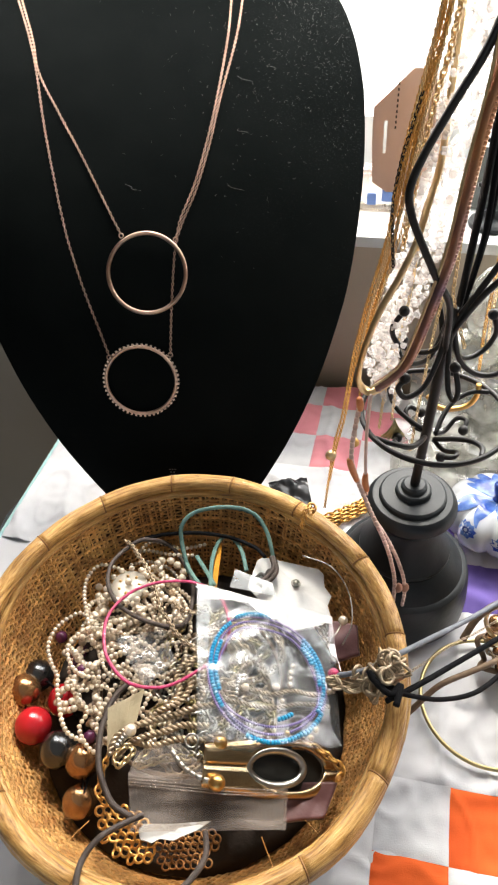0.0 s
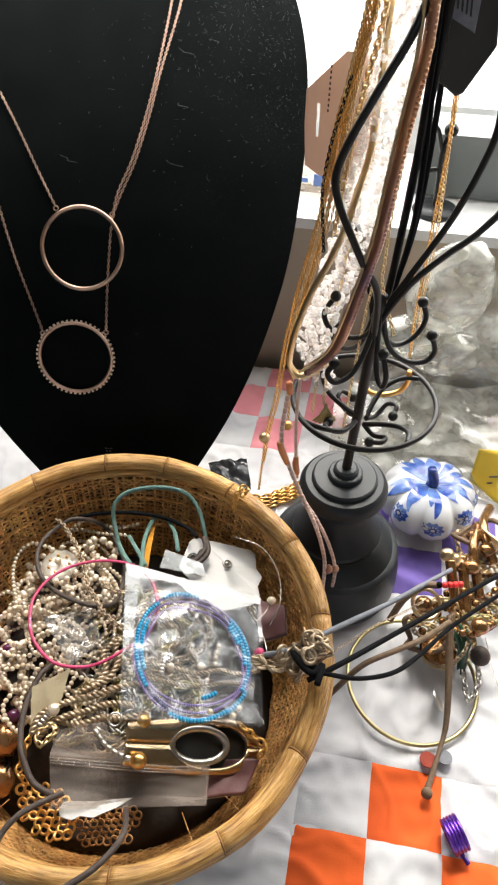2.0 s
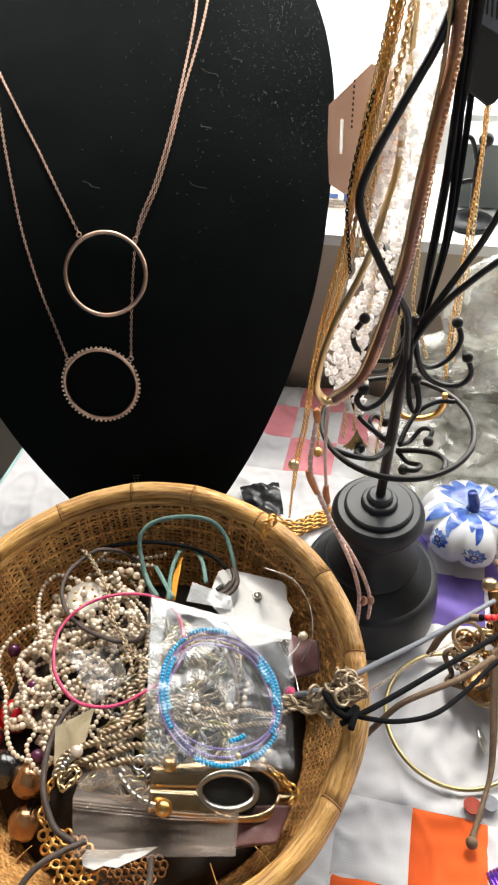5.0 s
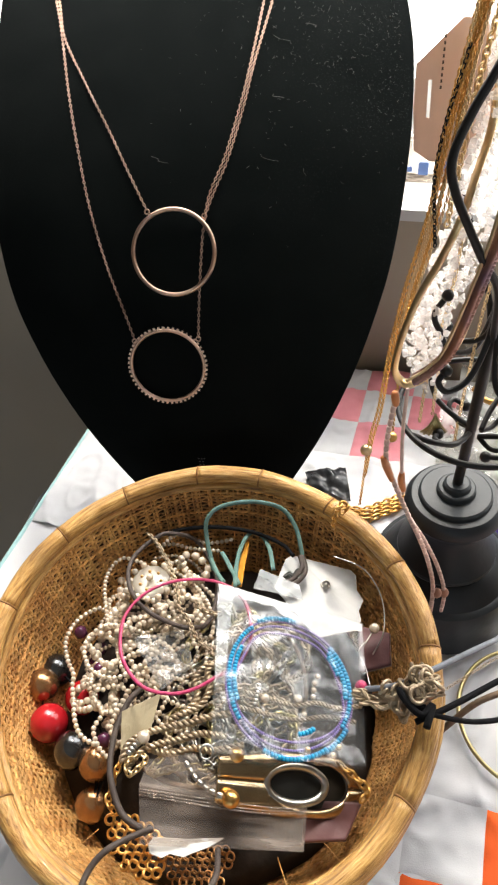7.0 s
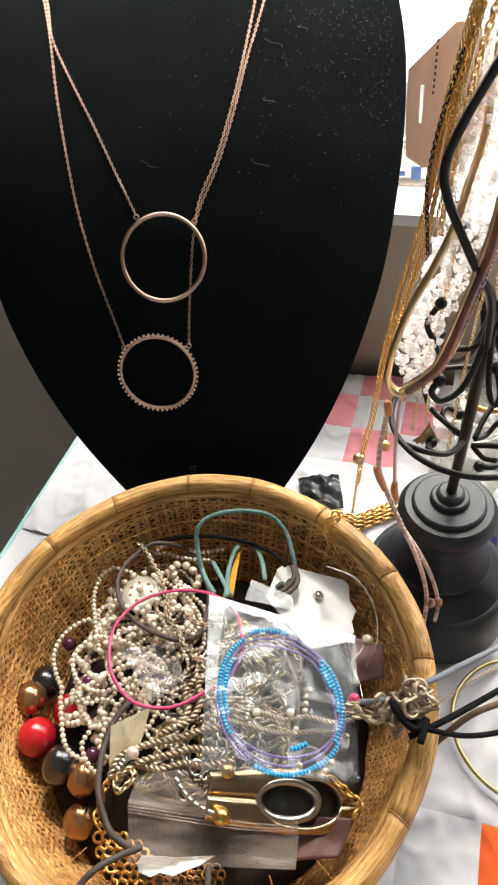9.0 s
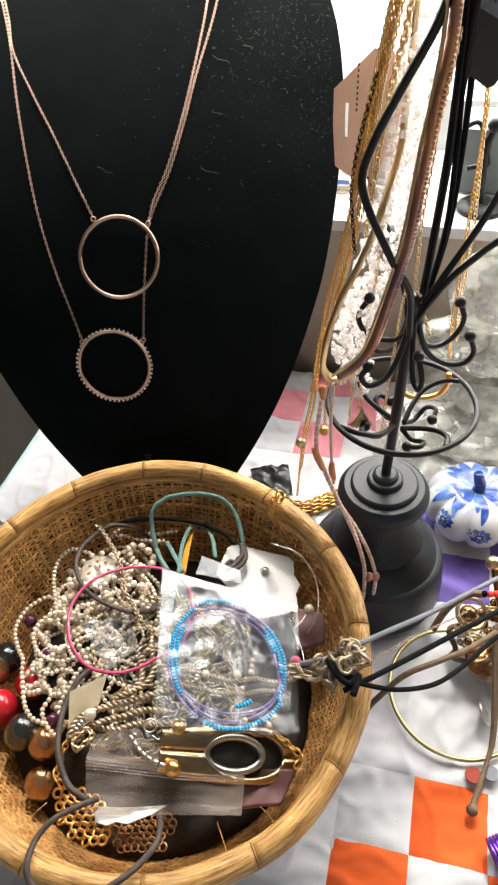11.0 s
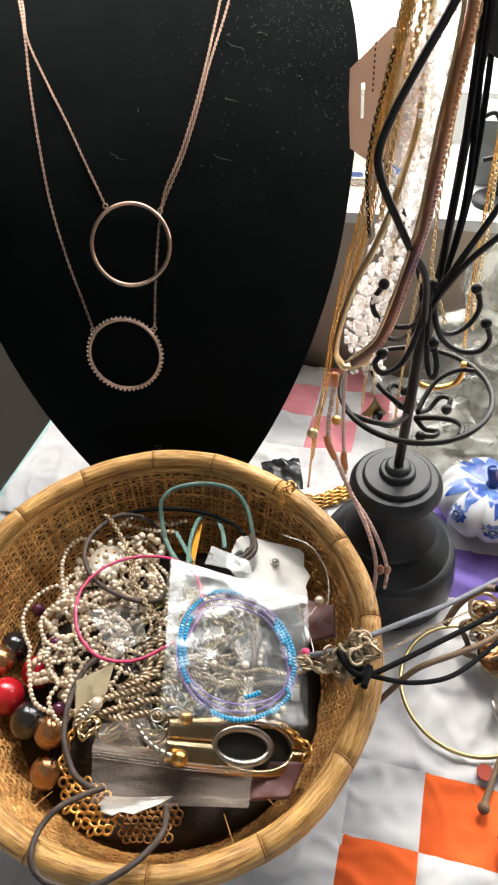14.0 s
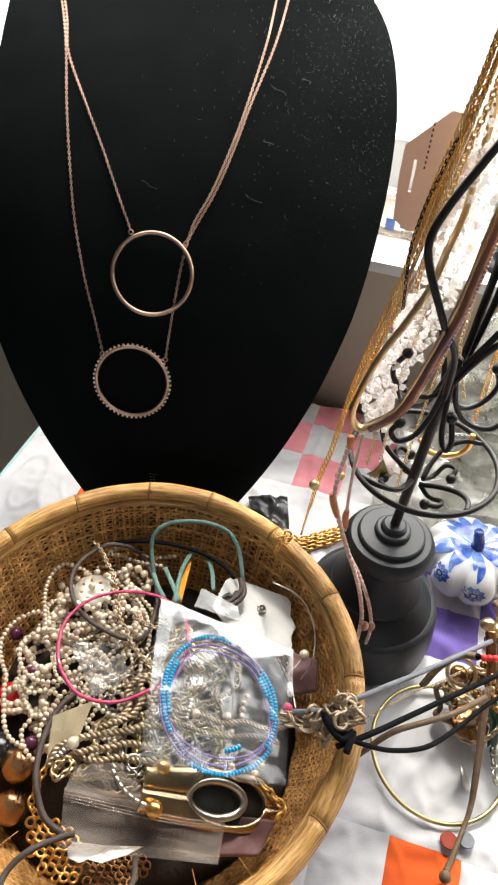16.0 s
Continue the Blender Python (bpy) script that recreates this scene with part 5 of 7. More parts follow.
# cream card
card = thing("cream_card", "folded cream paper card wedged in the basket", "card")
part("leaf", sheet([(-0.0800, 0.1494, 0.0700), (-0.0637, 0.1582, 0.0700), (-0.0688, 0.1413, 0.0600), (-0.0795, 0.1317, 0.0600)], 8, 8, 0.0008, 4.0, 0.0006), M_CREAM, card, smooth=False)

# teal suede cords with an orange strip
teal = thing("suede_necklace", "teal suede cord necklace looped along the basket wall", "necklace")
part("cord", tube([(-0.0475, 0.2273, 0.0660), (-0.0510, 0.2403, 0.0780), (-0.0499, 0.2460, 0.0860), (-0.0419, 0.2510, 0.0900), (-0.0257, 0.2536, 0.0900), (-0.0120, 0.2526, 0.0860), (-0.0048, 0.2461, 0.0800), (-0.0016, 0.2361, 0.0740), (-0.0006, 0.2298, 0.0680)], 0.0012, 8, flat=0.5), M_TEALCORD, teal)
part("cord", tube([(-0.0344, 0.2132, 0.0720), (-0.0345, 0.2285, 0.0720), (-0.0324, 0.2404, 0.0720), (-0.0284, 0.2471, 0.0720), (-0.0222, 0.2448, 0.0720), (-0.0178, 0.2357, 0.0720), (-0.0155, 0.2234, 0.0720)], 0.0012, 8, flat=0.5), M_TEALCORD, teal)
part("cord", tube([(-0.0494, 0.2334, 0.0700), (-0.0455, 0.2246, 0.0700), (-0.0407, 0.2171, 0.0700)], 0.0012, 8, flat=0.5), M_TEALCORD, teal)
part("cord", tube([(-0.0430, 0.2345, 0.0720), (-0.0387, 0.2267, 0.0720), (-0.0322, 0.2145, 0.0720)], 0.0012, 8, flat=0.5), M_TEALCORD, teal)
part("strip", sheet([(-0.0308, 0.2460, 0.0680), (-0.0294, 0.2441, 0.0680), (-0.0315, 0.2158, 0.0680), (-0.0367, 0.2158, 0.0680)], 6, 10, 0.0006, 6.0, 0.001), M_ORANGECORD, teal, "orange suede strip")
part("dark_cord", tube([(-0.0007, 0.2322, 0.0720), (0.0008, 0.2235, 0.0720), (-0.0022, 0.2175, 0.0720), (-0.0083, 0.2134, 0.0720)], 0.0013, 8), M_BROWNCORD, teal)
part("dark_cord", tube([(-0.0019, 0.2322, 0.0720), (-0.0009, 0.2252, 0.0720), (-0.0051, 0.2184, 0.0720), (-0.0106, 0.2147, 0.0720)], 0.0013, 8), M_BROWNCORD, teal)

# dark necklace cord along the back wall
tagged(part("cord_necklace", tube([(-0.0725, 0.2463, 0.0740), (-0.0590, 0.2490, 0.0740), (-0.0420, 0.2490, 0.0740), (-0.0250, 0.2452, 0.0740), (-0.0113, 0.2379, 0.0740), (-0.0053, 0.2308, 0.0740)], 0.0011, 8), M_BLACKCORD), "black cord lying along the basket wall", "cord")

# earring card
ec = thing("earring_card", "white earring card with a hanging slot and stud", "earring card")
part("card", plate([(-0.0151, 0.2173, 0.0660), (-0.0099, 0.2346, 0.0660), (-0.0069, 0.2368, 0.0660), (-0.0034, 0.2361, 0.0660), (0.0241, 0.2306, 0.0620), (0.0266, 0.2271, 0.0620), (0.0265, 0.2186, 0.0620), (0.0296, 0.2127, 0.0620), (0.0271, 0.2066, 0.0620), (0.0280, 0.2010, 0.0620), (0.0237, 0.1954, 0.0620), (0.0060, 0.1903, 0.0640)], (0.12, -0.2, 1), 0.0007, 0.0004), M_CARD, ec, smooth=False)
part("slot", tube([(-0.0103, 0.2223, 0.0672), (-0.0077, 0.2247, 0.0672), (-0.0054, 0.2233, 0.0672), (-0.0034, 0.2268, 0.0672), (-0.0014, 0.2261, 0.0672)], 0.0011, 6, flat=0.35), M_BLACKCARD, ec, "dark cut hanging slot")
part("stud", ball(0.0016, [(0.0109, 0.2185, 0.0660)][0], 10, 6), M_SILVER, ec, "silver stud")
part("stud_back", ring(0.0022, 0.0005, [(0.0109, 0.2199, 0.0645)][0], (0.12, -0.2, 1), 16, 6), M_SILVER, ec)

# packet with the turquoise bracelet
packet = thing("bead_packet", "clear plastic packet holding a turquoise bead bracelet", "packet")
PK = V3([(-0.0400, 0.2036, 0.0885), (0.0276, 0.1933, 0.0710), (0.0257, 0.1299, 0.0665), (-0.0354, 0.1263, 0.0865)])
PKN = (PK[1] - PK[0]).cross(PK[3] - PK[0]).normalized()
PKN = PKN if PKN.z > 0 else -PKN


def in_packet(u, v, lift=0.0):
    return PK[0].lerp(PK[1], u).lerp(PK[3].lerp(PK[2], u), v) + PKN * lift


part("front_film", sheet([p + PKN * 0.0024 for p in PK], 56, 56, 0.0017, 7.0, fine=48), M_PACKET, packet)
part("back_film", sheet([p - PKN * 0.0012 for p in PK], 30, 30, 0.0007, 9.0, fine=50), M_BACKFILM, packet, "cloudy back film")
# glare along the packet's top edge, put in as a ragged white strip
part("header_glare", sheet([in_packet(0, 0, 0.0012), in_packet(1, 0, 0.0012), in_packet(0.985, 0.13, 0.0010), in_packet(0.03, 0.12, 0.0010)], 40, 16, 0.0007, 5.0, 0.0, skip=lambda u, v: v > 0.40 + 0.5 * noise.noise((u * 9, 1.3, 0))), M_CARD, packet, "ragged white strip standing in for glare on the film")

# highlight down the packet's left side, put in as a milky strip
part("side_glare", sheet([in_packet(0.004, 0.05, 0.0014), in_packet(0.11, 0.05, 0.0014), in_packet(0.07, 0.52, 0.0012), in_packet(0.004, 0.62, 0.0012)], 8, 20, 0.0008, 6.0), M_SACHET, packet, "milky strip standing in for a highlight on the film")


def oval(u0, v0, ru, rv, a0, a1, lift=0.0, n=20, wob=0.0):
    return [in_packet(u0 + (ru + wob * math.sin(3 * a)) * math.cos(a), v0 + (rv + wob * math.cos(2 * a)) * math.sin(a), lift) for a in [a0 + (a1 - a0) * i / n for i in range(n + 1)]]


for off, a0, a1 in ((0.0, 2.5, 4.1), (0.0, -0.85, 0.55), (0.02, 0.95, 2.0), (-0.035, 2.75, 3.7), (-0.03, -0.8, 0.1), (0.02, 4.15, 4.85), (-0.12, 0.95, 1.45), (0.03, 0.5, 1.0), (-0.055, -0.75, -0.35)):
    part("turquoise_strand", seed_beads(oval(0.50, 0.56, 0.405 + off, 0.415 + off, a0, a1, 0.0012), 0.00115, 0.0016), M_BLUEBEAD, packet)
for off, w in ((0.015, 0.01), (-0.02, 0.012), (-0.05, 0.03)):
    part("violet_thread", seed_beads(oval(0.50, 0.56, 0.405 + off, 0.415 + off, 0, 2 * math.pi, 0.0006, 40, w), 0.00055, 0.0011), M_VIOLET, packet)
part("navy_strand", seed_beads(oval(0.51, 0.57, 0.40, 0.41, 1.7, 2.9, 0.0008), 0.0009, 0.0014), M_NAVY, packet)
for u, v in ((0.79, 0.985), (0.83, 0.93), (0.62, 0.97)):
    part("end_bead", ball(0.0014, in_packet(u, v - 0.04, 0.0008), 8, 6), M_PALEGOLD, packet)

for k, (u, v) in enumerate(((0.34, 0.66), (0.56, 0.63), (0.66, 0.60), (0.665, 0.555), (0.67, 0.51), (0.60, 0.72), (0.69, 0.46))):
    part("small_pearl", ball(0.0019 if k < 2 else 0.0012, in_packet(u, v, 0.0004), 10, 8), M_PEARL, packet)
part("silver_bar", seed_beads([in_packet(0.30, 0.58, 0.0006), in_packet(0.285, 0.66, 0.0006), in_packet(0.27, 0.74, 0.0006)], 0.0010, 0.0017), M_SILVER, packet)

# little sachet behind the packet
sachet = thing("small_sachet", "small clear plastic sachet beside the earring card", "packet")
part("film", sheet([(-0.0206, 0.2145, 0.0860), (-0.0018, 0.2096, 0.0800), (0.0002, 0.2014, 0.0800), (-0.0232, 0.2032, 0.0860)], 14, 10, 0.0006, 11.0, fine=70), M_SACHET, sachet)

# gold and silver oval buckle bracelet
buckle = thing("oval_buckle", "polished gold buckle with a silver oval and a darkened hole", "bracelet")
BK = V3([(-0.0345, 0.1222, 0.0720), (0.0250, 0.1283, 0.0460), (-0.0036, 0.1327, 0.0620), (-0.0058, 0.1167, 0.0560)])
bx = (BK[1] - BK[0]).normalized()
by = (BK[2] - BK[3])
by = (by - bx * by.dot(bx)).normalized()
bz = bx.cross(by)
bl, bw = (BK[1] - BK[0]).length, 0.0125


def on_buckle(x, y, z=0.0):
    return BK[0] + bx * (x * bl) + by * (y * bw) + bz * z


def buckle_half(x):
    return 0.72 + 0.28 * min(1, x * 2.2) if x < 0.72 else math.sqrt(max(0, 1 - ((x - 0.72) / 0.28) ** 2))


def hole_half(x):
    return 0.72 * math.sqrt(max(0, 1 - ((x - 0.62) / 0.27) ** 2)) if abs(x - 0.62) < 0.27 else 0.0


verts, faces, cols = [], [], 64
for side in (1, -1):
    for i in range(cols + 1):
        x = i / cols
        o, h = buckle_half(x), hole_half(x)
        for t in (0, 0.25, 0.5, 0.75, 1):
            y = h + (o - h) * t
            verts.append(on_buckle(x, side * y, 0.0016 * math.sin(math.pi * min(1, max(0.08, 0.25 + t * 0.75))) + 0.001))
rowlen = 5
for s in (0, 1):
    b0 = s * (cols + 1) * rowlen
    for i in range(cols):
        for t in range(4):
            k = b0 + i * rowlen + t
            q = (k, k + rowlen, k + rowlen + 1, k + 1)
            faces.append(q if s == 0 else q[::-1])
M_BUCKLE = material("worn_antique_gold", (0.58, 0.44, 0.27), 0.24, 1.0, colour2=(0.44, 0.32, 0.19), scale=70, bump=0.05, bump_scale=500)
gold_body = part("gold_frame", (verts, faces), M_BUCKLE, buckle)
solid = gold_body.modifiers.new("thickness", "SOLIDIFY")
solid.thickness = 0.0016
ringpts = [on_buckle(0.53 + 0.20 * math.cos(a), 0.56 * math.sin(a), 0.0016) for a in [2 * math.pi * i / 40 for i in range(40)]]
part("silver_oval", tube(ringpts, 0.0017, 8, closed=True, raw=True, flat=0.6), M_SILVER, buckle, "polished silver oval ring")
# black plate put into the frame's hole to stand for its shade
hole_fill = [on_buckle(0.62 + 0.28 * math.cos(a), 0.74 * math.sin(a), -0.0012) for a in [2 * math.pi * i / 32 for i in range(32)]]
part("black_hole_fill", plate(hole_fill, bz, 0.0008), M_BLACKCARD, buckle, "black inlay")
for p in [(-0.0278, 0.1143, 0.0720), (-0.0271, 0.1312, 0.0720)]:
    part("gold_bead", ball(0.0036, p, 16, 10), M_GOLD, buckle, "round gold bead")
part("tube_links", seed_beads([(-0.0484, 0.1287, 0.0710), (-0.0436, 0.1226, 0.0710), (-0.0384, 0.1185, 0.0710), (-0.0328, 0.1161, 0.0710), (-0.0295, 0.1150, 0.0710)], 0.0011, 0.0032), M_SILVER, buckle)
part("clasp_ring", ring(0.0028, 0.0005, [(-0.0393, 0.1316, 0.0740)][0], (0.1, -0.3, 1), 18, 6), M_SILVER, buckle)

# frosted bag with a torn card
zipbag = thing("zip_bag", "frosted plastic zip bag with a torn white card", "plastic bag")
ZB = V3([(-0.0667, 0.1201, 0.0700), (-0.0181, 0.1168, 0.0640), (0.0023, 0.1186, 0.0560), (0.0007, 0.1020, 0.0520), (-0.0313, 0.0980, 0.0590), (-0.0640, 0.0985, 0.0640)])
part("film", sheet([ZB[0], ZB[2], ZB[3], ZB[5]], 30, 16, 0.0016, 15.0, fine=55), M_FROST, zipbag)
part("film", sheet([(-0.0641, 0.1285, 0.0720), (-0.0446, 0.1315, 0.0720), (-0.0257, 0.1148, 0.0680), (-0.0664, 0.1186, 0.0700)], 16, 12, 0.003, 17.0, fine=80), M_FROST, zipbag)
part("card", plate([(-0.0602, 0.0964, 0.0610), (-0.0613, 0.0998, 0.0610), (-0.0594, 0.1025, 0.0610), (-0.0460, 0.1023, 0.0610), (-0.0309, 0.1042, 0.0580), (-0.0364, 0.1004, 0.0590), (-0.0419, 0.0976, 0.0610), (-0.0462, 0.0957, 0.0610), (-0.0520, 0.0966, 0.0610), (-0.0552, 0.0950, 0.0610)], (0.05, -0.15, 1), 0.0006), M_CARD, zipbag, "torn white card", smooth=False)
for k in range(3):
    v = 0.12 + 0.05 * k
    part("crease", tube([ZB[0].lerp(ZB[5], v) + Vector((0, 0, 0.0008)), ZB[1].lerp(ZB[4], v + 0.02 * math.sin(k)) + Vector((0, 0, 0.0014)), ZB[2].lerp(ZB[3], v) + Vector((0, 0, 0.0008))], 0.00028, 4), M_FROST, zipbag)

# gold ring mesh
mesh_neck = thing("ring_mesh_necklace", "gold necklace of interlinked small rings", "necklace")
me = mesh_of("link", *ring(0.0018, 0.0006, seg=16, sub=6), M_GOLD)
o, ex, ey = V3([(-0.0796, 0.1088, 0.0580), (-0.0741, 0.1090, 0.0580), (-0.0779, 0.1042, 0.0580)])
ex, ey = (ex - o) * 0.70, (ey - o) * 0.74
rngm = random.Random(5)
for j in range(8):
    for i in range(6):
        p = o + ex * (i * 0.92 + 0.46 * (j % 2)) + ey * (j * 0.80) + Vector((0, 0, rngm.uniform(-0.0006, 0.0006)))
        if (i, j) in ((5, 0), (5, 1), (4, 0), (0, 7), (0, 6), (5, 7), (1, 7), (0, 5)):
            continue
        piece("link", me, mesh_neck, m=Matrix.Translation(p) @ Euler((rngm.uniform(-0.6, 0.6), rngm.uniform(-0.6, 0.6), 0)).to_matrix().to_4x4())
fil = thing("filigree_necklace", "dull copper necklace of fine interlinked rings", "necklace")
o, ex, ey = V3([(-0.0550, 0.1007, 0.0500), (-0.0517, 0.1008, 0.0500), (-0.0542, 0.0980, 0.0500)])
ex, ey = ex - o, ey - o
me2 = mesh_of("fine_link", *ring(0.0017, 0.00042, seg=14, sub=6), M_COPPER)
for j in range(6):
    for i in range(9):
        if (j > 2 and i > 6) or (j == 0 and i < 2):
            continue
        piece("fine_link", me2, fil, m=Matrix.Translation(o + ex * (i * 0.9 + 0.45 * (j % 2)) + ey * (j * 0.82) + Vector((0, 0, rngm.uniform(-0.001, 0.001)))) @ Euler((rngm.uniform(-0.4, 0.4), rngm.uniform(-0.4, 0.4), 0)).to_matrix().to_4x4())
part("gold_chain", chain([(-0.0779, 0.1310, 0.0640), (-0.0797, 0.1217, 0.0640), (-0.0800, 0.1139, 0.0640), (-0.0760, 0.1097, 0.0640)], 0.0028, 0.0006, wide=0.8), M_GOLD, fil)
part("gold_chain", chain([(-0.0015, 0.1366, 0.0560), (0.0058, 0.1357, 0.0560), (0.0143, 0.1355, 0.0560), (0.0202, 0.1316, 0.0560), (0.0269, 0.1251, 0.0560), (0.0244, 0.1206, 0.0560)], 0.0030, 0.0007, wide=0.8), M_GOLD, fil)
part("gold_cluster", chain([(-0.0732, 0.1252, 0.0720), (-0.0715, 0.1289, 0.0720), (-0.0679, 0.1307, 0.0720), (-0.0651, 0.1285, 0.0720), (-0.0674, 0.1250, 0.0720), (-0.0707, 0.1222, 0.0720)], 0.0022, 0.0006, closed=True, wide=0.8), M_PALEGOLD, fil)

# pearl and rhinestone drop
drop_ear = thing("pearl_earring", "silver earring with a small round pearl", "earring")
part("pearl", ball(0.0028, [(-0.0672, 0.1368, 0.0740)][0], 14, 10), M_PEARL, drop_ear)
part("bar", seed_beads([(-0.0689, 0.1357, 0.0730), (-0.0707, 0.1333, 0.0730), (-0.0731, 0.1294, 0.0730)], 0.0016, 0.0018), M_SILVER, drop_ear)
pin = thing("pearl_pin", "thin wire pin with a grey pearl", "pin")
part("pearl", ball(0.0025, [(0.0334, 0.1925, 0.0700)][0], 14, 10), M_PEARL, pin)
part("wire", tube([(0.0336, 0.1936, 0.0680), (0.0298, 0.1871, 0.0680), (0.0256, 0.1813, 0.0680), (0.0287, 0.1740, 0.0660), (0.0300, 0.1660, 0.0660)], 0.0003, 5), M_SILVER, pin)
tagged(part("wire_choker", tube([(0.0148, 0.2280, 0.0780), (0.0286, 0.2227, 0.0760), (0.0358, 0.2126, 0.0740), (0.0384, 0.2013, 0.0720), (0.0371, 0.1890, 0.0700), (0.0321, 0.1811, 0.0660)], 0.00035, 6), M_SILVER), "thin silver wire choker inside the basket wall", "necklace")

# brown cords and the loop over the front rim
lc = thing("leather_necklace", "dark brown leather cord across the pile", "necklace")
part("cord", tube([(-0.0715, 0.1632, 0.0680), (-0.0781, 0.1556, 0.0680), (-0.0817, 0.1426, 0.0680), (-0.0816, 0.1305, 0.0680), (-0.0792, 0.1203, 0.0680), (-0.0730, 0.1092, 0.0660), (-0.0637, 0.1034, 0.0660)], 0.0014, 8), M_BROWNCORD, lc)
tagged(part("cord_loop_necklace", tube([(-0.0585, 0.1035, 0.0680), (-0.0657, 0.0999, 0.0700), (-0.0738, 0.0937, 0.0740), (-0.0795, 0.0863, 0.0740), (-0.0803, 0.0769, 0.0760), (-0.0777, 0.0709, 0.0740), (-0.0701, 0.0673, 0.0720), (-0.0581, 0.0663, 0.0720), (-0.0452, 0.0721, 0.0720), (-0.0365, 0.0799, 0.0700), (-0.0320, 0.0887, 0.0660), (-0.0330, 0.0990, 0.0600)], 0.0013, 8), M_BROWNCORD), "grey brown cord looped over the basket rim", "cord")

# mauve pouches
for corners in ([(0.0269, 0.2002, 0.0580), (0.0417, 0.1947, 0.0600), (0.0414, 0.1808, 0.0560), (0.0272, 0.1782, 0.0520)], [(0.0008, 0.1228, 0.0460), (0.0248, 0.1226, 0.0460), (0.0177, 0.1088, 0.0440), (-0.0003, 0.1070, 0.0440)]):
    tagged(part("satin_pouch", sheet(corners, 14, 14, 0.003, 21.0, 0.004, fine=50), M_MAUVE), "mauve satin pouch tucked inside the basket", "pouch")

# knotted rope bunch at the rim
knot = thing("knotted_necklace", "knotted bunch of beige rope chain over the basket rim", "necklace")
rk = random.Random(8)
KN = V3([(0.0257, 0.1579, 0.0720), (0.0374, 0.1562, 0.0780), (0.0483, 0.1545, 0.0860), (0.0551, 0.1561, 0.0880), (0.0502, 0.1619, 0.0860), (0.0426, 0.1490, 0.0780)])
for k in range(16):
    pts = [KN[i] + Vector((rk.uniform(-0.0045, 0.0045), rk.uniform(-0.005, 0.005), rk.uniform(-0.003, 0.003))) for i in ((0, 1, 2, 3) if k < 9 else (4, 2, 5, 1))]
    rope(pts, 0.0010, M_ROPE, knot, "strand", 600)
for p, q in ((1, 2), (2, 3), (2, 4), (1, 5)):
    for k in range(7):
        c = KN[p].lerp(KN[q], 0.05 + 0.14 * k) + Vector((rk.uniform(-0.003, 0.003), rk.uniform(-0.004, 0.004), rk.uniform(0.001, 0.0045)))
        part("knot_loop", ring(rk.uniform(0.0022, 0.0034), 0.0008, c, (rk.uniform(-1, 1), rk.uniform(-1, 1), 0.7), 18, 6), M_ROPE, knot)
part("small_pink_bead", ball(0.0028, [(0.0260, 0.1637, 0.0700)][0], 10, 8), M_PINKWIRE, knot)

# cords from the basket to the pile beside it
cords = thing("cord_necklaces", "black, grey and tan necklace cords running over the basket rim", "necklace")
part("black_tie", tube([(0.0413, 0.1584, 0.0860), (0.0417, 0.1526, 0.0860), (0.0465, 0.1480, 0.0860), (0.0509, 0.1474, 0.0860)], 0.0016, 8), M_BLACKCORD, cords)
part("black_tie", tube([(0.0405, 0.1546, 0.0880), (0.0438, 0.1478, 0.0880), (0.0489, 0.1438, 0.0880), (0.0532, 0.1477, 0.0880), (0.0499, 0.1386, 0.0880)], 0.0015, 8), M_BLACKCORD, cords)
part("black_cord", tube([(0.0462, 0.1417, 0.0860), (0.0609, 0.1486, 0.0860), (0.0790, 0.1606, 0.0800), (0.1055, 0.1781, 0.0720), (0.1349, 0.1972, 0.0640), (0.1637, 0.2161, 0.0560)], 0.00135, 8), M_BLACKCORD, cords)
part("black_cord", tube([(0.0475, 0.1470, 0.0860), (0.0566, 0.1441, 0.0860), (0.0722, 0.1468, 0.0760), (0.0904, 0.1536, 0.0680), (0.1078, 0.1666, 0.0620), (0.1267, 0.1826, 0.0580), (0.1628, 0.2073, 0.0500)], 0.00115, 8), M_BLACKCORD, cords)
part("grey_cord", tube([(0.0279, 0.1606, 0.0740), (0.0395, 0.1577, 0.0840), (0.0554, 0.1641, 0.0860), (0.0739, 0.1787, 0.0740), (0.0911, 0.1925, 0.0620), (0.1056, 0.2037, 0.0540), (0.1396, 0.2258, 0.0460)], 0.0013, 8), M_GREYCORD, cords)
part("tan_cord", tube([(0.0614, 0.1622, 0.0200), (0.0679, 0.1633, 0.0340), (0.0804, 0.1689, 0.0460), (0.0982, 0.1753, 0.0480), (0.1141, 0.1826, 0.0460), (0.1321, 0.1946, 0.0420)], 0.0015, 8), M_TANCORD, cords)
part("brown_cord", tube([(0.1024, 0.2037, 0.0300), (0.1095, 0.2093, 0.0420), (0.1205, 0.2140, 0.0480), (0.1288, 0.2128, 0.0500)], 0.0020, 8), M_TANCORD, cords)
part("fine_chain", chain([(0.0475, 0.1500, 0.0875), (0.0560, 0.1540, 0.0850), (0.0700, 0.1660, 0.0760), (0.0860, 0.1790, 0.0680), (0.1010, 0.1900, 0.0590), (0.1180, 0.2030, 0.0500)], 0.0019, 0.00020, wide=0.6), M_ROPE, cords, "fine tarnished chain")
part("red_bead_row", seed_beads([(0.1296, 0.2115, 0.0520), (0.1366, 0.2117, 0.0520), (0.1439, 0.2119, 0.0520)], 0.0018, 0.0030), M_REDPLASTIC, cords, "red barrel beads")
part("black_bead", ball(0.0019, [(0.1285, 0.2125, 0.0510)][0], 8, 6), M_BLACKCORD, cords)

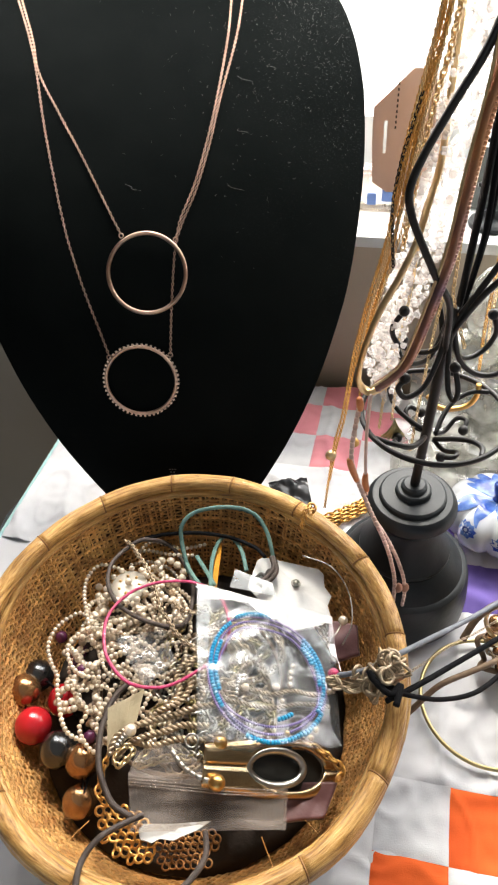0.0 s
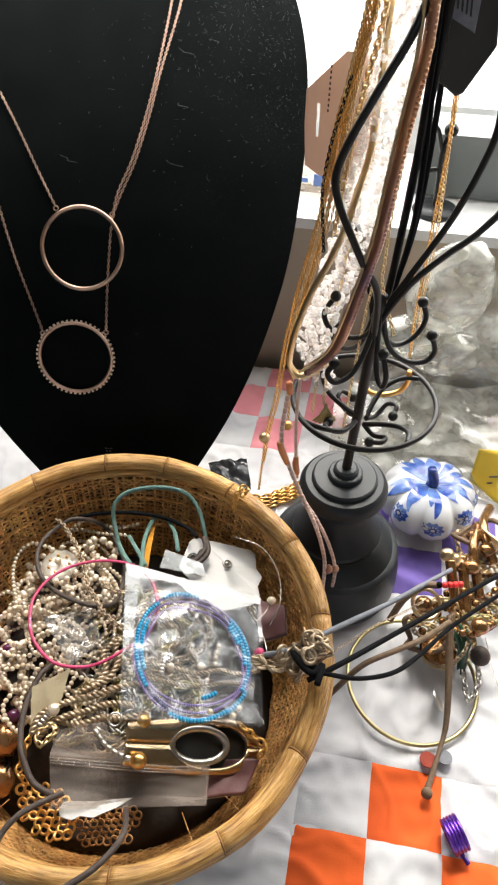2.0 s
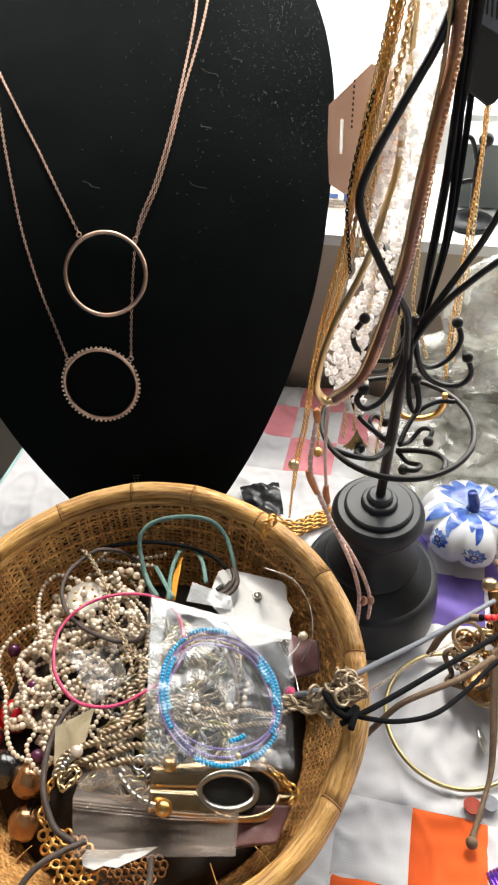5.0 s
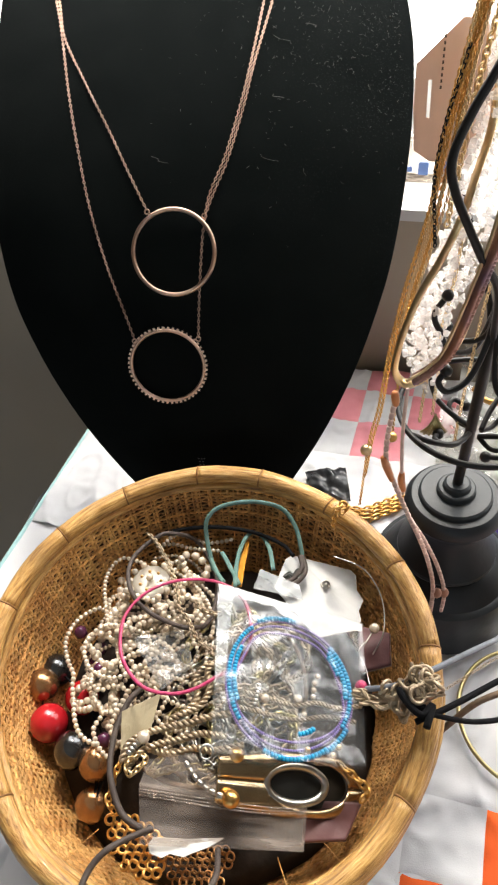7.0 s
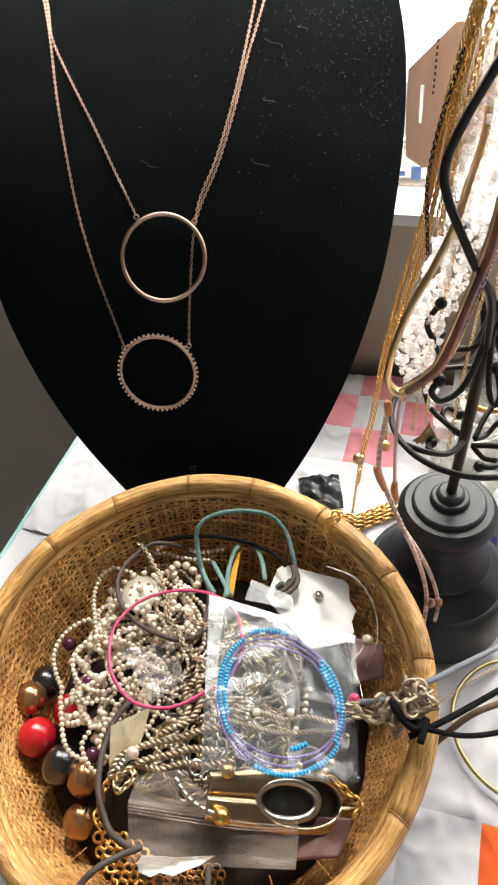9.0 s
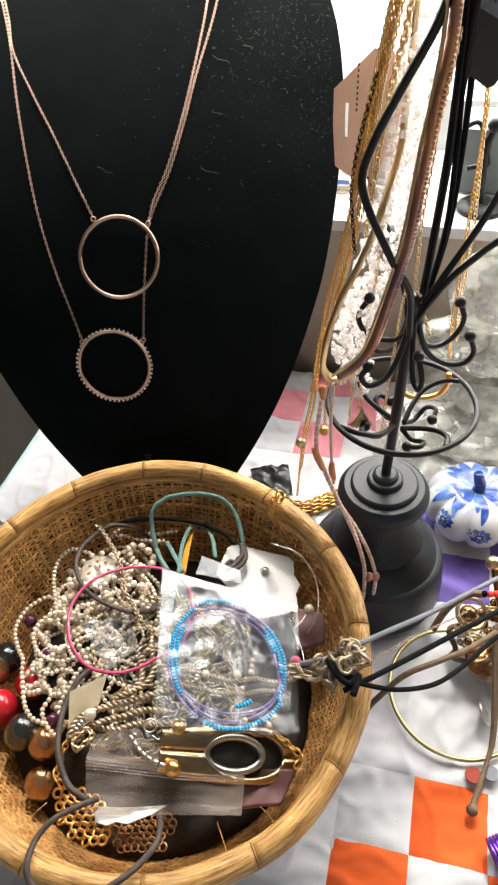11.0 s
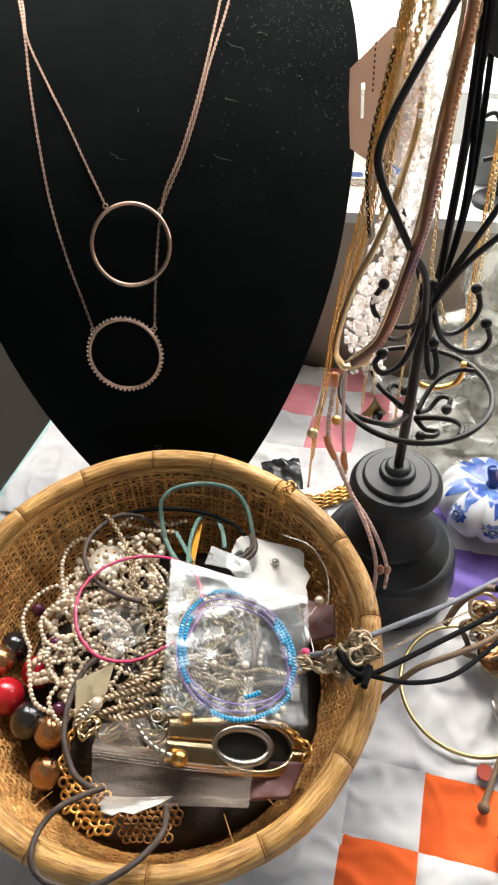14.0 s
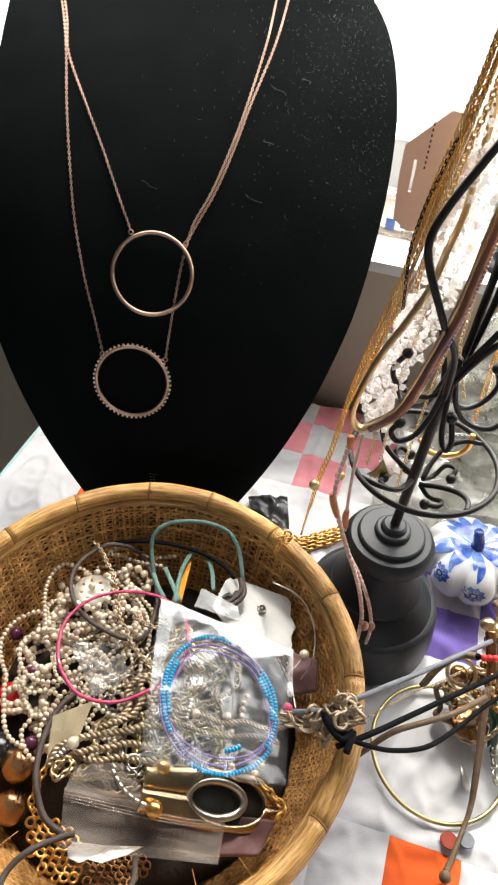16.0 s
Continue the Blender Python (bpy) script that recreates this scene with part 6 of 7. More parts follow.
# ---- pile beside the basket ----
pile = thing("necklace_pile", "tangled pile of brown, amber and gold necklaces on the cloth", "necklace")
rp = random.Random(12)
PC = V3([(0.1337, 0.2044, 0.0200), (0.1530, 0.2152, 0.0200), (0.1674, 0.2304, 0.0200), (0.1665, 0.2534, 0.0200), (0.1369, 0.1901, 0.0200)])
for k in range(9):
    c = PC[k % 4] + Vector((rp.uniform(-0.006, 0.006), rp.uniform(-0.006, 0.006), rp.uniform(-0.012, 0.012)))
    loop = [c + Vector((math.cos(a) * rp.uniform(0.008, 0.020), math.sin(a) * rp.uniform(0.008, 0.016), 0.006 * math.sin(2 * a + k))) for a in [2 * math.pi * i / 8 for i in range(8)]]
    if k % 3 == 0:
        part("gold_chain", chain(loop, 0.0034, 0.0008, closed=True, wide=0.8), M_PALEGOLD, pile)
    elif k % 3 == 1:
        part("tan_strand", tube(loop, 0.0016, 8, closed=True), M_TANCORD, pile)
    else:
        for p in along(loop, 0.0050, closed=True):
            piece("amber_bead", sphere_mesh(0.0024, M_AMBER), pile, m=Matrix.Translation(p))
for p in [(0.1644, 0.2583, 0.0340), (0.1692, 0.2475, 0.0340), (0.1566, 0.2354, 0.0340), (0.1493, 0.2376, 0.0340), (0.1511, 0.1959, 0.0340), (0.1226, 0.2110, 0.0340)]:
    part("amber_bead", ball(0.0050, p, 14, 10, 0.85), M_AMBER, pile)
for p in [(0.1403, 0.2372, 0.0440), (0.1447, 0.2367, 0.0400)]:
    part("gold_bead", ball(0.0045, p, 14, 10), M_PALEGOLD, pile)
for line in ([(0.1412, 0.2339, 0.0440), (0.1423, 0.2244, 0.0360), (0.1434, 0.2117, 0.0260), (0.1455, 0.2039, 0.0140)], [(0.1521, 0.2422, 0.0360), (0.1513, 0.2282, 0.0300), (0.1504, 0.2121, 0.0220)], [(0.1685, 0.2671, 0.0340), (0.1606, 0.2483, 0.0360), (0.1602, 0.2360, 0.0300), (0.1610, 0.2214, 0.0220)], [(0.1826, 0.2839, 0.0300), (0.1722, 0.2677, 0.0360), (0.1700, 0.2524, 0.0360), (0.1726, 0.2398, 0.0300)]):
    part("bronze_tube", tube(line, 0.0031, 12), M_AMBER, pile, "glossy bronze tube")
rz = random.Random(77)
for k in range(10):
    c = PC[(k * 2) % 5] + Vector((rz.uniform(-0.004, 0.010), rz.uniform(-0.008, 0.008), rz.uniform(-0.014, 0.006)))
    loop = [c + Vector((math.cos(a) * rz.uniform(0.006, 0.016), math.sin(a) * rz.uniform(0.006, 0.014), 0.008 * math.sin(a + k))) for a in [2 * math.pi * i / 9 for i in range(9)]]
    part("tangled_chain", chain(loop, 0.0024, 0.00055, closed=True, wide=0.85), (M_BRASS, M_PALEGOLD, M_ROPE)[k % 3], pile)
part("gold_coil", joined([ring(0.0065, 0.0007, p, (1, 0.5, 0.2), 22, 6) for p in [(0.1706, 0.2545, 0.0360), (0.1717, 0.2532, 0.0360), (0.1727, 0.2519, 0.0360), (0.1737, 0.2506, 0.0360), (0.1748, 0.2493, 0.0360), (0.1758, 0.2480, 0.0360)]]), M_PALEGOLD, pile)
part("dark_bead", ball(0.0058, [(0.1541, 0.1887, 0.0140)][0], 14, 10), M_BROWNCORD, pile)
for a, b in zip([(0.1322, 0.1958, 0.0300), (0.1367, 0.1986, 0.0300), (0.1419, 0.2002, 0.0300), (0.1446, 0.1966, 0.0300)], [(0.1400, 0.1905, 0.0060), (0.1427, 0.1852, 0.0060), (0.1438, 0.1817, 0.0060), (0.1473, 0.1903, 0.0060)]):
    part("green_leaf", tube([a, Vector(a).lerp(Vector(b), 0.5) + Vector((0.002, 0, 0.003)), b], 0.0030, 8, flat=0.3, radius=lambda t: 0.25 + 1.5 * t * (1.15 - t)), M_GREEN, pile)
part("gold_oval", ring(0.0085, 0.0012, [(0.1255, 0.2134, 0.0300)][0], (0.2, -0.5, 1), 26, 8), M_PALEGOLD, pile)
part("copper_disc", lathe([(0.0, 0.0), (0.010, 0.0), (0.0105, 0.0012), (0.009, 0.002), (0.0, 0.0024)], 28, Matrix.Translation([(0.1302, 0.1924, 0.0160)][0])), M_AMBER, pile)
for off in (0, 1, 2):
    part("hanging_cord", tube([Vector(p) + Vector((0.0015 * off * (1 - i / 6), 0.001 * off, 0)) for i, p in enumerate([(0.1332, 0.1998, 0.0400), (0.1312, 0.1848, 0.0300), (0.1295, 0.1680, 0.0180), (0.1263, 0.1507, 0.0080), (0.1200, 0.1373, 0.0055), (0.1136, 0.1251, 0.0050), (0.1108, 0.1200, 0.0050)])], 0.0012, 8), M_TANCORD, pile)
part("cord_end", ball(0.0030, [(0.1104, 0.1194, 0.0050)][0], 12, 8), M_TANCORD, pile, "brown cord knot")
part("silver_mesh", chain([(0.1487, 0.2073, 0.0080), (0.1468, 0.1928, 0.0080), (0.1439, 0.1790, 0.0080), (0.1425, 0.1659, 0.0080), (0.1471, 0.1690, 0.0080), (0.1523, 0.1788, 0.0080), (0.1540, 0.1926, 0.0080)], 0.0032, 0.0007, wide=0.8), M_SILVER, pile)
part("wire_pin", tube([(0.1645, 0.2054, 0.0040), (0.1635, 0.1874, 0.0040), (0.1634, 0.1754, 0.0040)], 0.0004, 5), M_SILVER, pile)
part("charm", lathe([(0.0, 0.0), (0.0062, 0.0), (0.0066, 0.0008), (0.0055, 0.0014), (0.0, 0.0012)], 24, Matrix.Translation([(0.1262, 0.1672, 0.0060)][0]) @ Matrix.Rotation(radians(60), 4, "Y")), M_SILVER, pile, "engraved round charm")
hc, hr = Vector((0.1150, 0.1805, 0.0042)), 0.0365
tagged(part("brass_bangle", ring(hr, 0.00115, hc, (0.02, -0.05, 1), 72, 8), M_BRASS), "thin brass hoop bangle lying on the cloth", "bracelet")
def small_disc(r, p, tilt):
    return lathe([(0.0, 0.0), (r, 0.0), (r * 1.02, 0.0004), (r, 0.0008), (0.0, 0.0009)], 24, Matrix.Translation(p) @ Matrix.Rotation(radians(tilt), 4, "X"))


tagged(part("red_tag", small_disc(0.0043, [(0.1150, 0.1363, 0.0030)][0], -6), M_REDDISC, smooth=False), "small flat red disc on the cloth", "disc")
tagged(part("grey_tag", small_disc(0.0040, [(0.1240, 0.1372, 0.0030)][0], -6), M_GREYCORD, smooth=False), "small flat grey disc on the cloth", "disc")
spool = thing("purple_ring", "coiled purple foil ring on the orange square", "ring")
sc = Vector([(0.1195, 0.0984, 0.0060)][0])
for k in range(5):
    part("coil", ring(0.0078, 0.0010, sc + Vector((0.0016 * (k - 2), 0.0006 * k, 0.001)), (0.9, 0.25, 0.25), 28, 6), M_PURPLEFOIL, spool)
part("tail", tube([(0.1213, 0.0930, 0.0030), (0.1234, 0.0894, 0.0030), (0.1241, 0.0877, 0.0030)], 0.0012, 6), M_PURPLEFOIL, spool)

# ---- blue and white pumpkin ----
pumpkin = thing("porcelain_pumpkin", "white porcelain pumpkin with cobalt blue leaves and flowers", "ornament")
PX = Vector((0.1475, 0.3025, 0.0))


def pumpkin_point(a, e, lift=0.0):
    """Angle round, and e from the bottom (0) to the top (1)."""
    th = math.pi * e
    lobe = 1 - 0.13 * (1 - abs(math.cos(4.0 * a))) ** 2
    r = (0.0330 + lift) * math.sin(th) ** 0.8 * lobe
    z = 0.0195 - (0.0185 + lift) * math.cos(th) - 0.005 * max(0, 1 - (math.pi - th) * 2.2) * (1 if e > 0.5 else 0)
    return PX + Vector((r * math.cos(a), r * math.sin(a), max(0.0012, z)))


verts, faces, na, ne = [], [], 96, 28
for j in range(ne + 1):
    for i in range(na):
        verts.append(pumpkin_point(2 * math.pi * i / na, 0.02 + 0.97 * j / ne))
for j in range(ne):
    for i in range(na):
        l = (i + 1) % na
        faces.append((j * na + i, j * na + l, (j + 1) * na + l, (j + 1) * na + i))
faces.append(tuple(range(na))[::-1])
faces.append(tuple(ne * na + i for i in range(na)))
part("body", (verts, faces), M_PORCELAIN, pumpkin)
rl = random.Random(6)
for k in range(17):
    a0 = 2 * math.pi * k / 17 + rl.uniform(-0.08, 0.08)
    lv, lf, long = [], [], rl.uniform(0.17, 0.34)
    wide, bend = rl.uniform(0.10, 0.19), rl.uniform(-0.25, 0.25)
    for j in range(10):
        t = j / 9
        half = wide * math.sin(math.pi * min(1, 0.10 + 0.88 * t)) ** 0.8 * (1 - 0.45 * t) + 0.008
        for w in (-1, -0.5, 0, 0.5, 1):
            lv.append(pumpkin_point(a0 + bend * t * t + half * w * (1 + 0.8 * (1 - t)) * (1 + 0.12 * math.sin(9 * t + k)), 0.985 - long * t, 0.0003))
    for j in range(9):
        for w in range(4):
            i = j * 5 + w
            lf.append((i, i + 1, i + 6, i + 5))
    part("painted_leaf", (lv, lf), M_BLUEGLAZE, pumpkin)
for k in range(6):
    a0, e0 = radians(-98 + 45 * (k - 2)), 0.58 + 0.05 * (k % 2)
    fv, ff = [], []
    for q in range(9):
        b = 2 * math.pi * q / 9 + k
        idx = len(fv)
        fv.append(pumpkin_point(a0 + 0.06 * math.cos(b), e0 + 0.022 * math.sin(b), 0.0003))
        for d, s_ in ((-0.38, 0.19), (0, 0.25), (0.38, 0.19)):
            fv.append(pumpkin_point(a0 + s_ * math.cos(b + d), e0 + 0.36 * s_ * math.sin(b + d), 0.0003))
        ff += [(idx, idx + 1, idx + 2), (idx, idx + 2, idx + 3)]
    part("painted_flower", (fv, ff), M_BLUEGLAZE, pumpkin)
    eye = [pumpkin_point(a0 + r_ * math.cos(math.pi * q / 6), e0 + 0.36 * r_ * math.sin(math.pi * q / 6), 0.0005) for r_ in (0.045, 0.085) for q in range(12)]
    part("flower_eye", (eye, [(q, (q + 1) % 12, 12 + (q + 1) % 12, 12 + q) for q in range(12)]), M_COBALT, pumpkin)
part("stem", tube([PX + Vector(p) for p in ((0, 0, 0.031), (0.0005, 0, 0.037), (-0.001, 0.001, 0.043), (-0.002, 0.001, 0.047))], 0.0036, 10, radius=lambda t: 1.25 - 0.4 * t), M_COBALT, pumpkin)

# ---- stand's hanging jewellery ----
gold1 = thing("gold_chain_necklace", "fine gold chain necklace with a round charm on the stand", "necklace", "necklaces on the stand")
part("chain", chain([(0.0668, 0.2620, 0.3539), (0.0640, 0.2620, 0.3406), (0.0624, 0.2620, 0.3344), (0.0600, 0.2620, 0.3153), (0.0570, 0.2620, 0.2973), (0.0532, 0.2620, 0.2749), (0.0516, 0.2620, 0.2540), (0.0496, 0.2620, 0.2351), (0.0457, 0.2620, 0.2183), (0.0412, 0.2620, 0.1927), (0.0392, 0.2620, 0.1767), (0.0363, 0.2620, 0.1460), (0.0330, 0.2620, 0.1252), (0.0295, 0.2620, 0.0773)], 0.0015, 0.00033), M_GOLD, gold1)
part("chain", chain([(0.0681, 0.2640, 0.3536), (0.0654, 0.2640, 0.3403), (0.0639, 0.2640, 0.3341), (0.0618, 0.2640, 0.3148), (0.0589, 0.2640, 0.2967), (0.0556, 0.2640, 0.2741), (0.0534, 0.2640, 0.2530), (0.0510, 0.2640, 0.2340), (0.0476, 0.2640, 0.2171), (0.0429, 0.2640, 0.1912), (0.0407, 0.2640, 0.1728), (0.0381, 0.2640, 0.1443), (0.0346, 0.2640, 0.1233), (0.0320, 0.2640, 0.0984)], 0.0015, 0.00033), M_GOLD, gold1)
part("charm", ball(0.0030, [(0.0317, 0.2620, 0.1191)][0], 14, 10), M_PALEGOLD, gold1, "round pale gold charm")
gold2 = thing("gold_chain_necklace", "gold rope chain necklace hanging from the stand", "necklace", "necklaces on the stand")
part("chain", chain([(0.0710, 0.2660, 0.3533), (0.0683, 0.2660, 0.3399), (0.0666, 0.2660, 0.3337), (0.0643, 0.2660, 0.3142), (0.0611, 0.2660, 0.2960), (0.0581, 0.2660, 0.2732), (0.0555, 0.2660, 0.2521), (0.0534, 0.2660, 0.2329), (0.0498, 0.2660, 0.2158), (0.0457, 0.2660, 0.1927), (0.0425, 0.2660, 0.1747)], 0.0017, 0.00042, wide=0.8), M_GOLD, gold2)
part("chain", chain([(0.0684, 0.2580, 0.3540), (0.0657, 0.2580, 0.3410), (0.0641, 0.2580, 0.3349), (0.0620, 0.2580, 0.3161), (0.0590, 0.2580, 0.3014), (0.0558, 0.2580, 0.2888), (0.0529, 0.2580, 0.2742), (0.0508, 0.2580, 0.2584)], 0.0017, 0.0004, wide=0.8), M_GOLD, gold2)
part("chain", chain([(0.0737, 0.2680, 0.3531), (0.0711, 0.2680, 0.3396), (0.0698, 0.2680, 0.3332), (0.0685, 0.2680, 0.3197), (0.0671, 0.2680, 0.3070), (0.0642, 0.2680, 0.2915), (0.0616, 0.2680, 0.2701), (0.0599, 0.2680, 0.2512), (0.0585, 0.2680, 0.2333)], 0.0022, 0.0005, wide=0.85), M_PALEGOLD, gold2)
part("ball", ball(0.0026, [(0.0437, 0.2620, 0.1277)][0], 12, 8), M_GOLD, gold2, "small gold ball")
part("drop_chain", chain([(0.0446, 0.2620, 0.1637), (0.0440, 0.2620, 0.1491), (0.0437, 0.2620, 0.1317)], 0.0016, 0.0003), M_GOLD, gold2)
for k in range(6):
    part("fine_chain", chain([Vector(p) + Vector((0.0008 * (k - 2.5) + 0.0010 * math.sin(k * 2.0 + 0.5 * i), 0.0012 * (k % 3), 0)) for i, p in enumerate([(0.0679, 0.2580, 0.3541), (0.0652, 0.2580, 0.3411), (0.0635, 0.2580, 0.3350), (0.0617, 0.2580, 0.3203), (0.0596, 0.2580, 0.3042), (0.0578, 0.2580, 0.2908), (0.0562, 0.2580, 0.2762), (0.0548, 0.2580, 0.2606), (0.0527, 0.2580, 0.2462), (0.0495, 0.2580, 0.2281), (0.0460, 0.2580, 0.2114), (0.0433, 0.2580, 0.1934)])], 0.0013, 0.00030), (M_GOLD, M_PALEGOLD)[k % 2], gold2)
herr = thing("herringbone_necklace", "flat gold herringbone chain loop on the stand", "necklace", "necklaces on the stand")
part("band", tube([(0.0738, 0.2760, 0.3525), (0.0711, 0.2760, 0.3386), (0.0714, 0.2760, 0.3180), (0.0710, 0.2740, 0.2914), (0.0695, 0.2680, 0.2697), (0.0649, 0.2600, 0.2569), (0.0595, 0.2500, 0.2448), (0.0541, 0.2500, 0.2291), (0.0486, 0.2500, 0.2162), (0.0440, 0.2500, 0.2006), (0.0414, 0.2500, 0.1863), (0.0415, 0.2500, 0.1772), (0.0459, 0.2500, 0.1716), (0.0522, 0.2500, 0.1741), (0.0572, 0.2500, 0.1799)], 0.0028, 8, flat=0.5), M_PALEGOLD, herr)
band = thing("ribbon_necklace", "copper and violet braided ribbon necklace on the stand", "necklace", "necklaces on the stand")
part("ribbon", tube([(0.0726, 0.2360, 0.3553), (0.0734, 0.2360, 0.3432), (0.0745, 0.2360, 0.3375), (0.0754, 0.2360, 0.3290), (0.0755, 0.2360, 0.3106), (0.0735, 0.2360, 0.2955), (0.0725, 0.2360, 0.2789), (0.0708, 0.2360, 0.2595), (0.0696, 0.2360, 0.2449), (0.0660, 0.2360, 0.2287), (0.0604, 0.2360, 0.2029), (0.0544, 0.2360, 0.1920), (0.0466, 0.2360, 0.1851)], 0.0033, 10, flat=0.45), M_VIOLETBAND, band)
part("edge", tube([(0.0737, 0.2355, 0.3553), (0.0746, 0.2355, 0.3432), (0.0757, 0.2355, 0.3375), (0.0766, 0.2355, 0.3290), (0.0768, 0.2355, 0.3107), (0.0749, 0.2355, 0.2956), (0.0740, 0.2355, 0.2790), (0.0724, 0.2355, 0.2597), (0.0712, 0.2355, 0.2451), (0.0677, 0.2355, 0.2290), (0.0623, 0.2355, 0.2032), (0.0559, 0.2355, 0.1908)], 0.0009, 6), M_PALEGOLD, band, "gold edge")

lead = [(0.0726, 0.2352, 0.3553), (0.0745, 0.2352, 0.3375), (0.0755, 0.2352, 0.3106), (0.0725, 0.2352, 0.2789), (0.0696, 0.2352, 0.2449), (0.0604, 0.2352, 0.2029), (0.0544, 0.2352, 0.1920), (0.0466, 0.2352, 0.1851)]
part("braid", seed_beads([Vector(p) + Vector((0.0003, -0.0006, 0)) for p in lead], 0.0017, 0.0017), M_VIOLETBAND, band, "braided copper and violet middle")
part("edge", tube([Vector(p) - Vector((0.0026, 0, 0)) for p in lead], 0.0007, 6), M_PALEGOLD, band, "gold edge")

# clear quartz chip strands
quartz = thing("quartz_necklace", "clear quartz chip necklace of many strands on the stand", "necklace", "necklaces on the stand")
rq, chips = random.Random(17), []
for off, y in ((0, 0.274), (7, 0.270), (-7, 0.278), (3, 0.283), (-3, 0.267), (10, 0.279), (-10, 0.271), (5, 0.262)):
    base = [(0.0775, 0.2720, 0.3526), (0.0752, 0.2720, 0.3372), (0.0753, 0.2720, 0.3226), (0.0744, 0.2720, 0.3016), (0.0734, 0.2720, 0.2779), (0.0711, 0.2720, 0.2597), (0.0685, 0.2720, 0.2430), (0.0655, 0.2720, 0.2215), (0.0587, 0.2720, 0.1939), (0.0555, 0.2720, 0.1780), (0.0600, 0.2720, 0.1513)]
    for p in along([Vector(q) + Vector((off * 0.00066, y - 0.272, 0)) for q in base], 0.0019):
        chips.append((p + Vector((rq.uniform(-0.0022, 0.0022), rq.uniform(-0.002, 0.002), rq.uniform(-0.001, 0.001))), rq.uniform(0.0010, 0.0021)))
chip_mesh = []
for k in range(4):
    v, f = ball(1.0, (0, 0, 0), 5, 4)
    v = [Vector(q) * rq.uniform(0.65, 1.25) for q in v]
    chip_mesh.append(mesh_of("chip", [q * 0.002 for q in v], f, M_CRYSTAL, smooth=False))
for i, (p, r) in enumerate(chips[:300]):
    piece("chip", chip_mesh[i % 4], quartz, m=Matrix.LocRotScale(p, Euler((rq.uniform(0, 6), rq.uniform(0, 6), rq.uniform(0, 6))), Vector((1, 1, 1)) * (r / 0.002)))
shapes = []
for p, r in chips[300:]:
    v, f = ball(r, p, 5, 4)
    shapes.append(([q + Vector((rq.uniform(-0.0005, 0.0005), rq.uniform(-0.0005, 0.0005), rq.uniform(-0.0005, 0.0005))) for q in v], f))
if shapes:
    ob = part("small_chip", joined(shapes), M_CRYSTAL, quartz, smooth=False)
    tagged(ob, kind="stuff")

# black leather straps and chains
straps = thing("leather_necklace", "black leather strap necklaces hanging on the stand", "necklace", "necklaces on the stand")
part("strap", tube([(0.0828, 0.2560, 0.3246), (0.0837, 0.2560, 0.3090), (0.0841, 0.2560, 0.2965), (0.0845, 0.2560, 0.2756), (0.0845, 0.2560, 0.2551), (0.0834, 0.2560, 0.2338), (0.0831, 0.2560, 0.2162), (0.0818, 0.2560, 0.2053)], 0.0026, 8, flat=0.45), M_BLACKCORD, straps)
part("strap", tube([(0.0852, 0.2600, 0.3237), (0.0864, 0.2600, 0.3079), (0.0866, 0.2600, 0.2974), (0.0886, 0.2600, 0.2689), (0.0893, 0.2600, 0.2418), (0.0871, 0.2600, 0.2176), (0.0842, 0.2600, 0.2027)], 0.0022, 8, flat=0.5), M_BLACKCORD, straps)
part("strap", tube([(0.0885, 0.2640, 0.3159), (0.0906, 0.2640, 0.2961), (0.0916, 0.2640, 0.2701), (0.0916, 0.2640, 0.2441), (0.0896, 0.2640, 0.2231), (0.0858, 0.2640, 0.2031)], 0.0012, 8), M_BLACKCORD, straps)
right = thing("gold_chain_necklace", "two fine gold chains on the stand's far hooks", "necklace", "necklaces on the stand")
part("chain", chain([(0.0980, 0.2700, 0.2972), (0.0987, 0.2700, 0.2871), (0.1002, 0.2700, 0.2697), (0.1005, 0.2700, 0.2509), (0.1008, 0.2700, 0.2287), (0.1012, 0.2700, 0.2072), (0.1015, 0.2700, 0.1893), (0.1031, 0.2700, 0.1659)], 0.0020, 0.00042), M_GOLD, right)
part("chain", chain([(0.0993, 0.2720, 0.2966), (0.1001, 0.2720, 0.2864), (0.1010, 0.2720, 0.2690), (0.1025, 0.2720, 0.2500), (0.1037, 0.2720, 0.2319), (0.1040, 0.2720, 0.2124), (0.1041, 0.2720, 0.1942), (0.1059, 0.2720, 0.1747)], 0.0020, 0.00036), M_PALEGOLD, right)
part("clasp", tube([(0.0797, 0.2680, 0.1522), (0.0845, 0.2680, 0.1457), (0.0920, 0.2680, 0.1431), (0.1005, 0.2680, 0.1451), (0.1040, 0.2680, 0.1513), (0.1039, 0.2680, 0.1585)], 0.0014, 8), M_GOLD, right, "curved gold clasp")
gold3 = thing("gold_chain_necklace", "fine gold chain along the stand's branches", "necklace", "necklaces on the stand")
part("chain", chain([(0.0814, 0.2500, 0.3123), (0.0799, 0.2500, 0.2960), (0.0784, 0.2500, 0.2822), (0.0779, 0.2500, 0.2695), (0.0770, 0.2500, 0.2513), (0.0774, 0.2500, 0.2313), (0.0779, 0.2500, 0.2205), (0.0827, 0.2500, 0.2061), (0.0870, 0.2500, 0.1939)], 0.0020, 0.00042), M_PALEGOLD, gold3)
part("chain", chain([(0.0684, 0.2680, 0.2628), (0.0653, 0.2680, 0.2485), (0.0649, 0.2680, 0.2276), (0.0638, 0.2680, 0.2046), (0.0610, 0.2680, 0.1826), (0.0579, 0.2680, 0.1585), (0.0569, 0.2680, 0.1319)], 0.0018, 0.00036), M_PALEGOLD, gold3)
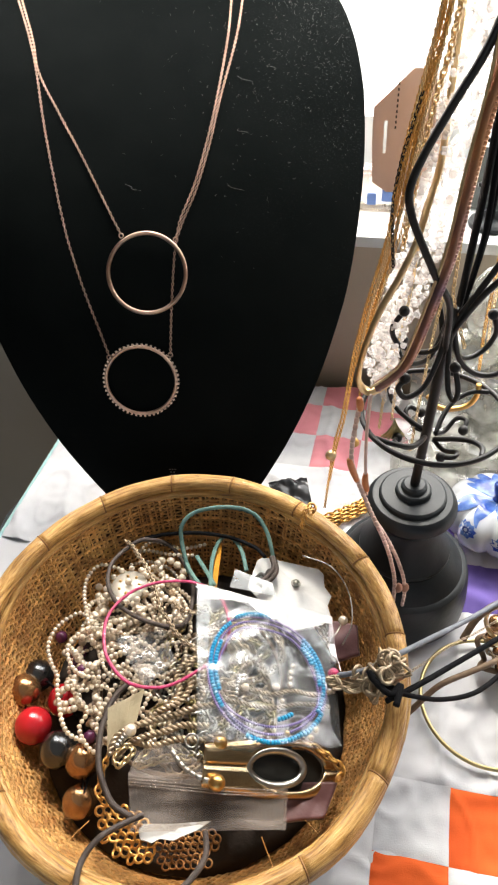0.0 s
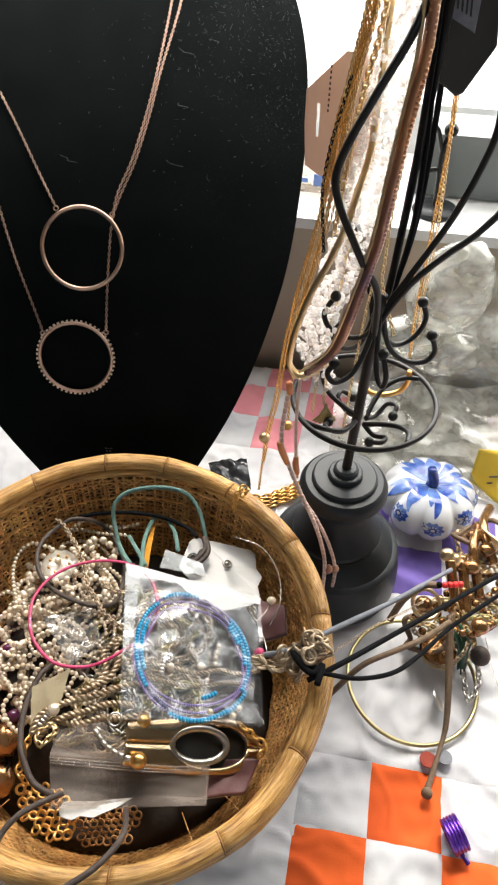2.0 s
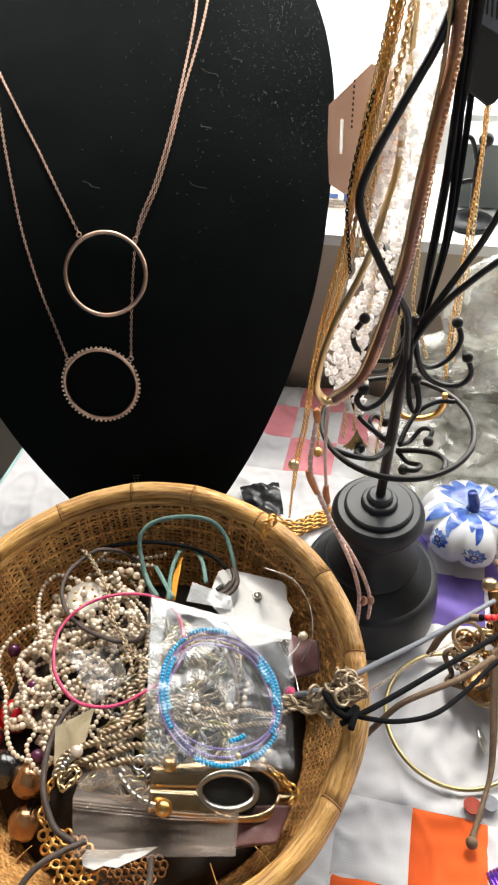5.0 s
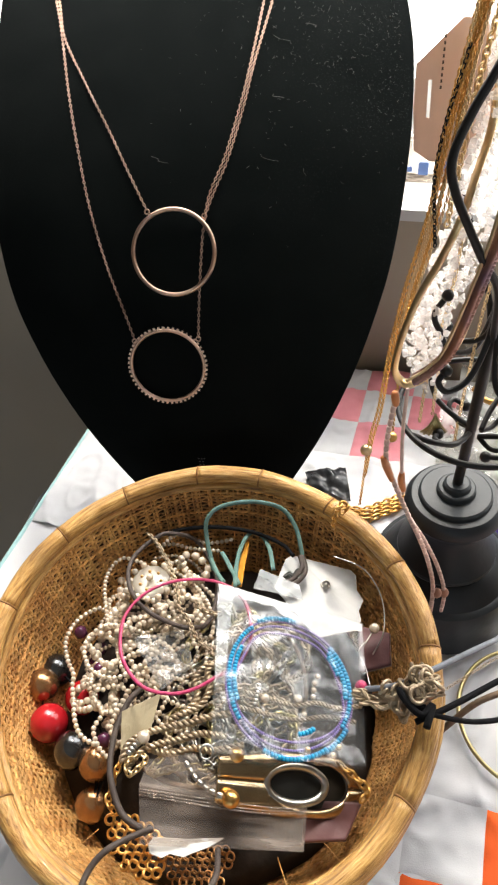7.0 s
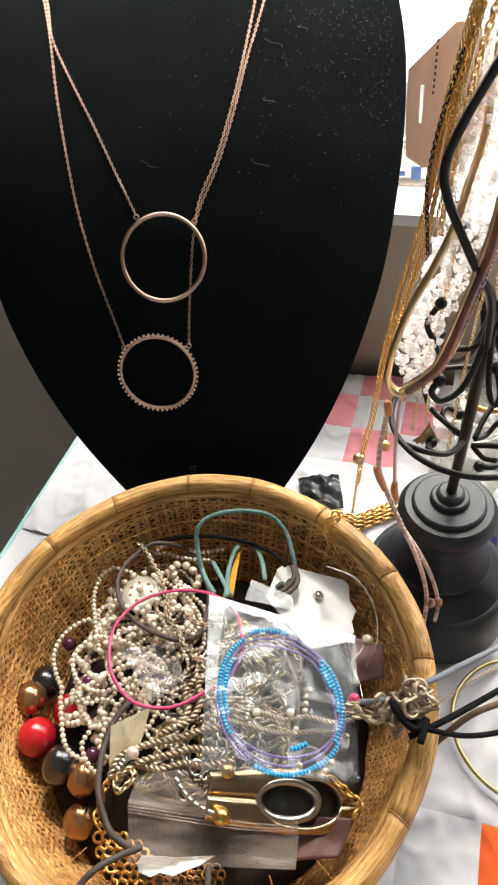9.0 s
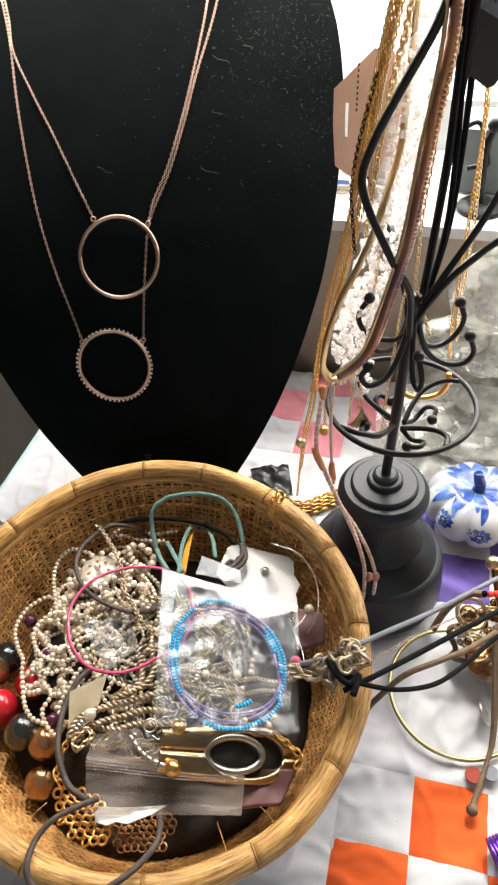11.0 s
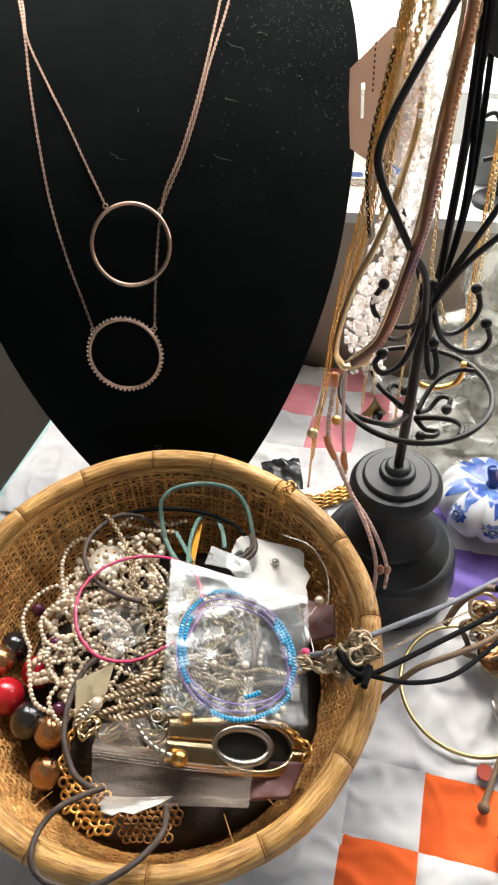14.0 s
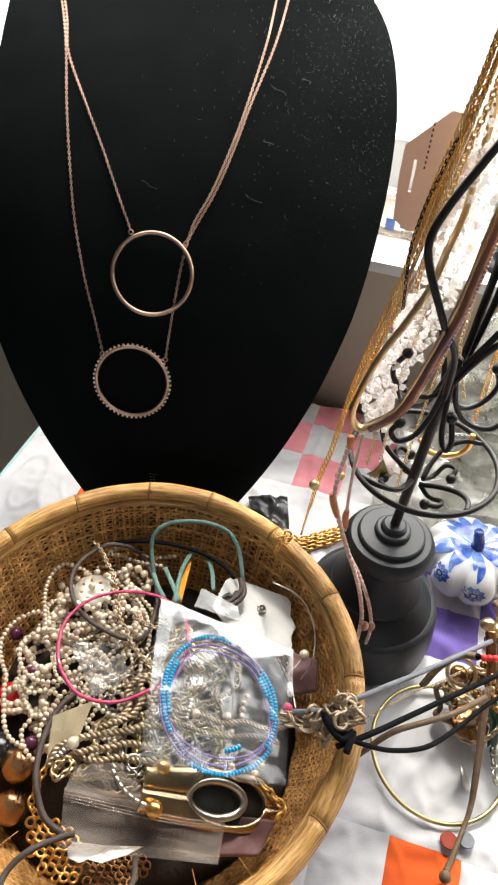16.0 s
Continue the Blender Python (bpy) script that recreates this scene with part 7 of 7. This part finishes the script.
part("chain", chain([(0.0761, 0.2580, 0.2159), (0.0746, 0.2580, 0.1983), (0.0737, 0.2580, 0.1759), (0.0728, 0.2580, 0.1514), (0.0723, 0.2580, 0.1243)], 0.0018, 0.00036), M_PALEGOLD, gold3)
tagged(part("black_chain", chain([(0.0573, 0.2580, 0.2983), (0.0549, 0.2580, 0.2868), (0.0522, 0.2580, 0.2743), (0.0506, 0.2580, 0.2584), (0.0515, 0.2580, 0.2463), (0.0533, 0.2580, 0.2307)], 0.0014, 0.0003, wide=0.75), M_IRON), "black fine chain hanging before the card tag", "necklace")
shell = thing("shell_pendant", "bronze shell pendant hanging inside the wire ring", "pendant")
fan_v, fan_f, fn = [], [], 28
for j in range(7):
    t = j / 6
    for i in range(fn + 1):
        a = radians(-34 + 68 * i / fn)
        r = 0.0130 * t * (1 - 0.06 * abs(math.sin(5.5 * math.pi * i / fn)))
        fan_v.append(Vector((0.0606 + r * math.sin(a) * 0.85, 0.2520 - 0.0018 * math.sin(math.pi * t) - 0.0005 * t * math.cos(22 * math.pi * i / fn), 0.1520 - r * math.cos(a))))
for j in range(6):
    for i in range(fn):
        k = j * (fn + 1) + i
        fan_f.append((k, k + 1, k + fn + 2, k + fn + 1))
fan = part("shell", (fan_v, fan_f), M_BRASS, shell)
fan.modifiers.new("thickness", "SOLIDIFY").thickness = 0.0008
part("chain", chain([(0.0596, 0.2520, 0.1776), (0.0592, 0.2520, 0.1640), (0.0593, 0.2520, 0.1514)], 0.0018, 0.0003), M_PALEGOLD, shell)

# peach bead cord from the ring down to the cloth
peach = thing("peach_cord_necklace", "peach cord necklace with coral and wooden beads", "necklace", "necklaces on the stand")
part("cord", seed_beads([(0.0407, 0.2360, 0.1792), (0.0376, 0.2320, 0.1498), (0.0411, 0.2320, 0.1325), (0.0484, 0.2300, 0.1119), (0.0559, 0.2260, 0.0943), (0.0612, 0.2240, 0.0780), (0.0650, 0.2220, 0.0582), (0.0651, 0.2200, 0.0343), (0.0639, 0.2180, 0.0232)], 0.0012, 0.0034), M_PEACH, peach)
part("cord", seed_beads([(0.0518, 0.2300, 0.1031), (0.0592, 0.2280, 0.0895), (0.0669, 0.2260, 0.0704), (0.0715, 0.2240, 0.0517), (0.0708, 0.2220, 0.0340), (0.0665, 0.2190, 0.0245)], 0.0011, 0.0034), M_PEACH, peach)
part("cord", tube([(0.0446, 0.2340, 0.1822), (0.0443, 0.2340, 0.1586), (0.0456, 0.2340, 0.1323), (0.0471, 0.2340, 0.1181)], 0.0008, 6), M_PEACH, peach)
for line in ([(0.0365, 0.2310, 0.1463), (0.0382, 0.2310, 0.1402), (0.0410, 0.2310, 0.1315)], [(0.0456, 0.2340, 0.1331), (0.0457, 0.2340, 0.1275), (0.0470, 0.2340, 0.1210)], [(0.0395, 0.2340, 0.1808), (0.0401, 0.2340, 0.1775), (0.0406, 0.2340, 0.1739)]):
    part("coral_bead", tube(line, 0.0017, 10, radius=lambda t: 0.7 + 1.2 * t * (1 - t)), M_CORALBEAD, peach, "long coral bead")
for p in [(0.0674, 0.2220, 0.0545), (0.0715, 0.2240, 0.0517)]:
    part("wood_bead", ball(0.0023, p, 12, 8, 1.5), M_WOODBEAD, peach, "oval wooden bead")

def slotted(outline, hole, nrm, thick):
    """A flat card with a hole cut through it."""
    bm = bmesh.new()
    edges = []
    for loop in (outline, hole):
        vs = [bm.verts.new(p) for p in loop]
        edges += [bm.edges.new((vs[k], vs[(k + 1) % len(vs)])) for k in range(len(vs))]
    bmesh.ops.triangle_fill(bm, use_beauty=True, edges=edges)
    grown = bmesh.ops.extrude_face_region(bm, geom=bm.faces[:])
    for v in grown["geom"]:
        if isinstance(v, bmesh.types.BMVert):
            v.co -= nrm * thick
    bmesh.ops.recalc_face_normals(bm, faces=bm.faces[:])
    bm.verts.index_update()
    out = [v.co.copy() for v in bm.verts], [tuple(v.index for v in f.verts) for f in bm.faces]
    bm.free()
    return out


# card tag and black card box
tag = thing("card_tag", "beige octagonal jewellery card tag with a cut slot", "tag")
TG = [(0.0592, 0.2850, 0.2985), (0.0448, 0.2850, 0.2852), (0.0449, 0.2850, 0.2717), (0.0462, 0.2850, 0.2557), (0.0524, 0.2850, 0.2511), (0.0652, 0.2850, 0.2502), (0.0707, 0.2850, 0.2616), (0.0737, 0.2850, 0.2771), (0.0706, 0.2850, 0.2925), (0.0658, 0.2850, 0.2978)]
SL = V3([(0.0494, 0.2850, 0.2800), (0.0507, 0.2850, 0.2799), (0.0508, 0.2850, 0.2672), (0.0497, 0.2850, 0.2673)])
part("card", slotted(V3(TG), SL, Vector((-0.15, -1, 0.25)).normalized(), 0.0008), M_TAGCARD, tag, smooth=False)
for k in range(9):
    q = V3([(0.0533, 0.2837, 0.2942), (0.0539, 0.2837, 0.2942), (0.0540, 0.2837, 0.2931), (0.0533, 0.2837, 0.2931)])
    part("print_mark", plate([p - Vector((0, 0, 0.0020 * k)) for p in q], (-0.15, -1, 0.25), 0.0003), M_BROWNCORD, tag, smooth=False)
bcard = thing("black_card", "black jewellery backing card with a grey label", "card")
part("card", plate([(0.0797, 0.2620, 0.3429), (0.0826, 0.2620, 0.2997), (0.0964, 0.2620, 0.2902), (0.0988, 0.2620, 0.2911), (0.1072, 0.2620, 0.3064), (0.1006, 0.2620, 0.3417)], (0.1, -1, 0.35), 0.0012), M_BLACKCARD, bcard, smooth=False)
part("label", plate([(0.0813, 0.2605, 0.3285), (0.0977, 0.2605, 0.3206), (0.0979, 0.2605, 0.3106), (0.0828, 0.2605, 0.3185)], (0.1, -1, 0.35), 0.0005), M_GREYCORD, bcard, "grey printed label", smooth=False)
for k in range(8):
    q = V3([(0.0829, 0.2601, 0.3258), (0.0835, 0.2601, 0.3256), (0.0841, 0.2601, 0.3207), (0.0835, 0.2601, 0.3209)])
    part("label_bar", plate([p + (Vector((0.0012, 0, -0.00055)) * 1.35 * k) for p in q], (0.1, -1, 0.35), 0.0002), M_BLACKCARD, bcard, smooth=False)

# ---- behind: clear bags, yellow packet, black film, sill things ----
bags = thing("clear_bags", "crumpled heavy clear plastic bags heaped by the wall", "plastic bag")
for corners, amp, seed, fine in (
        (((0.105, 0.395, 0.004), (0.30, 0.36, 0.004), (0.30, 0.405, 0.060), (0.115, 0.44, 0.050)), 0.016, 31.0, 15),
        (((0.120, 0.355, 0.012), (0.30, 0.325, 0.012), (0.30, 0.375, 0.052), (0.110, 0.410, 0.036)), 0.014, 37.0, 18),
        (((0.172, 0.400, 0.05), (0.32, 0.37, 0.05), (0.33, 0.40, 0.122), (0.176, 0.43, 0.116)), 0.014, 41.0, 20),
        (((0.085, 0.345, 0.004), (0.24, 0.30, 0.004), (0.25, 0.36, 0.018), (0.095, 0.40, 0.018)), 0.007, 47.0, 22)):
    part("film", sheet(corners, 44, 34, amp, seed, fine=fine), M_BAG, bags)
for k, (c, size) in enumerate(zip([(0.1635, 0.3950, 0.1252), (0.1418, 0.3950, 0.0870), (0.1712, 0.3950, 0.0709), (0.1670, 0.3950, 0.0112), (0.1475, 0.3950, 0.0119)], ((0.030, 0.016, 0.034), (0.026, 0.014, 0.016), (0.026, 0.014, 0.018), (0.024, 0.014, 0.018), (0.018, 0.012, 0.013)))):
    v, f = ball(1.0, (0, 0, 0), 28, 18)
    lump = []
    for q in v:
        q = Vector(q)
        g = 1 + 0.16 * noise.noise(q * 1.6 + Vector((k * 3.1, 0, 0))) + 0.10 * noise.noise(q * 4.5 + Vector((0, k * 2.3, 0)))
        lump.append(Vector(c) + Vector((q.x * size[0], q.y * size[1], q.z * size[2])) * g)
    part("bulge", (lump, f), M_BAG, bags)
yel = thing("yellow_packet", "yellow paper packet with dark print bars", "packet")
YP = V3([(0.1879, 0.3320, 0.0040), (0.1914, 0.3381, 0.0300), (0.2107, 0.3330, 0.0320), (0.2073, 0.3024, 0.0040)])
part("packet", sheet(YP, 10, 10, 0.0015, 51.0, 0.0012), M_YELLOW, yel)
for k in range(2):
    c = YP[0].lerp(YP[1], 0.22 + 0.2 * k) + (YP[3] - YP[0]) * 0.35 + Vector((0, -0.002, 0.002))
    part("print_bar", block(c, c + Vector((0.016, 0.0006, 0.0012))), M_BROWNCORD, yel, smooth=False)
bf_ = thing("black_film", "crumpled glossy black plastic film on the cloth", "plastic film")
part("film", sheet([(-0.0031, 0.3536, 0.0040), (0.0254, 0.3514, 0.0100), (0.0284, 0.3248, 0.0040), (0.0002, 0.3392, 0.0040)], 24, 18, 0.005, 61.0, fine=80), M_BLACKFILM, bf_)
gc = thing("gold_chain_heap", "gold chain heap lying on the cloth by the basket", "necklace")
for k in range(5):
    off = Vector((0, 0.0022 * k - 0.004, 0.0012 * (k % 3)))
    part("chain", chain([Vector(p) + off for p in [(0.0199, 0.3175, 0.0040), (0.0346, 0.3126, 0.0040), (0.0467, 0.3173, 0.0040), (0.0594, 0.3236, 0.0040), (0.0692, 0.3294, 0.0040)]], 0.0034, 0.0008, wide=0.85), M_GOLD, gc)
rimchain = thing("rim_chain", "fine gold chain hooked over the basket rim", "necklace")
part("chain", chain([(0.0150, 0.2365, 0.0900), (0.0166, 0.2359, 0.1040), (0.0194, 0.2385, 0.1060), (0.0216, 0.2376, 0.1040), (0.0188, 0.2348, 0.1040)], 0.0026, 0.0006, wide=0.85), M_GOLD, rimchain)

s2 = thing("sill_stand", "small black wire jewellery stand on the window sill", "jewellery stand")
SB = Vector((0.168, 0.481, SILL))
part("base", lathe([(0.0, 0.0), (0.0160, 0.0), (0.0168, 0.002), (0.0158, 0.004), (0.008, 0.0055), (0.0, 0.006)], 36, Matrix.Translation(SB)), M_BLACKWOOD, s2)
SP = V3([(0.1682, 0.4810, 0.1963), (0.1654, 0.4810, 0.1798), (0.1474, 0.4810, 0.1954), (0.1578, 0.4810, 0.1980), (0.1539, 0.4810, 0.1679), (0.1677, 0.4810, 0.1702)])
part("pole", tube([SB + Vector((0, 0, 0.004)), SB.lerp(SP[1], 0.5), SP[1], SP[0]], 0.0024, 8), M_IRON, s2)
part("ball", ball(0.0050, SP[0], 14, 10), M_IRON, s2)
part("arm", tube([SP[2], SP[3], SP[1]], 0.0016, 8), M_IRON, s2)
part("arm", tube([SP[4], (SP[4] + SP[5]) / 2, SP[5], SP[1]], 0.0018, 8), M_IRON, s2)
gbox = thing("grey_box", "grey plastic storage box with a lid on the window sill", "box")
wall_block("body", 0.105, 0.36, 0.050, 0.090, SILL + 0.001, SILL + 0.040, M_GREYBOX, gbox)
wall_block("lid", 0.102, 0.363, 0.047, 0.092, SILL + 0.0405, SILL + 0.048, M_GREYBOX, gbox)
blue = thing("blue_packet", "white packet with blue print on the window sill", "packet")
part("packet", moved(block((-0.028, 0, 0), (0.028, 0.018, 0.032), 0.002), Matrix.Translation(at_wall(0.030, 0.035, SILL)) @ Matrix.Rotation(TURNED, 4, "Z")), M_FROST, blue, smooth=False)
for x0, x1, z0, z1 in ((-0.020, -0.006, 0.009, 0.0125), (-0.002, 0.005, 0.007, 0.016), (0.009, 0.022, 0.010, 0.020)):
    part("print", moved(block((x0, -0.002, z0), (x1, -0.0005, z1), 0.0004), Matrix.Translation(at_wall(0.030, 0.035, SILL)) @ Matrix.Rotation(TURNED, 4, "Z")), M_BLUEPRINT, blue, "blue print", smooth=False)
jar = thing("pale_jar", "small frosted glass jar standing in the bright window", "jar")
JB = Vector([(0.1212, 0.5700, 0.1703)][0])
JT = [(0.1096, 0.5700, 0.2318)][0][2]
part("body", lathe([(0.0, 0.0), (0.012, 0.0), (0.0135, 0.003), (0.0135, JT - SILL - 0.016), (0.009, JT - SILL - 0.010), (0.009, JT - SILL), (0.0, JT - SILL + 0.001)], 32, Matrix.Translation((JB.x, JB.y, SILL))), M_FROST, jar)

for ob in scene.objects:
    if ob.name.split(".")[0] in ("cord", "turquoise_strand", "violet_thread", "navy_strand", "tube_links", "braid", "gold_coil") and ob.parent is not None and ob.parent.name.split(".")[0] != "suede_necklace":
        tagged(ob, kind="stuff")

# ---- the quilt's coloured squares ----
coloured = {}
for (I, J), mat in (((0, -1), M_ORANGE), ((0, 1), M_PURPLE), ((-1, 2), M_PINK), ((-1, 0), M_PURPLE), ((1, 0), M_PINK), ((1, 2), M_CORAL), ((-2, 1), M_ORANGE)):
    for cell in patch_cells(I, J):
        coloured[cell] = mat
for I in range(-3, 4):
    for J in range(-2, 3):
        i, j = 3 * I - 1, 3 * J
        if (I + J) % 2:
            for a in range(3):
                for b in range(3):
                    if j + b < J1 - 0.3 and i + a > I0:
                        part("square", cloth_patch(i + a, i + a + 1, j + b, min(j + b + 1, J1 - 0.02), -0.0012, 0.002), coloured.get((i + a, j + b), M_CLOTH), quilt)
        else:
            left = max(i, I0 + 0.05)
            part("plain_panel", cloth_patch(left, i + 3, j, min(j + 3, J1 - 0.02), -0.0012, 0.002), M_CLOTH, quilt)
